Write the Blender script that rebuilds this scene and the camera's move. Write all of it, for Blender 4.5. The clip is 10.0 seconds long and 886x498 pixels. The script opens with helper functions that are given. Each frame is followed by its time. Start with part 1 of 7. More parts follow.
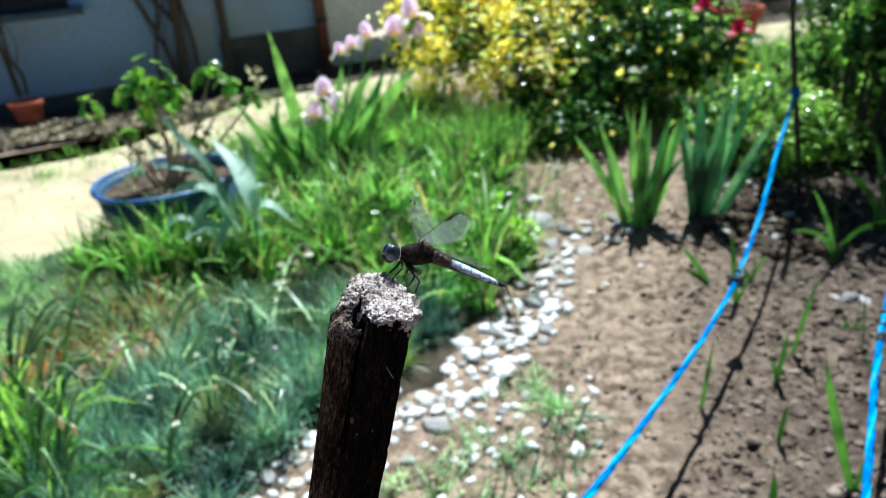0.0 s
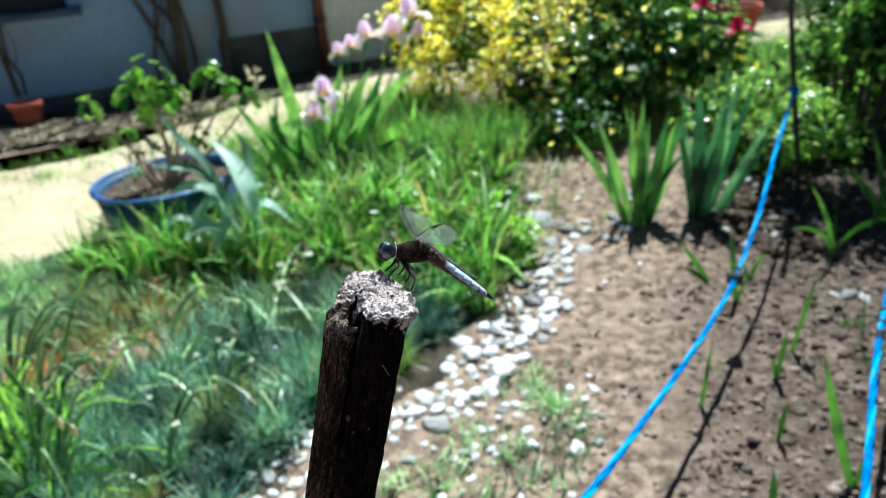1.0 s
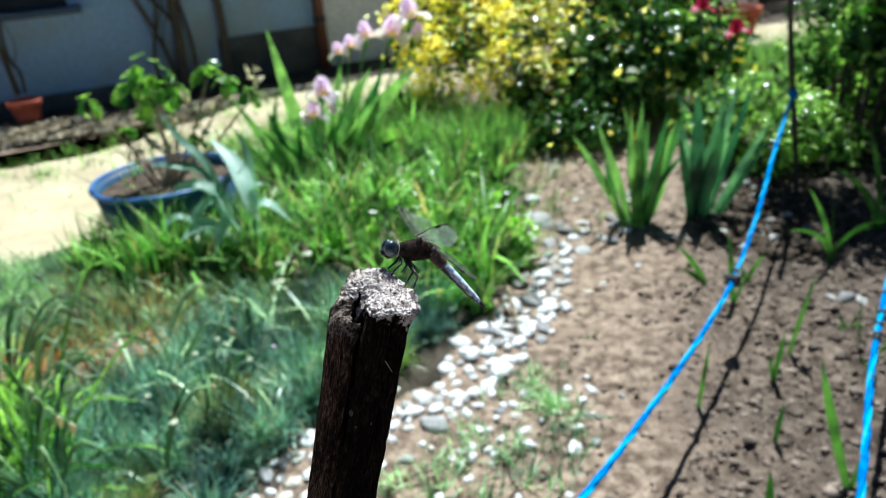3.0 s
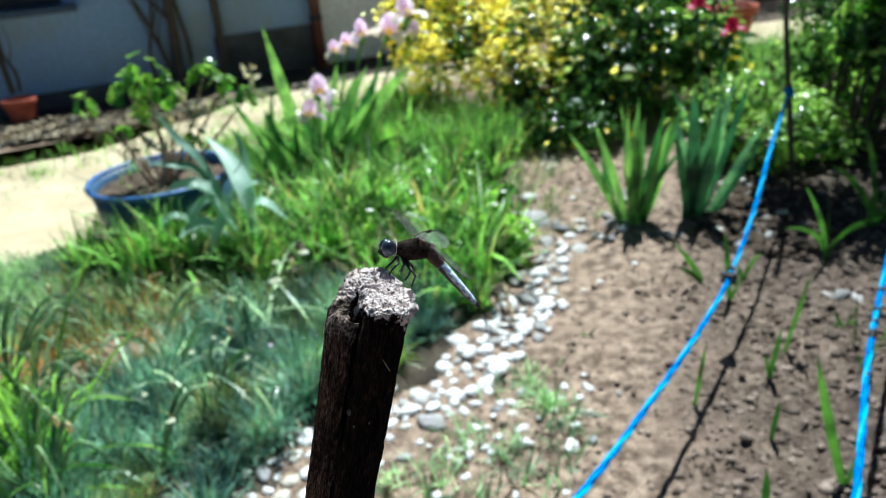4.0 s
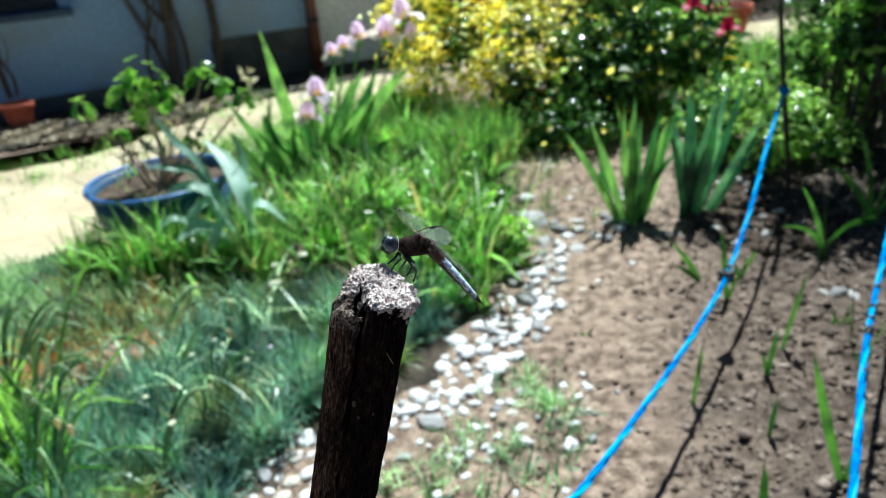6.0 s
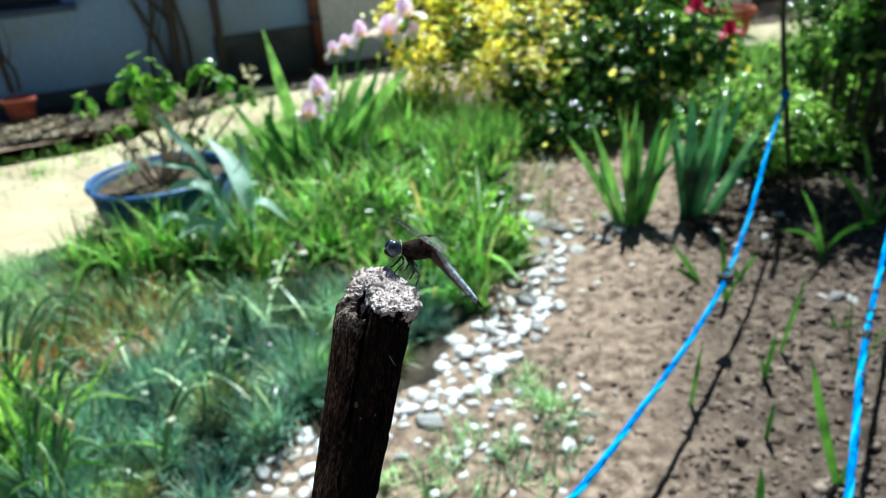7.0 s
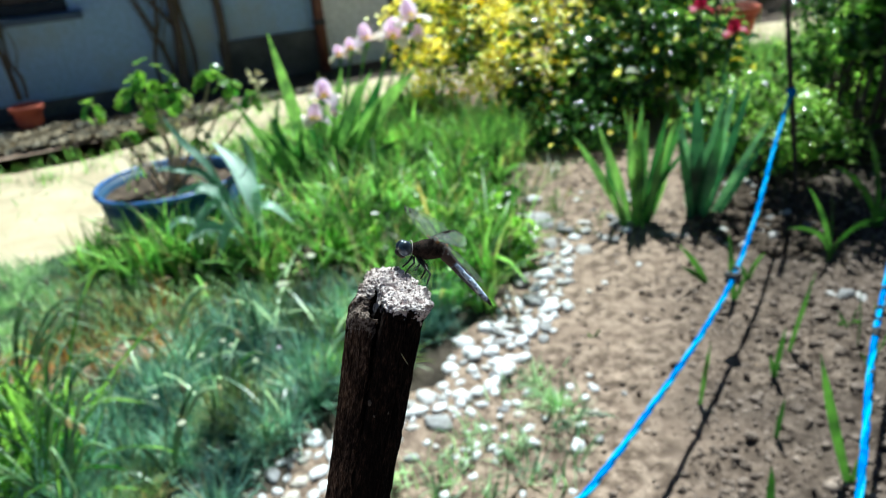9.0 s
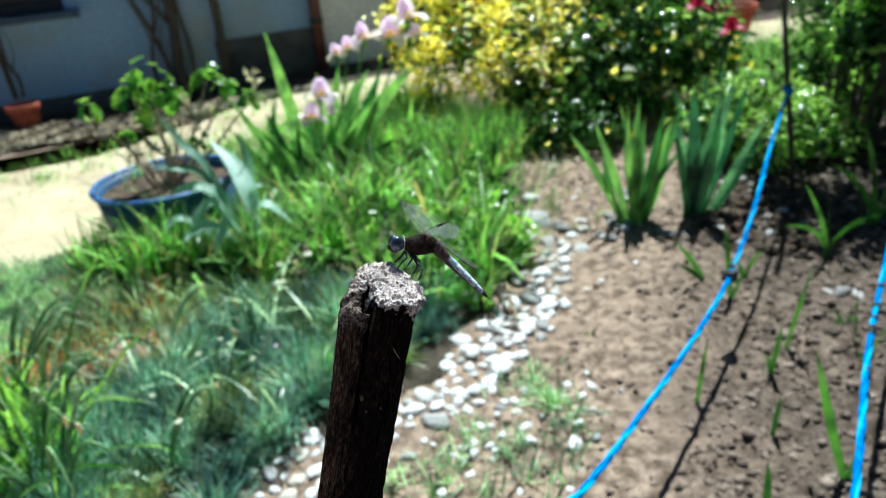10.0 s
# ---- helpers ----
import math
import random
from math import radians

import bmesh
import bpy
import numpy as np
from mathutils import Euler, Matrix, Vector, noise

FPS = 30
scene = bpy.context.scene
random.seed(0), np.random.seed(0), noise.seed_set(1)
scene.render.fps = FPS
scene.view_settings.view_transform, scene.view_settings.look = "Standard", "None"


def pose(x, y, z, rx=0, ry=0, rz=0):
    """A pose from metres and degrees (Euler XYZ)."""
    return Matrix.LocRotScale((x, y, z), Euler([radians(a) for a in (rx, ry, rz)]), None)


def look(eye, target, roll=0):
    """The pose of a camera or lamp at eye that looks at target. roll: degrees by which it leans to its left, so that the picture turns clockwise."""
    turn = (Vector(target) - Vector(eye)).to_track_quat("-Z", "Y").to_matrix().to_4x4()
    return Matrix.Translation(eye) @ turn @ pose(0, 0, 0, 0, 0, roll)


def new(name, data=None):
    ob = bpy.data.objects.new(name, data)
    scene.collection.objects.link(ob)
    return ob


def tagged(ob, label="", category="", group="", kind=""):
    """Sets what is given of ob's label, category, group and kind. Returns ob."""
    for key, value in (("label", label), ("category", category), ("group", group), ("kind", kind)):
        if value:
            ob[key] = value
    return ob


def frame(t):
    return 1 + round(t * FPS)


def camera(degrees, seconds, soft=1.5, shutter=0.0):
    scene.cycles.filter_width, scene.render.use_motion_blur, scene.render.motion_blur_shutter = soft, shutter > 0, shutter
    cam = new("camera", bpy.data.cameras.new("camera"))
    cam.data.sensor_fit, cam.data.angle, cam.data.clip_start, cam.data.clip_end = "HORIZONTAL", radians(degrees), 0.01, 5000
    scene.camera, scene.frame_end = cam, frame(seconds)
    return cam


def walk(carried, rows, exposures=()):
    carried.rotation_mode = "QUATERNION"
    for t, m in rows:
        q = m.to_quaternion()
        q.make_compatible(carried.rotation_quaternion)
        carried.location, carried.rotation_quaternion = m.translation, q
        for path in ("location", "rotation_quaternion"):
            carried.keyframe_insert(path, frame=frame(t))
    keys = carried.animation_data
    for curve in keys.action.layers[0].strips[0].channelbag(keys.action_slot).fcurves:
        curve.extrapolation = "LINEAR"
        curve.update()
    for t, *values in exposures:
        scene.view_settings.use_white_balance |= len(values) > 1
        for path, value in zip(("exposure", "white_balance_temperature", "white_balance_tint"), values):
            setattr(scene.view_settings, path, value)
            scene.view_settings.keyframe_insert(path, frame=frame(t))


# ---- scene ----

DOF_STOP = 14.0
cam = camera(64, 10.0, soft=0.9)
cam.data.dof.use_dof = True
cam.data.dof.focus_distance = 0.247
cam.data.dof.aperture_fstop = DOF_STOP
walk(cam, exposures=[(0.0, 0.66, 5620, 1), (5.0, 0.66, 5620, 1), (8.0, 0.66, 5620, -2), (10.0, 0.66, 5620, -2)], rows=[
    (0.0, pose(0.0, 0.0, 1.0, 64.916, 4.531, -2.118)),
    (0.5, pose(0.00053, 0.00043, 1.00003, 64.853, 4.43, -2.137)),
    (1.0, pose(0.00146, -0.00038, 0.99939, 64.847, 4.742, -2.222)),
    (1.5, pose(0.00053, -0.00218, 0.99868, 64.903, 4.71, -2.119)),
    (2.0, pose(0.00022, -0.00356, 1.00053, 65.001, 4.655, -2.061)),
    (2.5, pose(2e-05, -0.00398, 1.00029, 64.971, 4.519, -2.114)),
    (4.0, pose(-0.00034, -0.00414, 1.00083, 64.726, 4.366, -2.496)),
    (4.5, pose(-0.00111, -0.00359, 1.00149, 64.694, 4.56, -2.74)),
    (5.0, pose(-0.00044, -0.00506, 0.99963, 64.71, 4.765, -2.973)),
    (5.5, pose(-0.0011, -0.00876, 1.00057, 64.834, 4.885, -2.921)),
    (7.0, pose(-0.00237, -0.01513, 1.00604, 64.778, 4.099, -2.559)),
    (7.5, pose(-0.00334, -0.0154, 1.00707, 64.756, 4.116, -2.605)),
    (8.0, pose(-0.0029, -0.01546, 1.00623, 64.809, 4.452, -2.725)),
    (8.5, pose(-0.00271, -0.01695, 1.00584, 64.927, 4.759, -2.668)),
    (9.0, pose(-0.00405, -0.0184, 1.0067, 64.958, 4.878, -2.368)),
    (9.5, pose(-0.00193, -0.01923, 1.00648, 64.983, 4.737, -2.278)),
    (10.0, pose(-0.00192, -0.01914, 1.00528, 64.843, 4.892, -2.549)),
])

# ---- light: high sun behind the plants, clear sky ----
SUN_AZ, SUN_EL = 15.0, 61.0        # degrees clockwise from +y, above the horizon
world = bpy.data.worlds.new("sky")
scene.world = world
world.use_nodes = True
wn = world.node_tree
sky = wn.nodes.new("ShaderNodeTexSky")
sky.sky_type, sky.sun_disc = "NISHITA", False
sky.air_density, sky.dust_density, sky.altitude = 0.6, 0.2, 300
sky.sun_elevation, sky.sun_rotation = radians(SUN_EL), radians(SUN_AZ)
wn.nodes["Background"].inputs[1].default_value = 0.031
wn.links.new(sky.outputs[0], wn.nodes["Background"].inputs[0])
sun = new("sun", bpy.data.lights.new("sun", "SUN"))
sun.data.energy, sun.data.angle, sun.data.color = 5.0, radians(0.53), (1.0, 0.97, 0.90)
sdir = Vector((math.sin(radians(SUN_AZ)) * math.cos(radians(SUN_EL)), math.cos(radians(SUN_AZ)) * math.cos(radians(SUN_EL)), math.sin(radians(SUN_EL))))
sun.matrix_world = look(sdir * 30, (0, 0, 0))


# ---- materials ----
def nodes_of(name):
    m = bpy.data.materials.new(name)
    m.use_nodes = True
    nt = m.node_tree
    return m, nt, nt.nodes["Principled BSDF"], nt.nodes["Material Output"]


def noise_tex(nt, scale, detail=4.0, rough=0.55, coord="Object"):
    tc = nt.nodes.new("ShaderNodeTexCoord")
    n = nt.nodes.new("ShaderNodeTexNoise")
    n.inputs["Scale"].default_value, n.inputs["Detail"].default_value, n.inputs["Roughness"].default_value = scale, detail, rough
    nt.links.new(tc.outputs[coord], n.inputs["Vector"])
    return n


def ramp(nt, src, stops):
    r = nt.nodes.new("ShaderNodeValToRGB")
    el = r.color_ramp.elements
    while len(el) < len(stops):
        el.new(0.5)
    for e, (p, c) in zip(el, stops):
        e.position, e.color = p, (*c, 1)
    nt.links.new(src, r.inputs[0])
    return r.outputs[0]


def mixc(nt, fac, a, b, mode="MIX"):
    m = nt.nodes.new("ShaderNodeMix")
    m.data_type, m.blend_type = "RGBA", mode
    for v, i in ((fac, 0), (a, 6), (b, 7)):
        if hasattr(v, "links"):
            nt.links.new(v, m.inputs[i])
        elif i == 0:
            m.inputs[i].default_value = v
        else:
            m.inputs[i].default_value = (*v, 1)
    return m.outputs[2]


def bump(nt, bsdf, src, strength, dist):
    b = nt.nodes.new("ShaderNodeBump")
    b.inputs["Strength"].default_value, b.inputs["Distance"].default_value = strength, dist
    nt.links.new(src, b.inputs["Height"])
    nt.links.new(b.outputs[0], bsdf.inputs["Normal"])


def surface(name, stops, scale, rough=0.8, fine=6.0, relief=0.4, dist=0.002, metal=0.0, coord="Object", patch=None, patch_scale=1.0, spec=0.5):
    """Two scales of colour noise and a fine relief."""
    m, nt, p, out = nodes_of(name)
    n1 = noise_tex(nt, scale, 5, 0.6, coord)
    col = ramp(nt, n1.outputs[0], stops)
    n2 = noise_tex(nt, scale * fine, 4, 0.65, coord)
    col = mixc(nt, 0.45, col, ramp(nt, n2.outputs[0], [(0.3, (0.45, 0.45, 0.45)), (0.7, (1.25, 1.25, 1.25))]), "MULTIPLY")
    if patch:
        n3 = noise_tex(nt, patch_scale, 4, 0.6, coord)
        f = ramp(nt, n3.outputs[0], [(0.5, (0, 0, 0)), (0.68, (1, 1, 1))])
        col = mixc(nt, f, col, patch)
    nt.links.new(col, p.inputs["Base Color"])
    p.inputs["Roughness"].default_value, p.inputs["Metallic"].default_value = rough, metal
    p.inputs["Specular IOR Level"].default_value = spec
    bump(nt, p, n2.outputs[0], relief, dist)
    return m


def leaf_mat(name, dark, light, rough=0.45, trans=0.45, glow=1.5, tip=None, island=True, tint=(1.0, 1.0, 0.80), patchy=9.0):
    """Leaf: gloss on top, light passing through, colour by leaf."""
    m, nt, p, out = nodes_of(name)
    if island:
        src = nt.nodes.new("ShaderNodeNewGeometry").outputs["Random Per Island"]
    else:
        src = nt.nodes.new("ShaderNodeObjectInfo").outputs["Random"]
    stops = [(0.0, dark), (0.85 if tip else 1.0, light)]
    if tip:
        stops.append((0.97, tip))
    col = ramp(nt, src, stops)
    n = noise_tex(nt, 60, 3)
    col = mixc(nt, 0.35, col, ramp(nt, n.outputs[0], [(0.3, (0.6, 0.65, 0.6)), (0.7, (1.2, 1.15, 1.1))]), "MULTIPLY")
    big = noise_tex(nt, patchy or 1.0, 3)
    col = mixc(nt, 1.0 if patchy else 0.0, col, ramp(nt, big.outputs[0], [(0.38, (0.36, 0.42, 0.46)), (0.60, (1.60, 1.50, 1.3))]), "MULTIPLY")
    nt.links.new(col, p.inputs["Base Color"])
    p.inputs["Roughness"].default_value = rough
    tr = nt.nodes.new("ShaderNodeBsdfTranslucent")
    bright = mixc(nt, 1.0, col, tuple(glow * c for c in tint), "MULTIPLY")
    nt.links.new(bright, tr.inputs[0])
    mx = nt.nodes.new("ShaderNodeMixShader")
    mx.inputs[0].default_value = trans
    nt.links.new(p.outputs[0], mx.inputs[1])
    nt.links.new(tr.outputs[0], mx.inputs[2])
    nt.links.new(mx.outputs[0], out.inputs[0])
    return m


M_SOIL = surface("soil", [(0.38, (0.165, 0.117, 0.086)), (0.47, (0.285, 0.206, 0.153)), (0.60, (0.51, 0.38, 0.288))], 30, 0.95, 3.2, 1.0, 0.012, patch=(0.39, 0.283, 0.212), patch_scale=2.8, spec=0.2)


def greyed(m, x0, x1, k):
    """Darker, greyer soil on the far side of a line that slants across the bed."""
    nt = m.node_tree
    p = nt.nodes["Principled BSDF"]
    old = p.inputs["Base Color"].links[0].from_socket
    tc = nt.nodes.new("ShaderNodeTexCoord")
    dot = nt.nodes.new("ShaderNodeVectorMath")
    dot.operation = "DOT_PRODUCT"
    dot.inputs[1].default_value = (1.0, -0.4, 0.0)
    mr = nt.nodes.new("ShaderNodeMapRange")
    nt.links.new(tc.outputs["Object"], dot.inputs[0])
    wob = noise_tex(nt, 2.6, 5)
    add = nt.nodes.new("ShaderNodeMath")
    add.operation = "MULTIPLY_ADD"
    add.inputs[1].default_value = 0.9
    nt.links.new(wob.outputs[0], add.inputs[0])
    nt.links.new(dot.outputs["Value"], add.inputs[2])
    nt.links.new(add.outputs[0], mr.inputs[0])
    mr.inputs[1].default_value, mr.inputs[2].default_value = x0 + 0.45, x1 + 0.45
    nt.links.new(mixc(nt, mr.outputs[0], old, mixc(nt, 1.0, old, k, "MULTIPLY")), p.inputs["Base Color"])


greyed(M_SOIL, -0.15, 0.28, (0.42, 0.43, 0.45))
# soil darkened by colour: stands in for shade under plants and by the wall
M_SHADESOIL = surface("shade_dark_soil", [(0.3, (0.03, 0.024, 0.018)), (0.7, (0.10, 0.08, 0.06))], 14, 0.95, 6, 0.8, 0.006, spec=0.2)
M_CLOD = surface("soil_clod", [(0.40, (0.085, 0.062, 0.049)), (0.64, (0.42, 0.33, 0.27))], 22, 0.95, 5, 0.8, 0.003, spec=0.2)
M_SAND = surface("sand", [(0.3, (0.50, 0.41, 0.26)), (0.7, (0.68, 0.58, 0.40))], 4, 0.95, 20, 0.5, 0.004, patch=(0.38, 0.31, 0.20), patch_scale=1.6, spec=0.2)
# the wall's blue stands in for skylight on shaded white plaster
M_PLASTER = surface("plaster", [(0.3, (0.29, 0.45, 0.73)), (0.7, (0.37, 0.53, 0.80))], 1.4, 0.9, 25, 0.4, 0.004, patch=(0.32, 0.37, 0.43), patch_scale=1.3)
# lighter paint stands in for brighter light on the right of the wall
M_BRIGHTWALL = surface("bright_wall_paint", [(0.3, (0.76, 0.79, 0.85)), (0.7, (0.84, 0.86, 0.90))], 1.4, 0.9, 25, 0.3, 0.003)
M_PLINTH = surface("dark_plinth", [(0.3, (0.040, 0.043, 0.048)), (0.7, (0.13, 0.138, 0.150))], 3, 0.9, 12, 0.5, 0.005)
M_DARK = surface("dark_frame", [(0.3, (0.02, 0.025, 0.03)), (0.7, (0.05, 0.055, 0.06))], 8, 0.5)
M_SILL = surface("painted_sill", [(0.3, (0.025, 0.055, 0.12)), (0.7, (0.05, 0.09, 0.17))], 8, 0.45)
M_RUST = surface("red_brown_paint", [(0.3, (0.10, 0.035, 0.025)), (0.7, (0.20, 0.08, 0.055))], 10, 0.6)
M_BARK = surface("vine_bark", [(0.3, (0.05, 0.04, 0.03)), (0.7, (0.15, 0.12, 0.09))], 40, 0.9, 4, 0.8, 0.003)
M_TWIG = surface("dry_twig", [(0.3, (0.34, 0.25, 0.15)), (0.7, (0.66, 0.53, 0.36))], 40, 0.7)
M_POTSOIL = surface("potting_soil", [(0.3, (0.045, 0.033, 0.025)), (0.7, (0.17, 0.125, 0.09))], 30, 0.95, 5, 1.0, 0.004, spec=0.2)
M_TERRA = surface("terracotta", [(0.3, (0.40, 0.075, 0.04)), (0.7, (0.55, 0.13, 0.07))], 12, 0.8)
M_TUB = surface("blue_plastic", [(0.3, (0.035, 0.12, 0.36)), (0.7, (0.07, 0.20, 0.50))], 5, 0.4, patch=(0.10, 0.19, 0.34), patch_scale=4)
# tub body, a darker blue than the rim
M_TUBSIDE = surface("dark_blue_plastic", [(0.3, (0.018, 0.065, 0.15)), (0.7, (0.035, 0.11, 0.22))], 5, 0.5, patch=(0.05, 0.10, 0.16), patch_scale=4)
M_STAKE = surface("dark_iron", [(0.3, (0.02, 0.017, 0.015)), (0.7, (0.06, 0.045, 0.035))], 30, 0.7)
M_GRASS = leaf_mat("grass", (0.024, 0.080, 0.018), (0.36, 0.74, 0.17), 0.38, 0.36, 1.5, tip=(0.42, 0.38, 0.16))
M_GLAUC = leaf_mat("blue_green_leaf", (0.020, 0.088, 0.055), (0.41, 0.72, 0.60), 0.26, 0.26, 1.4, tip=(0.40, 0.38, 0.26), tint=(0.9, 1.0, 0.8))
M_OLIVE = leaf_mat("olive_leaf", (0.04, 0.09, 0.03), (0.36, 0.50, 0.24), 0.35, 0.26, 1.4, tip=(0.42, 0.34, 0.18))
M_ONION = leaf_mat("fresh_leaf", (0.04, 0.16, 0.02), (0.38, 0.70, 0.13), 0.26, 0.45)
M_SHOOT = leaf_mat("shoot_leaf", (0.03, 0.12, 0.015), (0.12, 0.32, 0.05), 0.3, 0.34, island=False)
M_DRIED = leaf_mat("dried_leaf", (0.52, 0.46, 0.30), (0.78, 0.74, 0.56), 0.7, 0.3, 1.0)
M_STEMG = leaf_mat("onion_stem", (0.08, 0.22, 0.07), (0.42, 0.62, 0.36), 0.40, 0.15, 1.2, island=False)
M_BROAD = leaf_mat("broad_leaf", (0.06, 0.20, 0.11), (0.52, 0.74, 0.64), 0.45, 0.4, 1.4, island=False, patchy=0)
M_IRIS = leaf_mat("iris_leaf", (0.03, 0.14, 0.035), (0.25, 0.50, 0.13), 0.3, 0.42, 1.5, island=False)
M_IRISG = leaf_mat("iris_leaf_bluish", (0.025, 0.11, 0.05), (0.16, 0.38, 0.19), 0.3, 0.38, 1.5, island=False)
M_PALE = leaf_mat("pale_weed", (0.14, 0.32, 0.13), (0.54, 0.72, 0.50), 0.5, 0.45, 1.3)
M_DRY = leaf_mat("dry_grass", (0.24, 0.11, 0.03), (0.62, 0.33, 0.10), 0.8, 0.3)
M_LITTER = leaf_mat("leaf_litter", (0.07, 0.064, 0.045), (0.40, 0.345, 0.26), 0.8, 0.15, 1.0, tint=(1, 0.97, 0.95))
M_STRAW = leaf_mat("straw", (0.30, 0.24, 0.14), (0.60, 0.52, 0.36), 0.8, 0.2, 1.0)
M_YELLOW = leaf_mat("variegated_leaf", (0.88, 0.72, 0.01), (0.95, 0.92, 0.36), 0.35, 0.60, 1.8, tip=(0.93, 0.93, 0.84), tint=(1, 1, 0.62), patchy=0)
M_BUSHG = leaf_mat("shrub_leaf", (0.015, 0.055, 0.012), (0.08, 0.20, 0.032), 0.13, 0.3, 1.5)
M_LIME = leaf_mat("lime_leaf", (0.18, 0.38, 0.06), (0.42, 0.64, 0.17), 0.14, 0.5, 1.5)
M_GERAN = leaf_mat("round_leaf", (0.05, 0.18, 0.025), (0.30, 0.54, 0.08), 0.28, 0.45, 1.5)
M_PETAL = leaf_mat("lilac_petal", (0.76, 0.56, 0.86), (0.95, 0.88, 0.97), 0.6, 0.6, 1.3, tint=(1, 0.97, 0.97), patchy=0)
M_PETALY = leaf_mat("cream_petal", (0.90, 0.80, 0.70), (0.95, 0.88, 0.84), 0.6, 0.6, 1.2, tint=(1, 0.97, 0.97), patchy=0)
M_PETALR = leaf_mat("red_petal", (0.42, 0.008, 0.06), (0.62, 0.03, 0.12), 0.5, 0.4, 1.2, tint=(1, 0.97, 0.97), patchy=0)
M_WHITE = leaf_mat("white_petal", (0.72, 0.76, 0.46), (0.92, 0.94, 0.80), 0.6, 0.3, 1.0, tint=(1, 0.97, 0.97), patchy=0)
M_ROPELIGHT = surface("pale_blue_twine", [(0.3, (0.0, 0.38, 0.86)), (0.7, (0.06, 0.58, 0.96))], 90, 0.5, 3, 0.5, 0.001, spec=0.2)
M_ROPE = surface("blue_twine", [(0.3, (0.0, 0.10, 0.46)), (0.7, (0.0, 0.32, 0.84))], 90, 0.5, 3, 0.5, 0.001, spec=0.05)


def pebble_mat(name, stops):
    m, nt, p, out = nodes_of(name)
    r = nt.nodes.new("ShaderNodeObjectInfo").outputs["Random"]
    col = ramp(nt, r, stops)
    n = noise_tex(nt, 3.5, 5)
    col = mixc(nt, 0.7, col, ramp(nt, n.outputs[0], [(0.3, (0.66, 0.63, 0.58)), (0.6, (1.05, 1.05, 1.05))]), "MULTIPLY")
    nt.links.new(col, p.inputs["Base Color"])
    p.inputs["Roughness"].default_value = 0.7
    bump(nt, p, n.outputs[0], 0.3, 0.05)
    return m


M_PEBBLE = pebble_mat("white_stone", [(0.0, (0.28, 0.28, 0.30)), (0.14, (0.48, 0.47, 0.46)), (0.22, (0.70, 0.64, 0.55)), (0.34, (0.75, 0.75, 0.77)), (1.0, (0.88, 0.88, 0.89))])
M_GREYSTONE = pebble_mat("grey_stone", [(0.0, (0.16, 0.16, 0.17)), (0.5, (0.40, 0.38, 0.37)), (1.0, (0.72, 0.69, 0.65))])


def grain_noise(nt, scale, detail, rough, warp=0.0):
    """Noise drawn out along the stake, its streaks wavering sideways."""
    tc = nt.nodes.new("ShaderNodeTexCoord")
    mp = nt.nodes.new("ShaderNodeMapping")
    mp.inputs["Scale"].default_value = scale
    nt.links.new(tc.outputs["Object"], mp.inputs[0])
    n = nt.nodes.new("ShaderNodeTexNoise")
    n.inputs["Scale"].default_value, n.inputs["Detail"].default_value, n.inputs["Roughness"].default_value = 1.0, detail, rough
    n.inputs["Distortion"].default_value = warp
    nt.links.new(mp.outputs[0], n.inputs["Vector"])
    return n


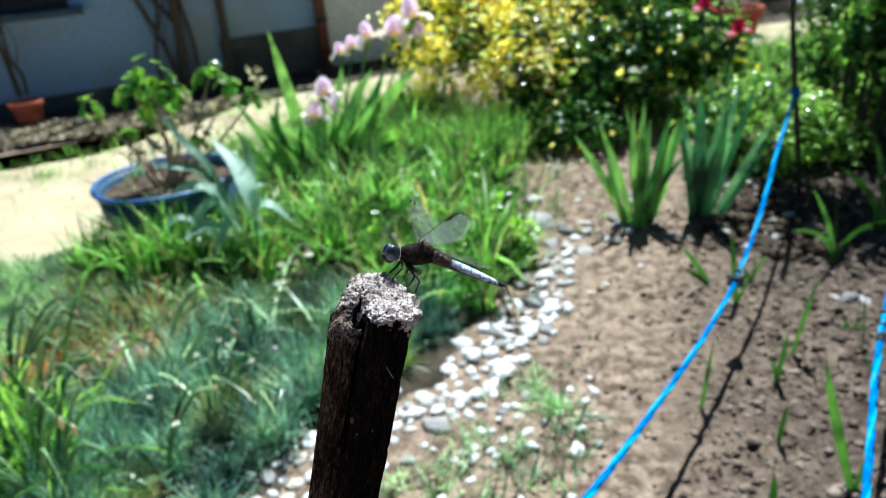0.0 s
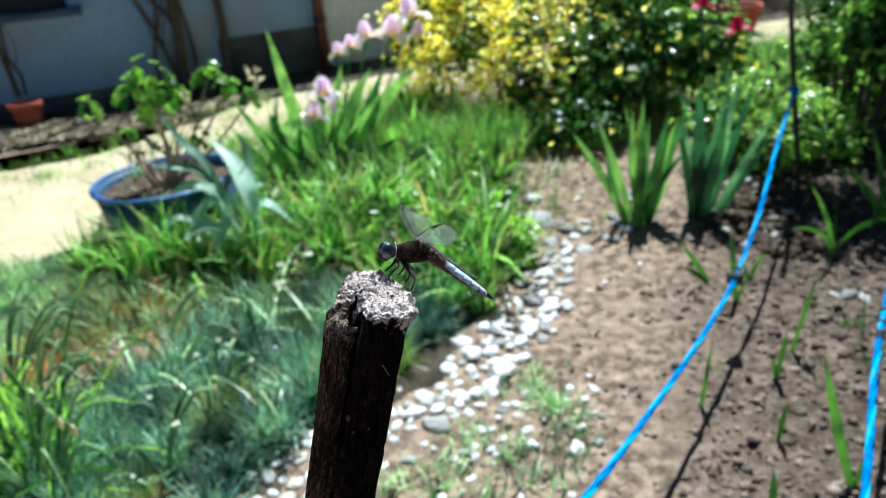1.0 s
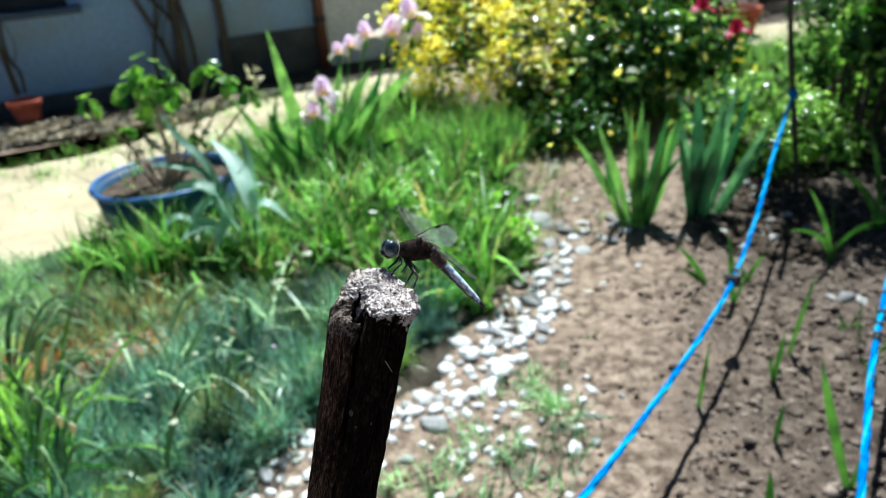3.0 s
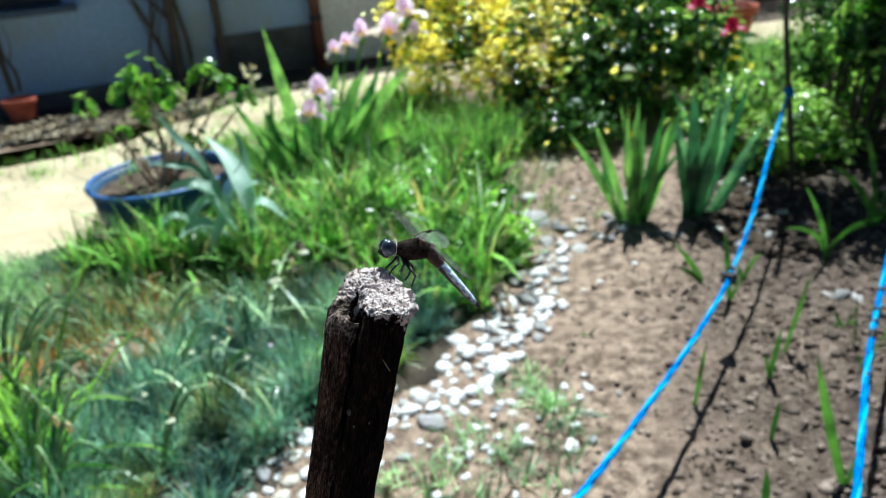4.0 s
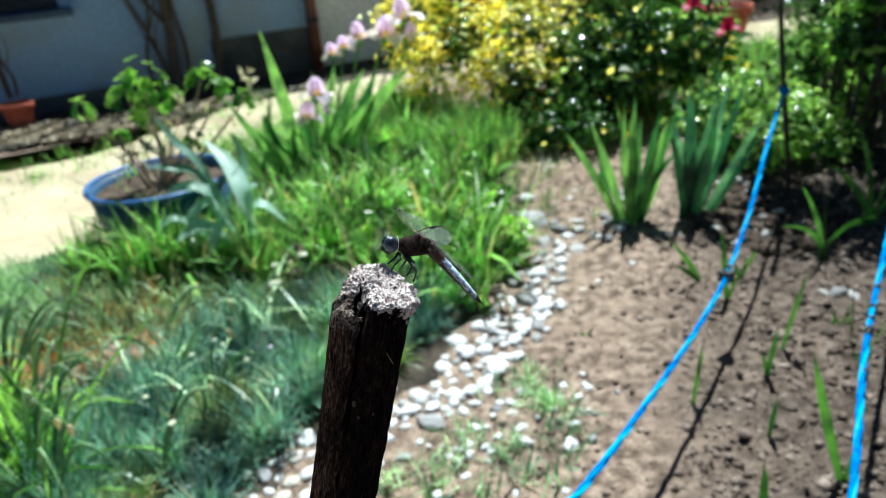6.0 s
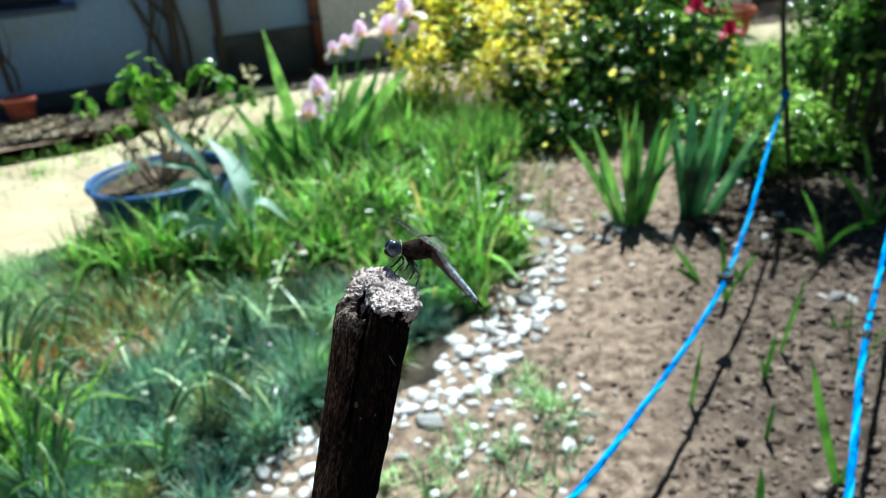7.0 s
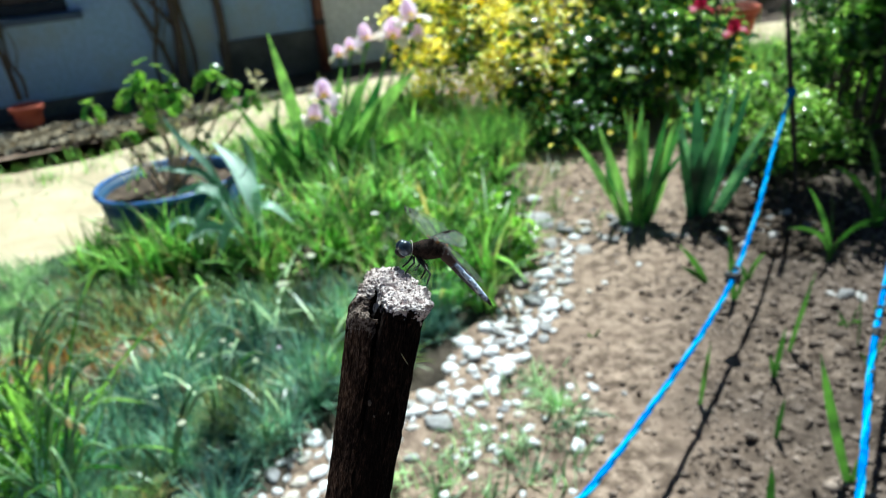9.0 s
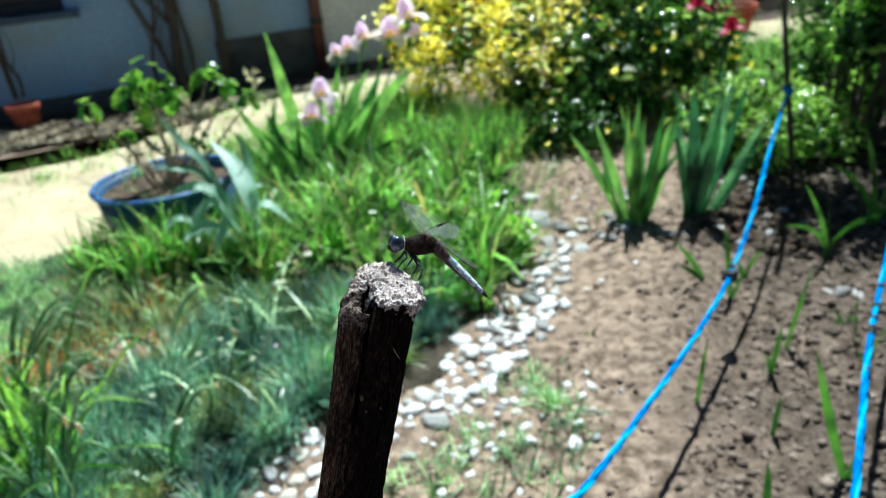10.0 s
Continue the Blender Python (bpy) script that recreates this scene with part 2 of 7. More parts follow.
def post_mats(flank):
    """Weathered wood: dark furrowed side, grey-brown split shoulder, pale crumbling top."""
    m, nt, p, out = nodes_of("weathered_wood")
    fine = grain_noise(nt, (1200, 1200, 290), 6, 0.68, 0.8)
    wide = grain_noise(nt, (300, 300, 95), 5, 0.62, 0.9)
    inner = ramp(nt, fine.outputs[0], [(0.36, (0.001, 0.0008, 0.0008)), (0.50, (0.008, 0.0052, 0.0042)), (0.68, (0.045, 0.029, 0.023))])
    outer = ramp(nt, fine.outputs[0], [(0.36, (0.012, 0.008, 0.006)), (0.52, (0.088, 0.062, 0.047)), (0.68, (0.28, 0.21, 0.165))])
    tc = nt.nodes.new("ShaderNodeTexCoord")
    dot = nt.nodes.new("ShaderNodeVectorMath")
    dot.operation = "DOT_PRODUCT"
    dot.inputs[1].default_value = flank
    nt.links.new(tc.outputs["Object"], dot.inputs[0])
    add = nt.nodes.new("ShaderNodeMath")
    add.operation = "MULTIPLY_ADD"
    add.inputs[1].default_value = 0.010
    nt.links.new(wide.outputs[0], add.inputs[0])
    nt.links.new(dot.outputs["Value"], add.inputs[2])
    # paler towards the flank vector, near black on the rest
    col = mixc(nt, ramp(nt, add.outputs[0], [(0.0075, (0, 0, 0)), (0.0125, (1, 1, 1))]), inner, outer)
    col = mixc(nt, 1.0, col, ramp(nt, wide.outputs[0], [(0.36, (0.22, 0.20, 0.20)), (0.50, (0.80, 0.76, 0.74)), (0.66, (1.7, 1.55, 1.45))]), "MULTIPLY")
    big = noise_tex(nt, 55, 4, 0.6)
    col = mixc(nt, 0.7, col, ramp(nt, big.outputs[0], [(0.38, (0.40, 0.36, 0.38)), (0.62, (1.35, 1.25, 1.12))]), "MULTIPLY")
    spots = grain_noise(nt, (900, 900, 420), 3, 0.7)
    col = mixc(nt, ramp(nt, spots.outputs[0], [(0.70, (0, 0, 0)), (0.76, (0.8, 0.8, 0.8))]), col, (0.24, 0.17, 0.12))
    nt.links.new(col, p.inputs["Base Color"])
    p.inputs["Roughness"].default_value, p.inputs["Specular IOR Level"].default_value = 0.9, 0.1
    bump(nt, p, fine.outputs[0], 1.0, 0.0012)
    sh = surface("weathered_shoulder", [(0.34, (0.03, 0.022, 0.018)), (0.47, (0.16, 0.118, 0.095)), (0.60, (0.42, 0.34, 0.29))], 800, 0.95, 3, 1.0, 0.0010, spec=0.15)
    t, nt, p, out = nodes_of("weathered_end_grain")
    n = noise_tex(nt, 900, 6, 0.75)
    n2 = noise_tex(nt, 230, 4, 0.6)
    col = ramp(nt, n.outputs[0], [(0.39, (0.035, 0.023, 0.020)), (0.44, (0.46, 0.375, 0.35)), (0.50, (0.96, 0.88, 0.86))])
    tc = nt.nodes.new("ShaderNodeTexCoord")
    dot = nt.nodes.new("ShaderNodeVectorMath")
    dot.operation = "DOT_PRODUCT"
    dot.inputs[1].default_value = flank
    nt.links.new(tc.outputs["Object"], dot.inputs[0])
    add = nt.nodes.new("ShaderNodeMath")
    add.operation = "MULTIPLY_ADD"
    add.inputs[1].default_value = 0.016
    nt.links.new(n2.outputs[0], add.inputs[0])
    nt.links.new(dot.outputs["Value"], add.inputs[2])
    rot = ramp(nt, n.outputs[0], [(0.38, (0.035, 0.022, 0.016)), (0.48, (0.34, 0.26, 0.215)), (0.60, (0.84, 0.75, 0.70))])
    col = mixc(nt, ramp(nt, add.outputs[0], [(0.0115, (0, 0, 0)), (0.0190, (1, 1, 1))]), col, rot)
    col = mixc(nt, 0.6, col, ramp(nt, n2.outputs[0], [(0.34, (0.56, 0.49, 0.47)), (0.46, (1.10, 1.05, 1.04))]), "MULTIPLY")
    nt.links.new(col, p.inputs["Base Color"])
    p.inputs["Roughness"].default_value = 0.95
    bump(nt, p, n.outputs[0], 1.0, 0.0012)
    return m, t, sh


# ---- building helpers ----
def mesh_of(name, verts, faces, mat, smooth=True):
    me = bpy.data.meshes.new(name)
    me.from_pydata([tuple(v) for v in verts], [], [tuple(int(i) for i in fc) for fc in faces])
    me.materials.append(mat)
    if smooth:
        me.polygons.foreach_set("use_smooth", [True] * len(me.polygons))
    me.update()
    return me


def put(name, me, parent=None, label=""):
    ob = new(name, me)
    if parent:
        ob.parent = parent
    if label:
        ob["label"] = label
    return ob


def part(name, bm, mat, parent, label="", smooth=True):
    me = bpy.data.meshes.new(name)
    bm.to_mesh(me)
    bm.free()
    me.materials.append(mat)
    if smooth:
        me.polygons.foreach_set("use_smooth", [True] * len(me.polygons))
    return put(name, me, parent, label)


def thing(name, label, category, group="", m=None, kind=""):
    ob = new(name)
    ob.empty_display_size = 0.05
    if m is not None:
        ob.matrix_world = m
    return tagged(ob, label, category, group, kind)


def tube(points, radii, sides=8, cap=True):
    """Verts and faces of a tube along points."""
    pts = [Vector(p) for p in points]
    verts, faces = [], []
    up = Vector((0.31, 0.17, 0.93))
    for i, p in enumerate(pts):
        d = (pts[min(i + 1, len(pts) - 1)] - pts[max(i - 1, 0)]).normalized()
        a = d.cross(up)
        if a.length < 1e-3:
            a = d.cross(Vector((1, 0, 0)))
        a.normalize()
        b = d.cross(a)
        r = float(radii[i] if hasattr(radii, "__len__") else radii)
        for k in range(sides):
            w = 2 * math.pi * k / sides
            verts.append(p + r * (math.cos(w) * a + math.sin(w) * b))
    for i in range(len(pts) - 1):
        for k in range(sides):
            k2 = (k + 1) % sides
            faces.append((i * sides + k, i * sides + k2, (i + 1) * sides + k2, (i + 1) * sides + k))
    if cap:
        faces.append(tuple(range(sides))[::-1])
        faces.append(tuple((len(pts) - 1) * sides + k for k in range(sides)))
    return verts, faces


def join(lists):
    verts, faces = [], []
    for v, fc in lists:
        o = len(verts)
        verts += list(v)
        faces += [tuple(i + o for i in q) for q in fc]
    return verts, faces


def blades(rng, base, length, width, lean, curl, az=None, seg=4, fold=0.0):
    """Many grass-like blades at once: base (n,3), length, width (n), lean and curl in radians."""
    n = len(base)
    az = rng.uniform(0, 2 * np.pi, n) if az is None else az
    d = np.stack([np.cos(az), np.sin(az)], 1)
    side = np.stack([-np.sin(az), np.cos(az)], 1)
    twist = rng.normal(0, 0.5, n)
    verts = []
    pos = base.copy()
    ang = lean.copy()
    for i in range(seg + 1):
        w = width * np.array([0.7, 1.0, 0.9, 0.6, 0.08])[min(4, int(round(4 * i / seg)))] * 0.5
        s = np.stack([side[:, 0] * np.cos(twist), side[:, 1] * np.cos(twist), np.sin(twist) * 0.6], 1)
        verts += [pos - s * w[:, None], pos + s * w[:, None]]
        step = (length / seg)[:, None]
        pos = pos + step * np.stack([d[:, 0] * np.sin(ang), d[:, 1] * np.sin(ang), np.cos(ang)], 1)
        ang = ang + curl / seg
    v = np.stack(verts, 1).reshape(-1, 3)
    k = 2 * (seg + 1)
    q = np.array([[2 * i, 2 * i + 1, 2 * i + 3, 2 * i + 2] for i in range(seg)])
    fc = (np.arange(n)[:, None, None] * k + q[None]).reshape(-1, 4)
    return v, fc


def leaves(rng, centre, normal, length, width, droop=0.25):
    """Many pointed, folded leaves at once: six verts, four faces each."""
    n = len(centre)
    t = rng.normal(size=(n, 3))
    nn = normal / np.linalg.norm(normal, axis=1)[:, None]
    t -= nn * (t * nn).sum(1)[:, None]
    t /= np.linalg.norm(t, axis=1)[:, None]
    s = np.cross(nn, t)
    L, W = length[:, None], width[:, None]
    rows = [centre - t * L * 0.5, centre - t * L * 0.12 + s * W * 0.5 + nn * W * 0.22, centre - t * L * 0.12 - s * W * 0.5 + nn * W * 0.22,
            centre + t * L * 0.2 + s * W * 0.42 + nn * W * 0.15, centre + t * L * 0.2 - s * W * 0.42 + nn * W * 0.15, centre + t * L * 0.5 - nn * L * droop,
            centre - t * L * 0.1, centre + t * L * 0.2 - nn * W * 0.05]
    v = np.stack(rows, 1).reshape(-1, 3)
    q = [(0, 6, 1), (0, 2, 6), (6, 7, 3), (6, 3, 1), (6, 2, 4), (6, 4, 7), (7, 5, 3), (7, 4, 5)]
    fc = (np.arange(n)[:, None, None] * 8 + np.array(q)[None]).reshape(-1, 3)
    return v, fc


def fast_mesh(name, v, fc, mat, smooth=True):
    me = bpy.data.meshes.new(name)
    v, fc = np.asarray(v, dtype=np.float32), np.asarray(fc, dtype=np.int32)
    k = fc.shape[1]
    me.vertices.add(len(v))
    me.vertices.foreach_set("co", v.ravel())
    me.loops.add(fc.size)
    me.loops.foreach_set("vertex_index", fc.ravel())
    me.polygons.add(len(fc))
    me.polygons.foreach_set("loop_start", np.arange(0, fc.size, k, dtype=np.int32))
    me.polygons.foreach_set("loop_total", np.full(len(fc), k, dtype=np.int32))
    me.update(calc_edges=True)
    me.validate()
    me.materials.append(mat)
    if smooth:
        me.polygons.foreach_set("use_smooth", [True] * len(me.polygons))
    return me


def inside(poly, p):
    x, y = p[:, 0], p[:, 1]
    c = np.zeros(len(p), bool)
    for (x1, y1), (x2, y2) in zip(poly, poly[1:] + poly[:1]):
        c ^= ((y1 > y) != (y2 > y)) & (x < (x2 - x1) * (y - y1) / (y2 - y1 + 1e-12) + x1)
    return c


def scatter(rng, poly, n):
    """n points in a polygon."""
    lo, hi = np.min(poly, 0), np.max(poly, 0)
    out = np.zeros((0, 2))
    while len(out) < n:
        p = rng.uniform(lo, hi, (n * 2, 2))
        out = np.vstack([out, p[inside(poly, p)]])
    return out[:n]


# ---- ground ----
BED = [(0.0, 0.5), (0.10, 1.2), (0.33, 1.62), (0.52, 2.05), (0.46, 2.75), (0.8, 2.95), (3.0, 3.2), (3.0, 0.3), (0.3, 0.2)]


PLANTED = [(-1.05, 2.15), (-1.0, 1.95), (-0.62, 1.92), (-0.56, 1.76), (-0.70, 1.56), (-0.90, 1.46), (-1.2, 1.5), (-1.6, 1.5), (-1.6, 0.8), (-0.60, 0.8), (-0.42, 1.08), (-0.26, 1.26), (-0.04, 1.42), (0.06, 1.62), (0.16, 1.76), (0.29, 2.05), (0.27, 2.25), (0.22, 2.50), (0.30, 2.80), (0.2, 3.5), (0.0, 4.1), (-0.5, 3.9), (-1.1, 3.2), (-1.2, 2.6)]


def height(x, y):
    """Ground relief: crumbly in the bed, gentle elsewhere."""
    h = 0.012 * noise.noise((x * 2.1, y * 2.1, 0.3)) + 0.006 * noise.noise((x * 7, y * 7, 4.1))
    if 0.0 < x < 2.6 and 0.4 < y < 3.1:
        raked = min(1, max(0, (0.37 + 0.7 * (y - 0.86) - x) / 0.2))      # smoother soil between the stones and the first twine
        h += 0.006 * noise.noise((x * 13, y * 13, 1.7)) + (1 - 0.5 * raked) * (0.012 * max(0, noise.noise((x * 40, y * 40, 2.9))) + 0.007 * noise.noise((x * 80, y * 80, 7.7)))
        h -= (0.034 - 0.022 * raked) * max(0, noise.noise((x * 17, y * 23, 9.2)) + 0.4 * noise.noise((x * 50, y * 50, 1.2)) - 0.40)
        h += 0.006 * abs(noise.noise((x * 28, y * 28, 3.3)))
    return h


def ground():
    far = [-400, -150, -60, -25, -12, -7]
    xs = far + list(np.arange(-5, -0.2, 0.08)) + list(np.arange(-0.2, 1.9, 0.0125)) + list(np.arange(1.9, 5.0, 0.08)) + [-a for a in far[::-1]]
    ys = [-400, -150, -60, -25, -12, -6, -3, -1.5, -0.5] + list(np.arange(0, 0.75, 0.08)) + list(np.arange(0.75, 2.8, 0.0125)) + list(np.arange(2.8, 7.0, 0.08)) + [-a for a in far[::-1]]
    v = [(x, y, height(x, y) if abs(x) < 6 and -1 < y < 8 else 0.0) for y in ys for x in xs]
    nx = len(xs)
    j, i = np.meshgrid(np.arange(len(ys) - 1), np.arange(nx - 1), indexing="ij")
    a = (j * nx + i).ravel()
    fc = np.stack([a, a + 1, a + nx + 1, a + nx], 1)
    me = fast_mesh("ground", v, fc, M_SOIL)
    me.materials.append(M_SHADESOIL)
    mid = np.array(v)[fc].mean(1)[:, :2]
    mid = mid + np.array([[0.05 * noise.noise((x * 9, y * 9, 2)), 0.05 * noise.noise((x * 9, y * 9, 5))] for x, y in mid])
    # painted shade: right end of the bed, and the strip beside the wall
    dimmed = [(1.08, 2.16), (1.6, 1.85), (2.3, 1.7), (2.4, 2.75), (1.3, 2.72)]
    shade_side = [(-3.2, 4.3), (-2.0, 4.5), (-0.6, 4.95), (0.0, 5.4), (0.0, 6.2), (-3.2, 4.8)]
    me.polygons.foreach_set("material_index", (inside(PLANTED, mid) | inside(shade_side, mid) | inside(dimmed, mid)).astype(np.int32))
    ob = new("ground", me)
    tagged(ob, "brown crumbly garden soil, dry on top", "soil", kind="structure")


def path():
    """A pale sand path, slightly proud of the soil, with a ragged edge."""
    line = [(-7, 1.7), (-1.66, 2.18), (-1.46, 2.25), (-1.33, 2.45), (-1.30, 2.9), (-1.38, 3.35), (-1.12, 3.75), (-0.75, 4.05), (-0.25, 4.4), (0.5, 4.8), (1.6, 5.1), (3.0, 5.1), (7, 5.1), (7, 6.2), (3, 5.9), (1, 5.5), (-0.4, 5.05), (-1.1, 4.65), (-1.5, 4.1), (-1.75, 3.65), (-2.6, 3.4), (-7, 3.0)]
    turn = sum(x1 * y2 - x2 * y1 for (x1, y1), (x2, y2) in zip(line, line[1:] + line[:1]))
    rng = np.random.default_rng(3)
    bm = bmesh.new()
    ring = []
    for (x1, y1), (x2, y2) in zip(line, line[1:] + line[:1]):
        n = max(2, int(math.hypot(x2 - x1, y2 - y1) / 0.08))
        for k in range(n):
            x, y = x1 + (x2 - x1) * k / n, y1 + (y2 - y1) * k / n
            ring.append((x + rng.normal(0, 0.02), y + rng.normal(0, 0.02)))
    top = [bm.verts.new((x, y, 0.014)) for x, y in ring]
    out = 1 if turn > 0 else -1
    low = []
    for k, (x, y) in enumerate(ring):
        (ax, ay), (bx, by) = ring[k - 3], ring[(k + 3) % len(ring)]
        d = math.hypot(bx - ax, by - ay) + 1e-6
        low.append(bm.verts.new((x + 0.12 * (by - ay) / d * out, y - 0.12 * (bx - ax) / d * out, -0.03)))
    bm.faces.new(top)
    for k in range(len(top)):
        k2 = (k + 1) % len(top)
        bm.faces.new((top[k], low[k], low[k2], top[k2]))
    bmesh.ops.triangulate(bm, faces=bm.faces[:])
    bmesh.ops.recalc_face_normals(bm, faces=bm.faces[:])
    ob = part("path", bm, M_SAND, None, smooth=False)
    tagged(ob, "pale sandy garden path in full sun", "path", kind="structure")


ground()
path()


# ---- house ----
def wall_y(x):
    return 4.8 + 0.45 * (x + 2.83)


WALL_AZ = math.degrees(math.atan(0.45))


def box_bm(size, centre=(0, 0, 0), bevel=0.0, m=None):
    bm = bmesh.new()
    bmesh.ops.create_cube(bm, size=1, matrix=Matrix.Translation(centre) @ Matrix.Diagonal((*size, 1)))
    if bevel:
        bmesh.ops.bevel(bm, geom=bm.edges[:], offset=bevel, segments=2, affect="EDGES", profile=0.6)
    if m is not None:
        bm.transform(m)
    return bm


def house():
    """Wall in its own plane: u along the wall from x=-2.83, face at v=0, thickness behind."""
    c = math.cos(radians(WALL_AZ))
    base = pose(-2.83, 4.8, 0, 0, 0, WALL_AZ)
    w = lambda x: (x + 2.83) / c
    # unseen wall top and roof, kept low to shorten the shadow
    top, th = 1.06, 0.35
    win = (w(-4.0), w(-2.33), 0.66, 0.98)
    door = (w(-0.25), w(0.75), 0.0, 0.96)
    us = [w(-9), win[0], win[1], door[0], door[1], w(2.2)]
    bm = bmesh.new()

    def block(u0, u1, z0, z1, v0=0.0, v1=th):
        bmesh.ops.create_cube(bm, size=1, matrix=Matrix.Translation(((u0 + u1) / 2, (v0 + v1) / 2, (z0 + z1) / 2)) @ Matrix.Diagonal((u1 - u0, v1 - v0, z1 - z0, 1)))

    block(us[0], us[1], 0.0, top)
    block(us[1], us[2], 0.0, win[2])
    block(us[1], us[2], win[3], top)
    block(us[2], w(-0.80), 0.0, top)
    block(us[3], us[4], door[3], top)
    block(us[4], us[5], 0.0, top)
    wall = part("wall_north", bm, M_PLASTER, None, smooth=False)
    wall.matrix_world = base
    tagged(wall, "white rendered wall of a low outbuilding, shade painted in blue, damp-stained", "wall", kind="structure")
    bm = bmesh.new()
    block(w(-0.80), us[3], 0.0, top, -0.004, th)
    we = part("wall_east", bm, M_BRIGHTWALL, None, smooth=False)
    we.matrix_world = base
    tagged(we, "wall beside the downpipe, painted lighter for its brighter light", "wall", kind="structure")
    bm = bmesh.new()
    block(us[0], w(-1.50), -0.05, 0.11, -0.02, 0.0)
    block(w(-1.50), w(-0.80), -0.05, 0.32, -0.02, 0.0)
    pl = part("baseboard", bm, M_PLINTH, None, smooth=False)
    pl.matrix_world = base
    tagged(pl, "dark plinth along the foot of the wall", "plinth", kind="structure")
    # closed rooms behind the openings, and the roof edge
    bm = bmesh.new()
    block(us[0], us[5], 0.0, top, 3.0, 3.2)
    block(us[0] - 0.2, us[0], 0.0, top, 0.0, 3.2)
    block(us[5], us[5] + 0.2, 0.0, top, 0.0, 3.2)
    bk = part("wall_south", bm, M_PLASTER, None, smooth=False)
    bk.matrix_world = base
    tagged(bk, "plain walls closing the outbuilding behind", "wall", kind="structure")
    bm = bmesh.new()
    block(us[0] - 0.02, us[5] + 0.02, top, top + 0.05, -0.015, 3.25)
    rf = part("roof", bm, M_RUST, None, smooth=False)
    rf.matrix_world = base
    tagged(rf, "thin roof slab of the low outbuilding", "roof", kind="structure")
    # window
    wd = thing("window_1", "dark window with a blue-grey painted sill", "window", m=base @ pose(0, 0, 0), kind="structure")
    u0, u1, z0, z1 = win
    part("window_sill", box_bm((u1 - u0 + 0.16, 0.22, 0.045), ((u0 + u1) / 2, -0.045, z0 - 0.022), 0.006), M_SILL, wd, "blue-grey painted sill")
    part("window_frame", box_bm((u1 - u0, 0.06, 0.07), ((u0 + u1) / 2, 0.1, z0 + 0.035), 0.004), M_DARK, wd)
    part("window_frame", box_bm((0.07, 0.06, z1 - z0 - 0.07), (u1 - 0.035, 0.1, (z0 + z1) / 2 + 0.035), 0.004), M_DARK, wd)
    part("window_frame", box_bm((0.07, 0.06, z1 - z0 - 0.07), (u0 + 0.035, 0.1, (z0 + z1) / 2 + 0.035), 0.004), M_DARK, wd)
    g, nt, p, out = nodes_of("window_glass")
    p.inputs["Base Color"].default_value = (0.02, 0.025, 0.03, 1)
    p.inputs["Roughness"].default_value = 0.05
    part("pane", box_bm((u1 - u0 - 0.15, 0.006, z1 - z0 - 0.15), ((u0 + u1) / 2, 0.115, (z0 + z1) / 2)), g, wd, "dark glass pane", smooth=False)
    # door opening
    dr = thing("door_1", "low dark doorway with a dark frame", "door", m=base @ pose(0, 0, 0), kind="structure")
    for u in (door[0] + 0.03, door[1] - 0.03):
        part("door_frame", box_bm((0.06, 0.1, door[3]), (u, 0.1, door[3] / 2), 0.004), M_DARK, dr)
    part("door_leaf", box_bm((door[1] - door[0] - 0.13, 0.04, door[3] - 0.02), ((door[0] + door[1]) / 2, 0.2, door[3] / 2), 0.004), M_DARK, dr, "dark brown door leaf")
    # downpipe
    pipe = thing("downpipe", "red-brown painted downpipe on the house wall", "pipe", m=base @ pose(w(-0.80), -0.07, 0))
    v, fc = tube([(0, 0, 0), (0, 0, 0.7), (-0.02, 0, 0.95), (-0.03, 0, top)], 0.042, 12)
    put("tube", mesh_of("tube", v, fc, M_RUST), pipe)
    for z in (0.35, 0.9):
        v, fc = tube([(0, 0, z), (0, 0, z + 0.04)], 0.05, 12)
        put("clamp", mesh_of("clamp", v, fc, M_DARK), pipe, "dark iron clamp")


house()


# ---- post ----
POST_TOP = Vector((-0.02497, 0.21670, 0.88381))
POST_UP = Vector((0.2479, 0.2201, 0.9434)).normalized()


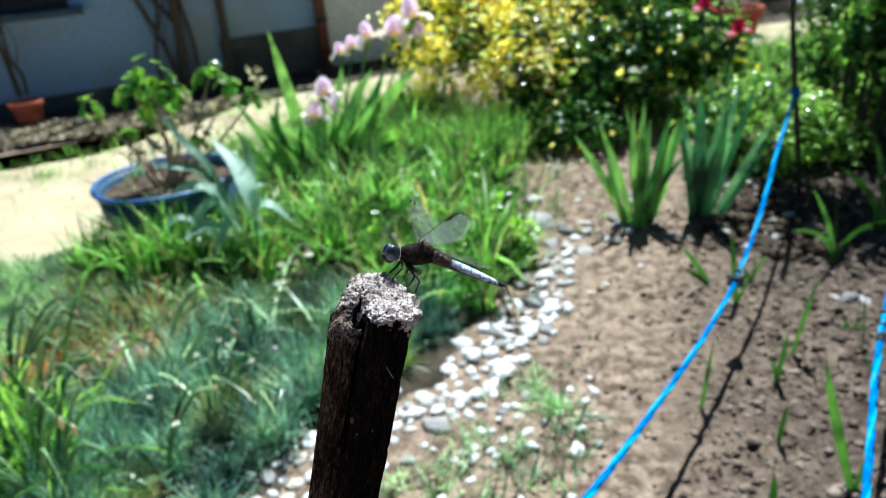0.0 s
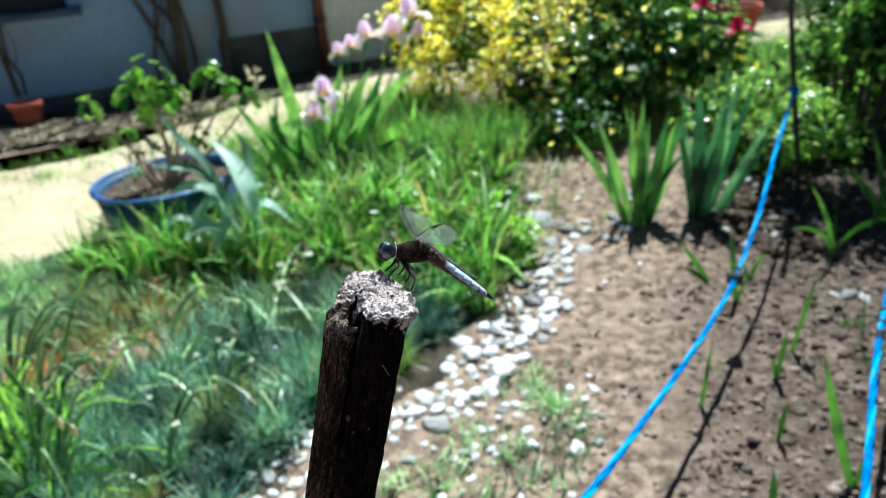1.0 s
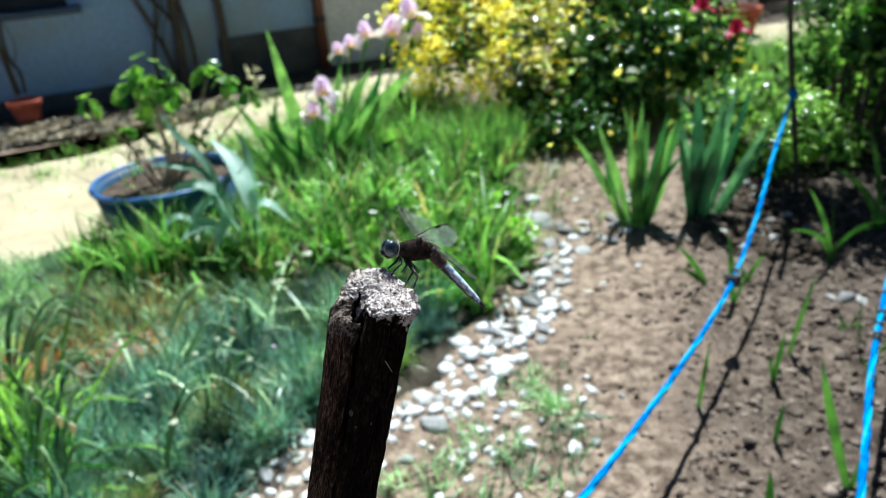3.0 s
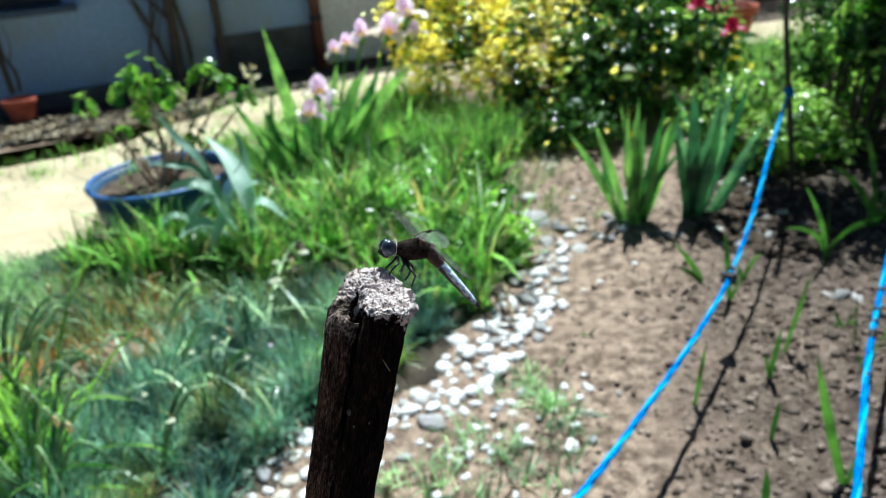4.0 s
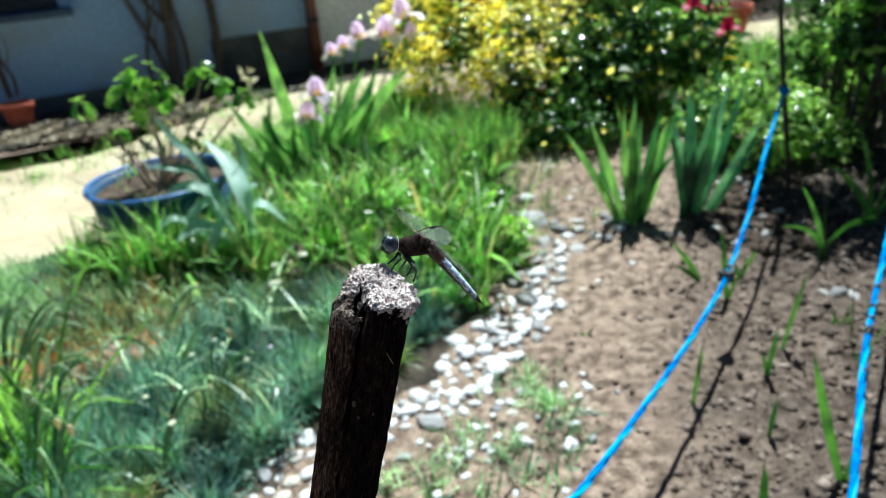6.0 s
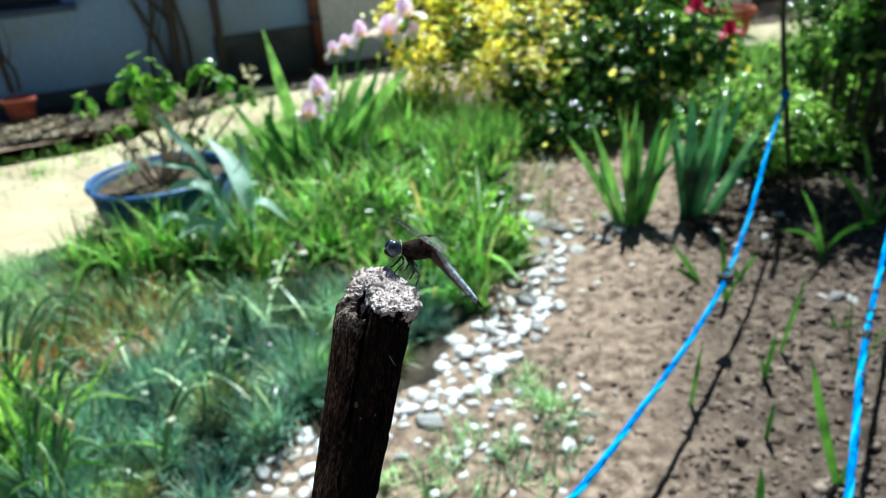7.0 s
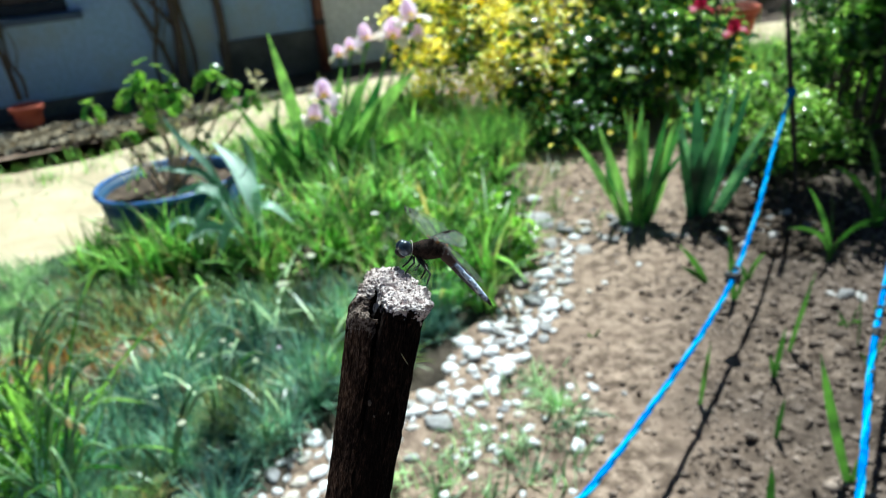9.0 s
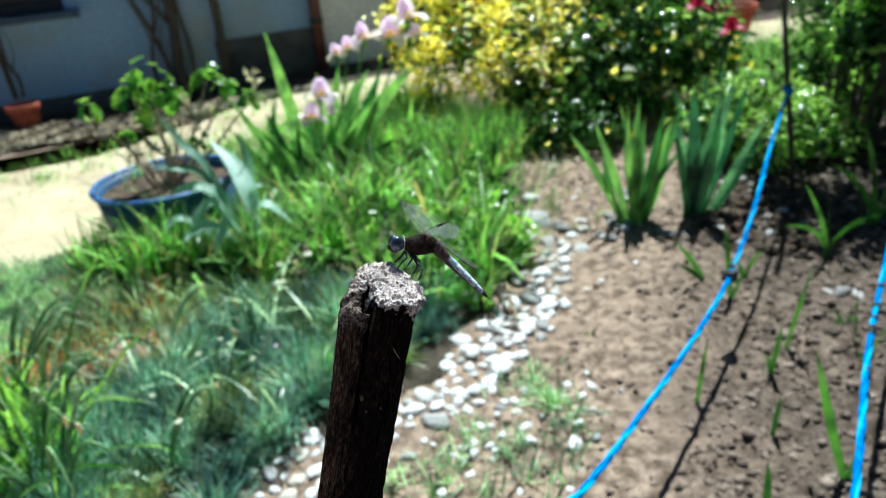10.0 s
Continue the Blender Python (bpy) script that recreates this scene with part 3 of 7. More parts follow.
def post():
    """A weathered round stake: split side, chipped shoulder, rough broken top. Local z runs along it, 0 at the top."""
    L = POST_TOP.z / POST_UP.z + 0.12
    rot = POST_UP.to_track_quat("Z", "Y").to_matrix().to_4x4()
    root = thing("wooden_post", "weathered dark wooden stake with a grey frayed top", "post", m=Matrix.Translation(POST_TOP) @ rot)
    inv = root.matrix_world.inverted().to_3x3()
    to_cam = inv @ Vector((0.1, -0.9, 0.4))
    front = math.atan2(to_cam.y, to_cam.x)
    sides = 440

    def radius(a, z):
        d = (a - front + math.pi) % (2 * math.pi) - math.pi      # 0 towards the viewer
        r = 0.0146 * (1 - 0.13 * min(1, max(0, -z - 0.008) / 0.06)) + 0.0005 * math.cos(2 * a + 0.6)
        p = (math.cos(a), math.sin(a))
        r += 0.0008 * noise.noise((p[0] * 2.2, p[1] * 2.2, z * 14))
        r += 0.0006 * noise.noise((p[0] * 9, p[1] * 9, z * 22)) + 0.00035 * noise.noise((p[0] * 26, p[1] * 26, z * 50))
        r += 0.00030 * noise.noise((p[0] * 40, p[1] * 40, z * 130)) + 0.00016 * noise.noise((p[0] * 90, p[1] * 90, z * 330))
        wander = 0.05 * noise.noise((z * 90, 0, 0)) + 0.03 * noise.noise((z * 300, 4, 0))
        near = min(1, max(0, (0.024 + z) / 0.02))
        crack = math.exp(-((d + 0.24 + wander) / (0.075 + 0.05 * near)) ** 2)
        r -= (0.0045 + 0.0040 * near) * crack * min(1, max(0, (0.085 + z) / 0.05))
        r -= 0.0011 * math.exp(-((d - 0.55 + 0.1 * noise.noise((z * 60, 3, 0))) / 0.05) ** 2)
        r -= 0.0009 * math.exp(-((d + 0.85 + 0.1 * noise.noise((z * 50, 7, 0))) / 0.04) ** 2)
        chip = min(1, max(0, (z + 0.0095) / 0.004)) * max(0, min(1, (d + 2.6) / 0.5, (-0.45 - d) / 0.25))
        r *= 1 - 0.17 * chip
        r += 0.0030 * min(1, max(0, (z + 0.010) / 0.006)) * max(0, math.cos(d - 1.45)) ** 4
        return r

    def drop(a, rr):
        """Height of the broken top over its middle."""
        d = (a - front + math.pi) % (2 * math.pi) - math.pi
        x, y = rr * math.sin(d), rr * math.cos(d)                  # x to the viewer's right, y towards the viewer
        z = 0.0002 - 0.0016 * max(0, x) ** 2 - 0.0030 * max(0, -x - 0.15) ** 1.4 - (0.0058 if y < 0 else 0.0024) * y - 0.0016 * rr ** 6
        cut = -0.27 + 0.08 * noise.noise((y * 4, 1, 1))
        left = 1 / (1 + math.exp((x - cut) / 0.03)) / (1 + math.exp(-(y - 0.12) / 0.06))
        z += (-0.0072 - 0.0030 * (abs(x + 0.55) / 0.32) ** 2 - 0.0012 * y - z) * left      # the shoulder beside the split
        z -= 0.0085 * math.exp(-((x - cut) / 0.075) ** 2 - ((y - 0.40) / 0.42) ** 2)
        z -= 0.0045 * math.exp(-((x + 0.40) / 0.09) ** 2 - ((y - 0.10) / 0.28) ** 2)
        return z

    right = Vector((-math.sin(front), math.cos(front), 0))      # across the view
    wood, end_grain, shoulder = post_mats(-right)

    def rough(p):
        """Crumbling lumps, layered flakes and pits of the weathered end."""
        p = p - right * (0.32 * p.dot(right))
        q = p + 0.0009 * noise.noise_vector(p * 340)
        n = 0.0011 * noise.noise(p * 150)
        for scale, size in ((290, 0.0012), (650, -0.0014), (1300, -0.0010)):      # lumps, then sharp-edged flakes
            n += size * (abs(noise.noise(q * scale + Vector((scale, 3, 1)))) - 0.22)
        n -= 0.0060 * max(0, noise.noise(p * 330 + Vector((9, 2, 5))) - 0.14)
        return 1.05 * n

    rings, rows = 110, 200
    grid, fuzz = [], []
    for i in range(rings + rows + 1):
        ring, soft = [], []
        for k in range(sides):
            a = 2 * math.pi * k / sides
            d = (a - front + math.pi) % (2 * math.pi) - math.pi
            e = drop(a, 1.0)
            if i <= rings:
                rr = i / rings
                r = radius(a, e) * (rr if rr < 0.82 else 0.82 + 0.15 * math.sin((rr - 0.82) / 0.18 * math.pi / 2))
                ring.append((r * math.cos(a), r * math.sin(a), drop(a, rr)))
                soft.append(0.55 if rr * math.sin(d) < -0.30 and rr * math.cos(d) > -0.1 else 1.0)
            else:
                s = ((i - rings) / rows) ** 1.6
                z = e - s * (0.19 + e) if i < rings + rows else -L
                r = radius(a, z) * (1 - 0.03 * math.exp(-(e - z) / 0.0012))
                ring.append((r * math.cos(a), r * math.sin(a), z))
                edge = 0.0060 + 0.0060 * max(0, math.sin(d)) ** 2 + 0.0050 * noise.noise((math.cos(a) * 5, math.sin(a) * 5, 3))
                soft.append((0.14 + 0.86 * max(0, 1 - (e - z) / edge) ** 1.5) * (0.40 if -1.9 < d < -0.25 else 1.0))
        grid.append(ring)
        fuzz.append(soft)
    grid = np.array(grid)
    du = np.gradient(grid, axis=0)
    dv = (np.roll(grid, -1, 1) - np.roll(grid, 1, 1)) / 2
    nor = np.cross(du, dv)
    nor[0] = (0, 0, 1)
    nor /= np.linalg.norm(nor, axis=2)[:, :, None] + 1e-12
    amp = np.array([[rough(Vector(p)) * f for p, f in zip(ring, soft)] for ring, soft in zip(grid, fuzz)])
    v = [Vector(p) for p in (grid + nor * amp[:, :, None]).reshape(-1, 3)]
    top, shaft, ledge = [], [], []
    for i in range(rings + rows):
        for k in range(sides):
            k2 = (k + 1) % sides
            q = (i * sides + k, (i + 1) * sides + k, (i + 1) * sides + k2, i * sides + k2)
            a = 2 * math.pi * k / sides
            d = (a - front + math.pi) % (2 * math.pi) - math.pi
            lip = (5 if -1.5 < d < -0.2 else 6 + 16 * max(0, math.sin(d)) ** 2) + int(7 * noise.noise((math.cos(a) * 4, math.sin(a) * 4, 3)))
            rr = min(1.0, i / rings)
            x, y = rr * math.sin(d), rr * math.cos(d)
            # faces in the split and pit get the dark wood, painting in shade
            split = abs(x + 0.27) < 0.045 and y > 0.25 or ((x + 0.40) / 0.06) ** 2 + ((y - 0.12) / 0.26) ** 2 < 1
            side = x < -0.27 - 0.04 and y > 0.10 + 0.12 * noise.noise((x * 6, 2, 0)) and i < rings + 22 + int(16 * noise.noise((d * 6, 1, 1)) + 16 * noise.noise((d * 19, 2, 4)))
            w = Vector(grid[i, k])
            ragged = 9 * noise.noise(w * 330) + 7 * noise.noise(w * 800) + 5 * noise.noise(w * 1700)
            (shaft if split else ledge if side else top if i < rings + lip + ragged else shaft).append(q)
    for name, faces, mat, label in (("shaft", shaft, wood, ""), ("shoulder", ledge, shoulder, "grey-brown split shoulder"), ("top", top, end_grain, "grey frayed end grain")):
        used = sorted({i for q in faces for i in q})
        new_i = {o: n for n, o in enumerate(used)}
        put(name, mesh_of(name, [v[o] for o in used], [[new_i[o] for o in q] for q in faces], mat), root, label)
    for d, z, w, h, tilt in ((-0.10, -0.0405, 0.0007, 0.0013, 8), (0.06, -0.0455, 0.0004, 0.0005, 30), (0.42, -0.044, 0.0003, 0.0006, -10)):
        a = front + d
        r = radius(a, z) + 0.0003
        bm = bmesh.new()
        bmesh.ops.create_icosphere(bm, subdivisions=2, radius=1.0)
        for vt in bm.verts:
            vt.co *= 1 + 0.5 * noise.noise(vt.co * 2 + Vector((z * 900, 0, 0)))
            vt.co = Vector((vt.co.x * 0.0004, vt.co.y * w, vt.co.z * h))
        bm.transform(pose(r * math.cos(a), r * math.sin(a), z, 0, 0, math.degrees(a)) @ pose(0, 0, 0, tilt))
        part("flake", bm, M_BARK, root, "loose tan flake of bark")
    a, z = front + 0.55, -0.021
    r = radius(a, z)
    pts = [(r * math.cos(a + 0.05 * t) * (1 + 0.04 * t), r * math.sin(a + 0.05 * t) * (1 + 0.04 * t), z - 0.0012 * t) for t in np.linspace(0, 3, 6)]
    put("fibre", mesh_of("fibre", *tube(pts, list(np.linspace(0.00010, 0.00005, 6)), 6), M_DRIED), root, "pale loose wood fibre")
    return root


post()


# ---- ropes, stakes ----
def spline(points, n):
    """Catmull-Rom through points."""
    p = [Vector(q) for q in points]
    p = [2 * p[0] - p[1]] + p + [2 * p[-1] - p[-2]]
    out = []
    for i in range(1, len(p) - 2):
        for k in range(n):
            t = k / n
            a, b, c, d = p[i - 1:i + 3]
            out.append(0.5 * (2 * b + (c - a) * t + (2 * a - 5 * b + 4 * c - d) * t * t + (3 * b - a - 3 * c + d) * t ** 3))
    return out + [p[-2]]


def rope(points, label, r=0.0035, pitch=0.19):
    """Loosely twisted flat strands of twine."""
    line = spline(points, 60)
    root = thing("twine", label, "twine", "blue twines over the bed")
    for s in range(3):
        pts, run = [], 0.0
        for i, p in enumerate(line):
            d = (line[min(i + 1, len(line) - 1)] - line[max(i - 1, 0)]).normalized()
            run += (p - line[i - 1]).length if i else 0
            a = d.cross(Vector((0, 0, 1))).normalized()
            b = d.cross(a)
            w = 2 * math.pi * (run / pitch + s / 3)
            pts.append(p + r * 0.75 * (math.cos(w) * a + math.sin(w) * b))
        v, fc = tube(pts, r, 7)
        put("strand", mesh_of("strand", v, fc, M_ROPELIGHT if s == 1 else M_ROPE), root)
    return root


rope([(1.235, 2.35, 0.37), (1.03, 2.02, 0.30), (0.832, 1.683, 0.235), (0.678, 1.449, 0.180), (0.542, 1.258, 0.176), (0.423, 1.101, 0.180), (0.332, 0.980, 0.192), (0.246, 0.859, 0.214), (0.170, 0.748, 0.245), (0.101, 0.638, 0.285), (-0.02, 0.42, 0.2), (-0.12, 0.30, 0.01)], "bright blue plastic twine stretched low over the soil")
second = rope([(1.75, 2.45, 0.30), (1.16, 1.60, 0.245), (0.775, 1.065, 0.235), (0.535, 0.70, 0.25), (0.30, 0.34, 0.10), (0.24, 0.25, 0.01)], "bright blue plastic twine beside the young shoots")


def binding(root, a, b, y, length, mat):
    """Thread wound tightly round the twine at the depth y between two of its points."""
    a, b = Vector(a), Vector(b)
    d = (b - a).normalized()
    c = a + (b - a) * ((y - a.y) / (b.y - a.y))
    u = d.cross(Vector((0, 0, 1))).normalized()
    w = d.cross(u)
    turns = max(3, int(length / 0.0035))
    pts = [c + d * (length * (i / (turns * 10) - 0.5)) + (math.cos(i * 0.628) * u + math.sin(i * 0.628) * w) * 0.0058 for i in range(turns * 10 + 1)]
    put("binding", mesh_of("binding", *tube(pts, 0.0016, 5), mat), root, "dark thread wound round the twine")


def knot(p, label):
    root = thing("knot", label, "knot")
    pts = [Vector(p) + Vector((0.014 * math.cos(w) * (1 + 0.2 * math.sin(3 * w)), 0.014 * math.sin(w), 0.0026 * w - 0.018)) for w in np.linspace(0, 14, 60)]
    v, fc = tube(pts, 0.0056, 7)
    put("loop", mesh_of("loop", v, fc, M_DARK), root)


for y, length in ((1.235, 0.006), (1.165, 0.010), (1.125, 0.006), (1.085, 0.032)):
    binding(second, (1.16, 1.60, 0.245), (0.775, 1.065, 0.235), y, length, M_DARK)
for y, length in ((0.955, 0.030), (0.90, 0.007), (0.80, 0.007)):
    binding(second, (0.775, 1.065, 0.235), (0.535, 0.70, 0.25), y, length, M_DARK)
knot((0.678, 1.449, 0.180), "dark cord knot tied round the blue twine")


def stake(p, h, lean, r, label):
    root = thing("stake", label, "stake", m=pose(p[0], p[1], 0))
    pts = [(lean[0] * z + 0.003 * math.sin(9 * z), lean[1] * z, z) for z in np.linspace(-0.1, h, 14)]
    v, fc = tube(pts, [r * (1 + 0.15 * math.sin(i * 2.3)) for i in range(14)], 10)
    put("rod", mesh_of("rod", v, fc, M_STAKE), root)
    v, fc = tube([(lean[0] * z, lean[1] * z, z) for z in (0.355, 0.37, 0.385)], [r * 1.5, r * 1.9, r * 1.5], 10)
    put("tie", mesh_of("tie", v, fc, M_ROPE), root, "blue twine wound round the rod")


stake((1.29, 2.345), 1.15, (-0.16, 0.0), 0.0085, "thin dark iron stake with blue twine tied on")


# ---- pebbles ----
def pebbles():
    rng = np.random.default_rng(11)
    meshes = []
    for k in range(13):
        bm = bmesh.new()
        bmesh.ops.create_icosphere(bm, subdivisions=2, radius=0.5)
        sx, sy, sz = rng.uniform(0.95, 1.3), rng.uniform(0.65, 0.95), rng.uniform(0.34, 0.50)
        for vt in bm.verts:
            vt.co *= 1 + 0.55 * noise.noise(vt.co * 2.6 + Vector((k * 7, 0, 0))) + 0.12 * noise.noise(vt.co * 6 + Vector((0, k * 7, 0)))
            vt.co = Vector((vt.co.x * sx, vt.co.y * sy, vt.co.z * sz))
        me = bpy.data.meshes.new("pebble")
        bm.to_mesh(me)
        bm.free()
        me.materials.append(M_PEBBLE if k < 9 else M_GREYSTONE)
        me.polygons.foreach_set("use_smooth", [True] * len(me.polygons))
        meshes.append(me)
    line = spline([(-0.37, 1.08, 0), (-0.31, 1.15, 0), (-0.24, 1.225, 0), (-0.12, 1.26, 0), (-0.045, 1.285, 0), (0.03, 1.36, 0), (0.075, 1.46, 0), (0.145, 1.55, 0), (0.21, 1.65, 0), (0.27, 1.75, 0), (0.325, 1.87, 0), (0.37, 2.0, 0)], 24)
    placed = []

    def add(x, y, s, big=False, white=False):
        for q in placed:
            if (q[0] - x) ** 2 + (q[1] - y) ** 2 < (0.405 * (q[2] + s)) ** 2:
                return
        placed.append((x, y, s))
        ob = new("pebble", meshes[9 + rng.integers(4) if big and not white else rng.integers(9)])
        ob.matrix_world = pose(x, y, height(x, y) + s * rng.uniform(-0.02, 0.16), rng.uniform(-14, 14), rng.uniform(-14, 14), rng.uniform(0, 360)) @ Matrix.Scale(s, 4)
        tagged(ob, "large chalky white stone at the bed's edge" if white else "large pale grey stone at the bed's edge" if big else "white rounded pebble in the stone edging", "stone" if big else "pebble", "stones by the bed" if big else "white pebbles of the edging")

    for x, y, s in ((0.33, 2.28, 0.165), (0.235, 2.50, 0.10), (0.355, 2.475, 0.075), (0.30, 2.16, 0.07), (0.62, 2.155, 0.05)):
        add(x, y, s, True, True)
    for x, y, s in ((0.37, 2.53, 0.085), (0.245, 2.16, 0.075), (0.595, 2.20, 0.06), (0.556, 2.08, 0.055), (0.446, 2.02, 0.06), (0.40, 2.06, 0.05), (0.42, 2.20, 0.075), (1.055, 1.60, 0.05), (1.09, 1.585, 0.042), (1.025, 1.615, 0.03), (0.65, 2.21, 0.055), (0.60, 2.25, 0.05), (0.36, 2.10, 0.07), (0.34, 2.02, 0.05), (0.31, 1.96, 0.045)):
        add(x, y, s, True)
    add(0.44, 2.13, 0.05)
    for _ in range(18):
        add(rng.uniform(0.36, 0.80), rng.uniform(2.02, 2.62), rng.uniform(0.022, 0.05), True)
    for _ in range(34):
        add(rng.uniform(0.85, 1.20), rng.uniform(1.95, 2.55), rng.uniform(0.02, 0.055), True)
    for _ in range(46):
        add(-0.34 + rng.normal(0, 0.036), 1.11 + rng.normal(0, 0.045), float(rng.uniform(0.025, 0.055)))
    for _ in range(1500):
        i = rng.integers(len(line))
        p, f = line[i], i / len(line)
        wid = 0.036 if f < 0.35 else 0.045 if f < 0.8 else 0.030
        add(p.x + rng.uniform(-1.6, 1.6) * wid, p.y + rng.uniform(-1.3, 1.3) * wid, float(np.clip(rng.lognormal(-3.22, 0.36), 0.020, 0.062)))
        if len(placed) > 226:
            break
    for _ in range(60):
        add(0.05 + rng.normal(0, 0.12), 1.20 + rng.normal(0, 0.09), rng.uniform(0.016, 0.036))
    for _ in range(34):
        add(0.29 + rng.normal(0, 0.04), 1.86 + rng.normal(0, 0.05), rng.uniform(0.025, 0.05), True)
    for _ in range(70):
        p = line[rng.integers(len(line))]
        add(p.x + rng.normal(0, 0.13), p.y + rng.normal(0, 0.13), rng.uniform(0.012, 0.022))


pebbles()


def rubble():
    """Loose lumps of dug soil at the head of the bed."""
    rng = np.random.default_rng(6)
    pts = scatter(rng, [(0.80, 1.98), (1.10, 1.80), (1.36, 2.0), (1.40, 2.62), (0.98, 2.62)], 520)
    bm = bmesh.new()
    bmesh.ops.create_icosphere(bm, subdivisions=2, radius=0.5)
    unit = [v.co.copy() for v in bm.verts]
    tri = np.array([[v.index for v in fc.verts] for fc in bm.faces])
    bm.free()
    lumps = [np.array([u * (1 + 0.5 * noise.noise(u * 3 + Vector((k * 5, 0, 0)))) for u in unit]) for k in range(12)]
    v = []
    for x, y in pts:
        size = rng.uniform(0.012, 0.042)
        v.append(lumps[rng.integers(12)] * size * np.array([1, 0.9, 0.7]) + np.array([x, y, height(x, y) + 0.2 * size]))
    fc = (np.arange(len(pts))[:, None, None] * len(unit) + tri[None]).reshape(-1, 3)
    # dark potting soil colour stands in for shade at this end
    ob = new("soil_lumps", fast_mesh("soil_lumps", np.array(v).reshape(-1, 3), fc, M_POTSOIL))
    tagged(ob, "loose lumps of dug brown soil", "soil", kind="stuff")


def clods():
    """Crumbs of soil lying over the bed."""
    rng = np.random.default_rng(5)
    pts = np.vstack([scatter(rng, BED, 9000), scatter(rng, [(0.35, 0.85), (0.55, 1.4), (0.75, 2.3), (2.0, 2.6), (2.0, 0.9)], 9000)])
    pts = pts[(pts[:, 0] < 2.0)]
    bm = bmesh.new()
    bmesh.ops.create_icosphere(bm, subdivisions=1, radius=0.5)
    unit = np.array([v.co for v in bm.verts])
    tri = np.array([[v.index for v in fc.verts] for fc in bm.faces])
    bm.free()
    n = len(pts)
    s = np.clip(rng.lognormal(-5.05, 0.55, n), 0.002, 0.024)
    jit = 1 + rng.normal(0, 0.18, (n, len(unit), 1))
    z = np.array([height(x, y) for x, y in pts]) + s * 0.18
    v = unit[None] * jit * s[:, None, None] * np.array([1, 0.85, 0.5]) + np.concatenate([pts, z[:, None]], 1)[:, None, :]
    fc = (np.arange(n)[:, None, None] * len(unit) + tri[None]).reshape(-1, 3)
    big = rng.random(n) < np.where(pts[:, 0] > 0.37 + 0.7 * (pts[:, 1] - 0.86), 0.16, 0.02)
    v = (v - v.mean(1, keepdims=True)) * np.where(big, 2.0, 1.0)[:, None, None] + v.mean(1, keepdims=True)
    ob = new("soil_clods", fast_mesh("soil_clods", v.reshape(-1, 3), fc, M_CLOD, smooth=False))
    tagged(ob, "dry crumbs and clods of brown soil", "soil", kind="stuff")


rubble()
clods()


# ---- low plants ----
def stuff(name, v, fc, mat, label, category):
    return tagged(new(name, fast_mesh(name, v, fc, mat)), label, category, kind="stuff")


def tufts(rng, poly, n_tuft, per, spread, length, width, lean, curl, seg=4, hole=None):
    """Blades in tufts within a polygon."""
    c = scatter(rng, poly, n_tuft)
    base = np.repeat(c, per, 0) + rng.normal(0, spread, (n_tuft * per, 2))
    scale = np.repeat(np.array([0.85 + 0.75 * noise.noise((x * 4.3, y * 4.3, 6.6)) for x, y in c]).clip(0.35, 1.4) * rng.uniform(0.75, 1.2, n_tuft), per)
    if hole:
        keep = ~inside(hole, base)
        low = inside([(-1.25, 1.8), (-0.95, 1.68), (-0.4, 1.8), (-0.35, 1.5), (-0.6, 1.32), (-1.0, 1.25), (-1.25, 1.5)], base)
        scale = np.where(low, scale * 0.5, scale)[keep]
        base = base[keep]
    n = len(base)
    z = np.array([height(x, y) for x, y in base])
    b = np.concatenate([base, z[:, None]], 1)
    return blades(rng, b, rng.uniform(*length, n) * scale, rng.uniform(*width, n), np.abs(rng.normal(0, lean, n)), rng.uniform(*curl, n), seg=seg)


GRASS = [(-1.12, 2.22), (-0.94, 1.94), (-0.55, 1.90), (-0.3, 1.78), (0.0, 1.68), (0.13, 1.72), (0.23, 2.06), (0.16, 2.45), (0.30, 2.80), (0.25, 3.5), (0.1, 4.1), (-0.35, 4.0), (-0.5, 3.4), (-0.95, 2.75), (-1.2, 2.6)]
DIANTHUS = [(-0.74, 1.50), (-0.64, 1.68), (-0.52, 1.84), (-0.3, 1.82), (-0.02, 1.76), (-0.03, 1.66), (-0.10, 1.53), (-0.20, 1.45), (-0.30, 1.35), (-0.38, 1.24), (-0.43, 1.14), (-0.47, 1.04), (-0.55, 0.92), (-0.85, 0.95), (-0.95, 1.28), (-0.86, 1.42)]
HOLE = [(-1.12, 1.95), (-0.70, 1.96), (-0.56, 1.84), (-0.70, 1.74), (-0.95, 1.70), (-1.12, 1.78)]
ONION = [(-1.5, 1.65), (-1.12, 1.5), (-0.80, 1.2), (-0.70, 0.95), (-1.0, 0.85), (-1.5, 1.1)]


def mound(x, y, r, h):
    """A low heap of pale loose earth."""
    v, fc = [], []
    for i in range(9):
        for k in range(28):
            a, q = 2 * math.pi * k / 28, r * i / 8
            px, py = q * math.cos(a) * 1.3, q * math.sin(a)
            v.append((px, py, h * (1 - (i / 8) ** 2) - 0.012 * (i == 8) + 0.008 * noise.noise((px * 40, py * 40, 3))))
    for i in range(8):
        for k in range(28):
            k2 = (k + 1) % 28
            fc.append((i * 28 + k, i * 28 + k2, (i + 1) * 28 + k2, (i + 1) * 28 + k))
    ob = new("mound", mesh_of("mound", v, fc, M_SOIL))
    ob.matrix_world = pose(x, y, 0)
    tagged(ob, "low heap of pale loose earth among the weeds", "soil", kind="structure")


mound(-0.845, 1.86, 0.085, 0.035)
mound(-0.60, 1.845, 0.05, 0.03)


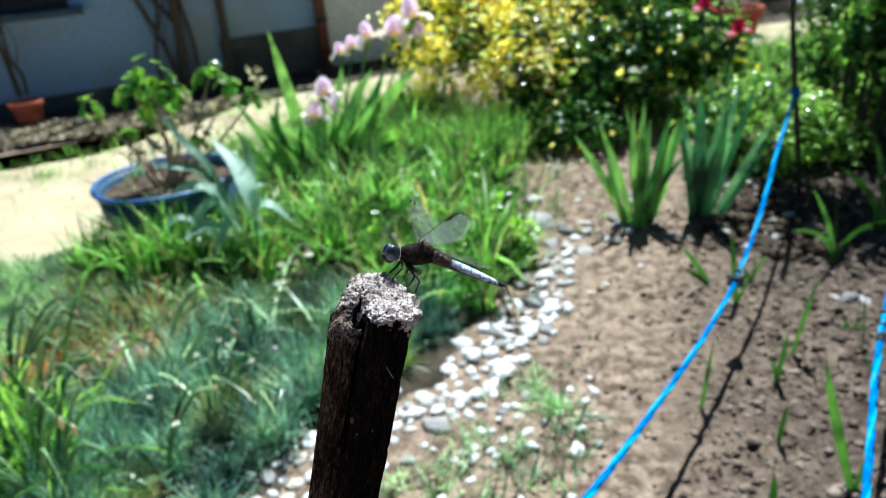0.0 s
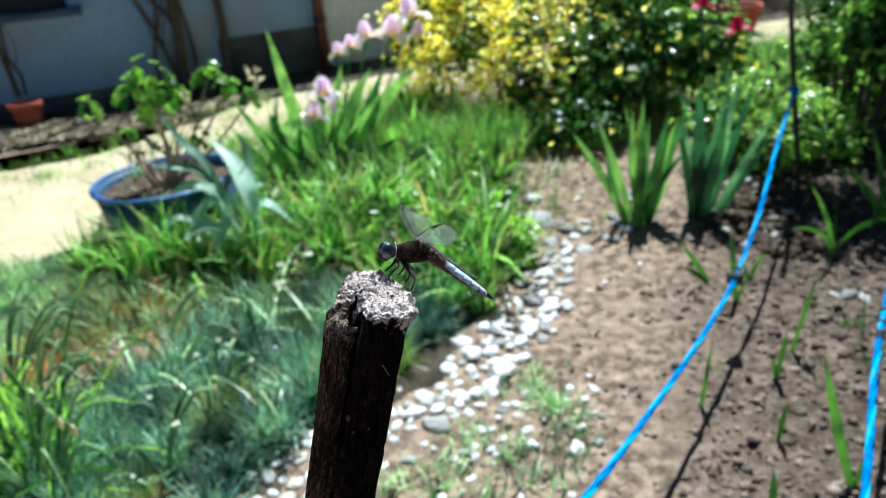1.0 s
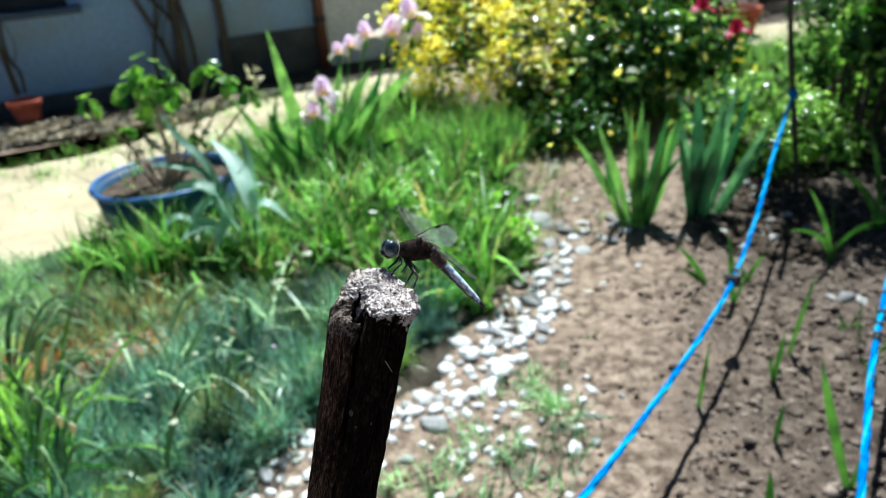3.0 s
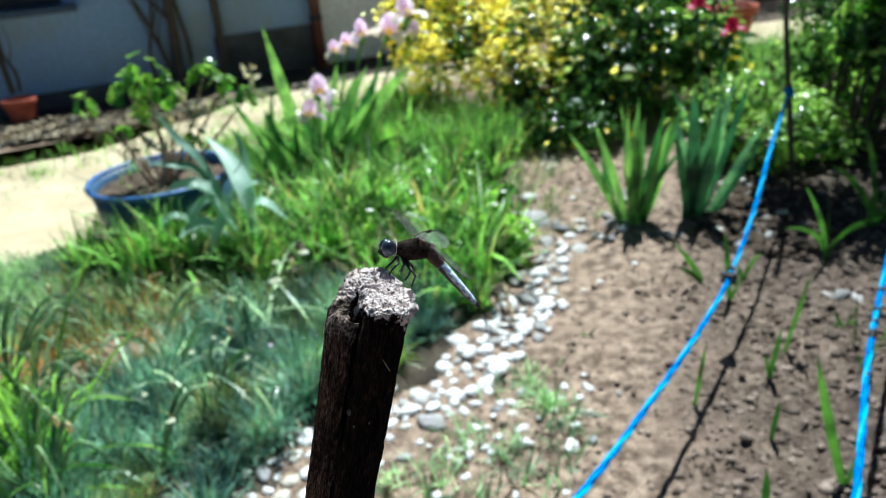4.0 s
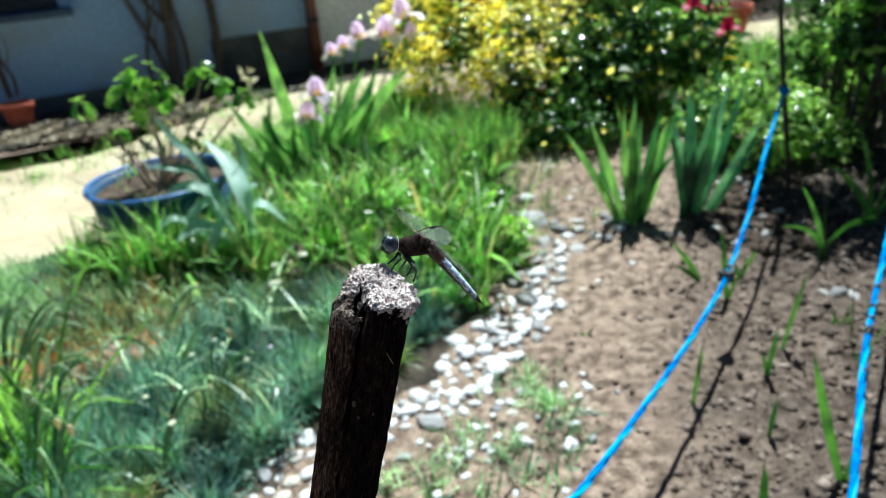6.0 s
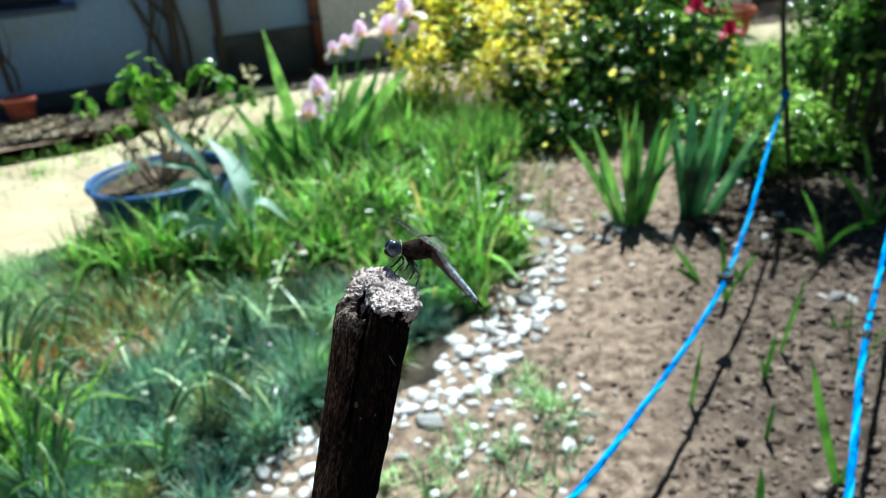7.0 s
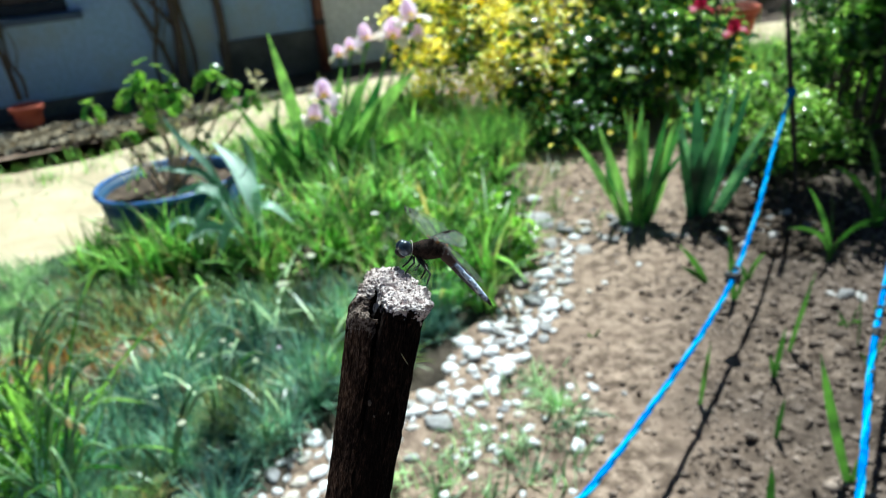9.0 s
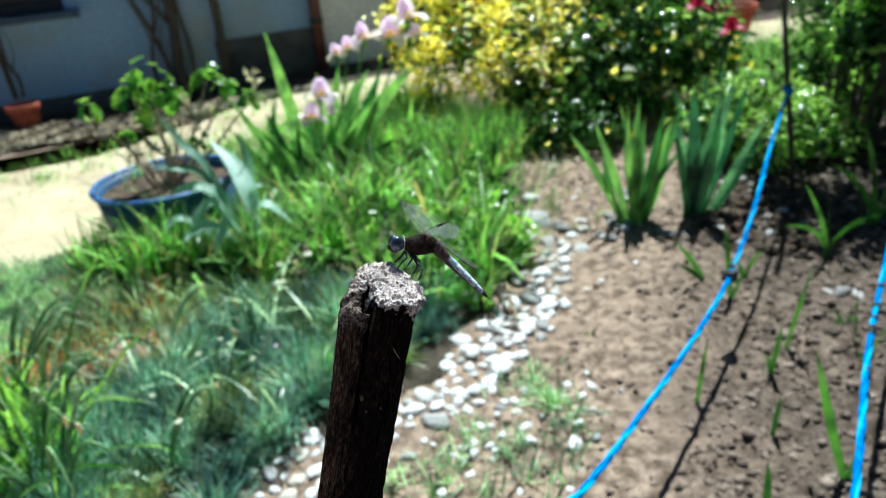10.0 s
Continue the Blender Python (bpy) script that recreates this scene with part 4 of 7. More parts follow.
def cushions(rng):
    """Separate domes of narrow carnation leaves with gaps between them."""
    spots = []
    for p in scatter(rng, DIANTHUS, 900):
        if not inside(HOLE, p[None])[0] and all((p[0] - q[0]) ** 2 + (p[1] - q[1]) ** 2 > 0.085 ** 2 for q in spots):
            spots.append(p)
    for k, (x, y) in enumerate(spots):
        size = rng.uniform(0.70, 1.25)
        n = int(230 * size)
        base = np.stack([x + rng.normal(0, 0.016 * size, n), y + rng.normal(0, 0.016 * size, n), np.full(n, height(x, y) - 0.005)], 1)
        lean = np.arccos(rng.uniform(0.12, 1.0, n))
        az = rng.uniform(0, 2 * np.pi, n)
        long = rng.uniform(0.07, 0.14, n) * size * np.where(np.cos(lean) > 0.8, 1.25, 1.0)
        mid = 0.45 * long[:, None] * np.stack([np.cos(az) * np.sin(lean), np.sin(az) * np.sin(lean), np.cos(lean)], 1)
        v, fc = blades(rng, base, long, rng.uniform(0.0026, 0.0052, n), lean * 0.75, rng.uniform(-0.1, 0.8, n), az)
        n2 = n // 2
        v2, f2 = blades(rng, (base + mid)[:n2], long[:n2] * 0.6, rng.uniform(0.0022, 0.0042, n2), np.clip(lean[:n2] + rng.normal(0, 0.45, n2), 0, 1.6), rng.uniform(-0.2, 0.7, n2), az[:n2] + rng.normal(0, 0.5, n2))
        mat = M_GLAUC if rng.random() < 0.76 else M_OLIVE
        ob = new("carnation_cushion", fast_mesh("carnation_cushion", np.vstack([v, v2]), np.vstack([fc, f2 + len(v)]), mat))
        tagged(ob, "dense cushion of blue-green narrow carnation leaves" if mat is M_GLAUC else "dense cushion of olive green narrow carnation leaves", "carnation", "carnation cushions by the pebbles")


def low_plants():
    rng = np.random.default_rng(21)
    v, fc = tufts(rng, GRASS, 215, 20, 0.018, (0.10, 0.32), (0.006, 0.018), 0.55, (0.1, 1.7), 4, HOLE)
    stuff("grass", v, fc, M_GRASS, "lush bright green uncut grass tufts", "grass")
    v, fc = tufts(rng, GRASS, 110, 6, 0.02, (0.12, 0.36), (0.002, 0.005), 0.6, (0.1, 1.4), 4)
    stuff("straw", v, fc, M_STRAW, "dry pale stalks standing in the grass", "dry grass")
    heart = scatter(rng, [(-0.30, 2.05), (0.02, 1.84), (0.17, 1.78), (0.27, 2.02), (0.26, 2.2), (0.20, 2.5), (0.30, 2.75), (0.10, 3.1), (-0.2, 2.7)], 78)
    many = 16
    n = len(heart) * many
    az, reach = rng.uniform(0, 2 * np.pi, n), rng.uniform(0.01, 0.075, n)
    top = np.repeat(rng.uniform(0.06, 0.17, len(heart)), many)
    c = np.repeat(heart, many, 0) + np.stack([reach * np.cos(az), reach * np.sin(az)], 1)
    c = np.concatenate([c, (top * rng.uniform(0.45, 1.0, n) - 0.5 * reach)[:, None].clip(0.02)], 1)
    tilt = np.stack([np.cos(az) * 0.6, np.sin(az) * 0.6, np.ones(n)], 1) + rng.normal(0, 0.3, (n, 3))
    v, fc = leaves(rng, c, tilt, rng.uniform(0.035, 0.085, n), rng.uniform(0.02, 0.045, n))
    stuff("broad_weeds", v, fc, M_GERAN, "low broad-leaved weeds along the grass edge", "weeds")
    cushions(rng)
    v, fc = tufts(rng, [(-1.25, 1.98), (-0.7, 1.96), (-0.55, 1.72), (-0.8, 1.40), (-1.1, 1.42), (-1.3, 1.6)], 95, 12, 0.022, (0.04, 0.12), (0.002, 0.004), 0.7, (0, 1.2), 3)
    stuff("dry_grass", v, fc, M_DRY, "withered orange-brown grass between the cushions", "dry grass")
    bare = [(-1.15, 1.95), (-0.70, 1.92), (-0.58, 1.78), (-0.72, 1.52), (-0.95, 1.44), (-1.2, 1.5)]
    v, fc = tufts(rng, bare, 70, 11, 0.02, (0.04, 0.13), (0.002, 0.005), 0.6, (0.0, 1.2), 3)
    stuff("sparse_weeds", v, fc, M_OLIVE, "sparse olive weeds on bare dry soil", "weeds")
    v, fc = tufts(rng, HOLE, 60, 14, 0.03, (0.03, 0.13), (0.003, 0.007), 0.7, (0.1, 1.3), 3)
    stuff("moss_weeds", v, fc, M_PALE, "low pale green weeds between dry grass", "weeds")
    v, fc = tufts(rng, ONION, 62, 9, 0.028, (0.16, 0.38), (0.007, 0.014), 0.30, (0.2, 2.1), 6)
    stuff("onion_leaves", v, fc, M_ONION, "arching fresh green onion leaves", "onions")
    weeds = [(-0.05, 1.18), (0.10, 1.36), (0.24, 1.42), (0.26, 1.2), (0.18, 0.98), (-0.05, 0.95), (-0.2, 1.05)]
    v, fc = tufts(rng, weeds, 42, 10, 0.016, (0.03, 0.10), (0.0035, 0.008), 1.0, (0.1, 1.2), 3)
    stuff("weeds", v, fc, M_PALE, "sparse thin weeds growing among the pebbles", "weeds")
    edge = [(0.27, 1.95), (0.44, 1.98), (0.58, 2.30), (0.60, 2.78), (0.34, 2.80), (0.26, 2.45)]
    v, fc = tufts(rng, edge, 26, 9, 0.022, (0.04, 0.14), (0.003, 0.007), 0.7, (0.1, 1.3), 3)
    stuff("edge_weeds", v, fc, M_OLIVE, "scattered small weeds between the stones and the bed", "weeds")
    far = [(-1.8, 4.1), (-1.2, 4.6), (-0.2, 5.0), (0.0, 4.5), (-0.6, 4.1), (-1.4, 3.6), (-2.0, 3.2), (-2.6, 3.2)]
    v, fc = tufts(rng, far, 130, 9, 0.03, (0.03, 0.13), (0.003, 0.008), 0.6, (0.1, 1.2), 3)
    stuff("path_weeds", v, fc, M_GRASS, "thin weeds in the sandy path", "weeds")
    lit = [(-0.40, 2.70), (0.26, 2.72), (0.42, 3.10), (0.26, 3.40), (-0.20, 3.40), (-0.45, 3.1)]
    v, fc = tufts(rng, lit, 190, 18, 0.03, (0.14, 0.34), (0.003, 0.008), 0.35, (0.1, 1.1))
    stuff("fine_grass", v, fc, M_GRASS, "fine sunlit grass before the variegated shrub", "grass")
    sand = [(-2.0, 3.35), (-1.55, 3.25), (-1.38, 2.75), (-1.6, 2.45), (-2.2, 2.5)]
    v, fc = tufts(rng, sand, 26, 9, 0.05, (0.02, 0.06), (0.003, 0.007), 0.8, (0.1, 1.2), 3)
    stuff("sand_weeds", v, fc, M_PALE, "thin pale weeds growing in the sandy path", "weeds")
    back = [(0.9, 4.3), (1.2, 3.2), (2.4, 3.2), (4.0, 3.8), (5.0, 5.2), (2.6, 4.9), (1.6, 4.8)]
    v, fc = tufts(rng, back, 420, 18, 0.05, (0.12, 0.32), (0.004, 0.009), 0.35, (0.1, 1.2), 3)
    stuff("tall_grass", v, fc, M_GRASS, "tall sunlit grass behind the bed", "grass")
    mid = [(-1.2, 3.0), (-0.6, 3.1), (-0.1, 3.9), (0.0, 4.45), (-0.6, 4.25), (-1.15, 3.6)]
    v, fc = tufts(rng, mid, 160, 18, 0.04, (0.06, 0.18), (0.004, 0.009), 0.5, (0.1, 1.4), 3)
    stuff("short_grass", v, fc, M_GRASS, "short green grass by the sandy path", "grass")
    front = [(-0.92, 2.02), (-0.55, 1.98), (-0.52, 2.20), (-0.66, 2.22), (-0.80, 2.12)]
    v, fc = tufts(rng, front, 44, 14, 0.025, (0.16, 0.32), (0.004, 0.010), 0.35, (0.1, 1.3))
    stuff("tub_grass", v, fc, M_GRASS, "long grass growing in front of the tub", "grass")
    left = [(-1.20, 2.12), (-1.06, 2.04), (-0.80, 2.0), (-0.78, 2.10), (-1.06, 2.14), (-1.18, 2.20)]
    v, fc = tufts(rng, left, 40, 13, 0.022, (0.10, 0.25), (0.004, 0.012), 0.28, (0.1, 1.0))
    stuff("upright_grass", v, fc, M_GRASS, "upright bright grass growing round the tub", "grass")
    side = [(-1.75, 2.22), (-1.42, 2.30), (-1.24, 2.44), (-1.12, 2.05), (-1.10, 1.72), (-1.6, 1.68)]
    v, fc = tufts(rng, side, 360, 16, 0.03, (0.03, 0.11), (0.003, 0.007), 0.6, (0.1, 1.3), 3)
    stuff("path_edge_weeds", v, fc, M_PALE, "pale short weeds at the edge of the path", "weeds")
    v, fc = tufts(rng, [(-0.30, 1.50), (-0.12, 1.52), (-0.14, 1.42), (-0.26, 1.38)], 16, 16, 0.02, (0.06, 0.16), (0.002, 0.005), 0.5, (0.1, 1.1), 3)
    stuff("olive_weeds", v, fc, M_LIME, "olive green tufts behind the post", "weeds")
    n = 24
    c = scatter(rng, [(-0.85, 1.28), (-0.60, 1.70), (-0.20, 1.70), (-0.36, 1.30)], n)
    v, fc = blades(rng, np.concatenate([c, np.full((n, 1), 0.05)], 1), rng.uniform(0.16, 0.30, n), rng.uniform(0.005, 0.009, n), rng.uniform(0.5, 0.9, n), rng.uniform(0.8, 1.9, n), seg=5)
    stuff("arching_stems", v, fc, M_STEMG, "pale arching stems over the carnation cushions", "stems")
    strip = [(-3.2, 4.35), (-2.55, 4.52), (-2.0, 4.52), (-1.2, 4.78), (-0.5, 5.0), (-1.2, 4.55), (-1.75, 4.12), (-2.15, 4.0), (-3.0, 3.75)]
    n = 5200
    c = scatter(rng, strip, n)
    c = np.concatenate([c, rng.uniform(0.015, 0.035, (n, 1))], 1)
    v, fc = leaves(rng, c, rng.normal(0, 0.35, (n, 3)) + np.array([0, 0, 1]), rng.uniform(0.02, 0.065, n), rng.uniform(0.015, 0.04, n))
    stuff("leaf_litter", v, fc, M_LITTER, "pale dry leaf litter on the ground by the wall", "leaf litter")
    # small pale flowers on thin stalks over the carnation cushions
    for k, (x, y, h) in enumerate(((-0.388, 1.861, 0.15), (-0.439, 1.692, 0.15), (-0.483, 1.319, 0.20), (-0.542, 1.289, 0.20), (-0.373, 1.290, 0.20), (-0.516, 1.059, 0.20), (-0.594, 1.149, 0.20), (-0.416, 1.248, 0.20), (-0.457, 2.396, 0.12), (-0.506, 1.341, 0.20), (-0.459, 1.808, 0.15))):
        carnation(rng, x, y, h, k == 4)


def carnation(rng, x, y, h, pink):
    root = thing("carnation", "small pale carnation flower on a thin stalk", "flower", "pale carnations over the cushion", m=pose(x, y, 0, 0, 0, rng.uniform(0, 360)))
    dx = 0.0
    v, fc = tube([(0, 0, 0), (dx * 0.4, 0, h * 0.5), (dx, 0, h)], [0.0018, 0.0015, 0.0012], 5)
    put("stalk", mesh_of("stalk", v, fc, M_GLAUC), root)
    n = 6
    a = np.linspace(0, 2 * np.pi, n, endpoint=False)
    r = rng.uniform(0.0036, 0.006) * (2.0 if h < 0.16 else 1.0)
    c = np.stack([dx + r * 0.7 * np.cos(a), r * 0.7 * np.sin(a), np.full(n, h + 0.003)], 1)
    nn = np.stack([0.5 * np.cos(a), 0.5 * np.sin(a), np.ones(n)], 1)
    v, fc = leaves(rng, c, nn, np.full(n, r * 1.7), np.full(n, r * 1.5), 0.1)
    put("petals", fast_mesh("petals", v, fc, M_PETAL if pink else M_WHITE), root, "pale petals")


low_plants()


# ---- irises ----
def iris_leaf(length, width, az, lean, curl, base=(0, 0, 0), seg=9, flat=False):
    """A sword leaf with a raised mid-rib: verts and faces."""
    d = Vector((math.cos(az), math.sin(az), 0))
    s = Vector((-d.y, d.x, 0))
    pos, ang = Vector(base), lean
    v, fc = [], []
    for i in range(seg + 1):
        t = i / seg
        w = width * 0.5 * (0.75 + 0.5 * t if t < 0.5 else 1.0 - ((t - 0.5) / 0.5) ** 1.7 * 0.97)
        up = Vector((d.x * -math.cos(ang), d.y * -math.cos(ang), math.sin(ang)))
        th = width * 0.10 * (1 - t)
        a, b = (s, up) if flat else (up, s)
        v += [pos - a * w, pos + b * th, pos + a * w]
        pos = pos + (length / seg) * (d * math.sin(ang) + Vector((0, 0, math.cos(ang))))
        ang += curl / seg
    for i in range(seg):
        o = 3 * i
        fc += [(o, o + 1, o + 4, o + 3), (o + 1, o + 2, o + 5, o + 4)]
    return v, fc


def iris_clump(x, y, specs, mat, label, seed, group="iris clumps", flat=False):
    """specs: azimuth, lean, length, width, curl in degrees and metres, and the foot's offset."""
    root = thing("iris", label, "iris", group, m=pose(x, y, -0.01))
    for az, lean, length, width, curl, ox, oy in specs:
        v, fc = iris_leaf(length, width, radians(az), radians(lean), radians(curl), (ox, oy, 0), flat=flat)
        put("leaf", mesh_of("leaf", v, fc, mat), root)
    return root


def fan(rng, n, length, width, spread=28, foot=0.05):
    out = []
    for _ in range(n):
        left = rng.random() < 0.5
        az = (180 if left else 0) + rng.normal(0, 35)
        out.append((az, abs(rng.normal(0, spread)) + 2, length * rng.uniform(0.65, 1.05), 0.95 * width * rng.uniform(0.8, 1.15), rng.uniform(-6, 28), rng.normal(0, foot), rng.normal(0, foot * 0.7)))
    return out


def sword_leaves(rows, rng):
    """Leaves set out by foot, lean, length, width, side (-1 or 1) and bend."""
    return [((0 if side > 0 else 180) + rng.normal(0, 9), lean, length, width, bend, foot, rng.normal(0, 0.02)) for foot, lean, length, width, side, bend in rows]


def iris_flower(root, x, y, z, size, mat, seed):
    """A bud with three upright and three falling petals."""
    rng = np.random.default_rng(seed)
    v, fc = tube([(0, 0, -size * 0.25), (0, 0, -size * 0.1), (0, 0, size * 0.05)], [size * 0.03, size * 0.09, size * 0.03], 8)
    bloom = put("bloom", mesh_of("bloom", v, fc, M_IRIS), root, "large ruffled flower")
    bloom.matrix_local = pose(x, y, z, rng.uniform(-12, 12), rng.uniform(-12, 12), rng.uniform(0, 360))
    if mat is M_PETAL:
        v, fc = tube([(0, 0, size * 0.02), (0, 0, size * 0.14), (0, 0, size * 0.22)], [size * 0.10, size * 0.16, size * 0.04], 8)
        put("beard", mesh_of("beard", v, fc, M_YELLOW), bloom, "yellow centre of the flower")
    for k in range(3):
        a = k * 2.094 + rng.uniform(0, 0.6)
        v, fc = wide_petal(a, radians(18), size * 0.62, size * 0.55, radians(-55))
        put("petal", mesh_of("petal", v, fc, mat), bloom)
        v, fc = wide_petal(a + 1.05, radians(62), size * 0.62, size * 0.5, radians(95))
        put("petal", mesh_of("petal", v, fc, M_PETALY if mat is M_PETAL and k < 2 else mat), bloom)


def wide_petal(az, tilt, length, width, curl):
    """A cupped, frilled petal."""
    d = Vector((math.cos(az), math.sin(az), 0))
    s = Vector((-d.y, d.x, 0))
    pos, ang = Vector((0, 0, 0)), tilt
    v, fc = [], []
    seg, cols = 6, 5
    for i in range(seg + 1):
        t = i / seg
        w = width * 0.5 * math.sin(math.pi * (0.12 + 0.80 * t)) ** 0.7
        up = Vector((d.x * -math.cos(ang), d.y * -math.cos(ang), math.sin(ang)))
        for k in range(cols):
            u = 2 * k / (cols - 1) - 1
            v.append(pos + s * (w * u) + up * (0.28 * w * u * u + 0.07 * w * math.sin(5 * u + 7 * t)))
        pos = pos + (length / seg) * (d * math.sin(ang) + Vector((0, 0, math.cos(ang))))
        ang += curl / seg
    for i in range(seg):
        for k in range(cols - 1):
            o = i * cols + k
            fc.append((o, o + 1, o + cols + 1, o + cols))
    return v, fc


def stem(root, pts, r, mat):
    v, fc = tube(spline(pts, 6), r, 6)
    return put("stem", mesh_of("stem", v, fc, mat), root)


def strap(points, width, face, seg=5):
    """A soft broad leaf along points; face is the side that it turns up."""
    line = spline(points, seg)
    v, fc = [], []
    n = len(line)
    for i, p in enumerate(line):
        t = i / (n - 1)
        d = (line[min(i + 1, n - 1)] - line[max(i - 1, 0)]).normalized()
        s = d.cross(Vector(face)).normalized()
        up = s.cross(d)
        w = width * 0.5 * (0.45 + 1.1 * t if t < 0.5 else 1.0 - ((t - 0.5) / 0.5) ** 2.2 * 0.95)
        v += [p - s * w + up * w * 0.35, p, p + s * w + up * w * 0.35]
    for i in range(n - 1):
        o = 3 * i
        fc += [(o, o + 1, o + 4, o + 3), (o + 1, o + 2, o + 5, o + 4)]
    return v, fc


def strap_plant(rng):
    root = thing("strap_leaf_plant", "young plant with pale broad arching leaves beside the tub", "plant", m=pose(-0.63, 2.15, 0))
    for pts, w in (
            (((0.0, 0.02, 0.0), (-0.07, 0.02, 0.33), (-0.14, 0.03, 0.43), (-0.20, 0.03, 0.525)), 0.046),
            (((0.03, 0.0, 0.0), (0.06, -0.11, 0.24), (0.02, -0.02, 0.345), (-0.085, 0.08, 0.42)), 0.085),
            (((0.0, 0.0, 0.0), (-0.03, -0.04, 0.24), (-0.08, -0.06, 0.30), (-0.13, -0.08, 0.30)), 0.075),
            (((0.02, 0.0, 0.0), (0.03, -0.04, 0.22), (0.06, -0.06, 0.29), (0.10, -0.08, 0.30)), 0.065),
            (((0.0, 0.0, 0.0), (-0.04, -0.08, 0.16), (-0.10, -0.12, 0.20), (-0.16, -0.15, 0.17)), 0.070),
            (((0.0, 0.0, 0.0), (-0.08, -0.01, 0.31), (-0.17, -0.02, 0.36), (-0.24, -0.02, 0.375)), 0.052),
            (((-0.02, 0.0, 0.0), (-0.08, -0.03, 0.275), (-0.145, -0.04, 0.30), (-0.185, -0.05, 0.285)), 0.060),
            (((0.0, 0.0, 0.0), (-0.05, -0.05, 0.235), (-0.12, -0.07, 0.215), (-0.125, -0.08, 0.15)), 0.062),
            (((-0.02, 0.0, 0.0), (-0.15, -0.06, 0.20), (-0.25, -0.07, 0.18), (-0.30, -0.08, 0.115)), 0.056),
            (((0.02, 0.0, 0.0), (0.05, -0.05, 0.20), (0.11, -0.07, 0.23), (0.17, -0.08, 0.17)), 0.060),
            (((0.02, 0.0, 0.0), (-0.01, -0.08, 0.17), (-0.03, -0.12, 0.19), (-0.06, -0.16, 0.10)), 0.058),
            (((0.0, 0.02, 0.0), (0.045, 0.02, 0.27), (0.05, 0.02, 0.37), (0.035, 0.02, 0.45)), 0.046)):
        put("leaf", mesh_of("leaf", *strap([Vector(p) + Vector((rng.normal(0, 0.006), rng.normal(0, 0.006), 0)) for p in pts], w * 0.72, (0.25, -0.25, 1.0)), M_BROAD), root)
    # arching leaves of the onion row, and more over the carnations
    for x, y, k in ((-0.92, 1.30, 9), (-1.05, 1.42, 8), (-0.84, 1.12, 9), (-1.12, 1.22, 8), (-0.76, 1.02, 7), (-0.98, 1.10, 8), (-0.66, 1.45, 3), (-0.56, 1.40, 3), (-0.50, 1.60, 3), (-0.74, 1.58, 3), (-0.60, 1.12, 3)):
        plant = thing("onion", "onion plant with long arching hollow leaves", "onion", "arching onion plants", m=pose(x, y, -0.01))
        for _ in range(k):
            az, reach, top = rng.normal(0.1, 1.0) + (math.pi if rng.random() < 0.25 else 0), rng.uniform(0.10, 0.28), rng.uniform(0.18, 0.33)
            c, s = math.cos(az), math.sin(az)
            if k == 3:
                top, reach = top * 0.62, reach * 1.1
            fall = rng.uniform(0.45, 1.0)
            line = spline([(0, 0, 0), (0.22 * reach * c, 0.22 * reach * s, 0.6 * top), (0.6 * reach * c, 0.6 * reach * s, top), (reach * c, reach * s, top * fall)], 5)
            r = rng.uniform(0.0032, 0.0055)
            put("leaf", mesh_of("leaf", *tube(line, [r * (0.7 + 0.6 * t if t < 0.5 else 1.0 - 1.7 * (t - 0.5)) for t in np.linspace(0, 1, len(line))], 7), M_STEMG), plant)
        for _ in range(2):
            az, reach, top = rng.uniform(-0.6, 1.2), rng.uniform(0.06, 0.16), rng.uniform(0.26, 0.36) * (0.62 if k == 3 else 1)
            line = spline([(0, 0, 0), (0.3 * reach * math.cos(az), 0.3 * reach * math.sin(az), 0.65 * top), (reach * math.cos(az), reach * math.sin(az), top), (1.3 * reach * math.cos(az), 1.3 * reach * math.sin(az), top * 0.93)], 5)
            put("stalk", mesh_of("stalk", *tube(line, 0.0022, 6), M_STEMG), plant)
            bud = tube([line[-1] + Vector((0, 0, 0.010)), line[-1] + Vector((0, 0, 0.004)), line[-1] + Vector((0, 0, -0.006)), line[-1] + Vector((0, 0, -0.016))], [0.0015, 0.0045, 0.0050, 0.001], 8)
            put("bud", mesh_of("bud", *bud, M_DRIED), plant, "pale papery flower bud")


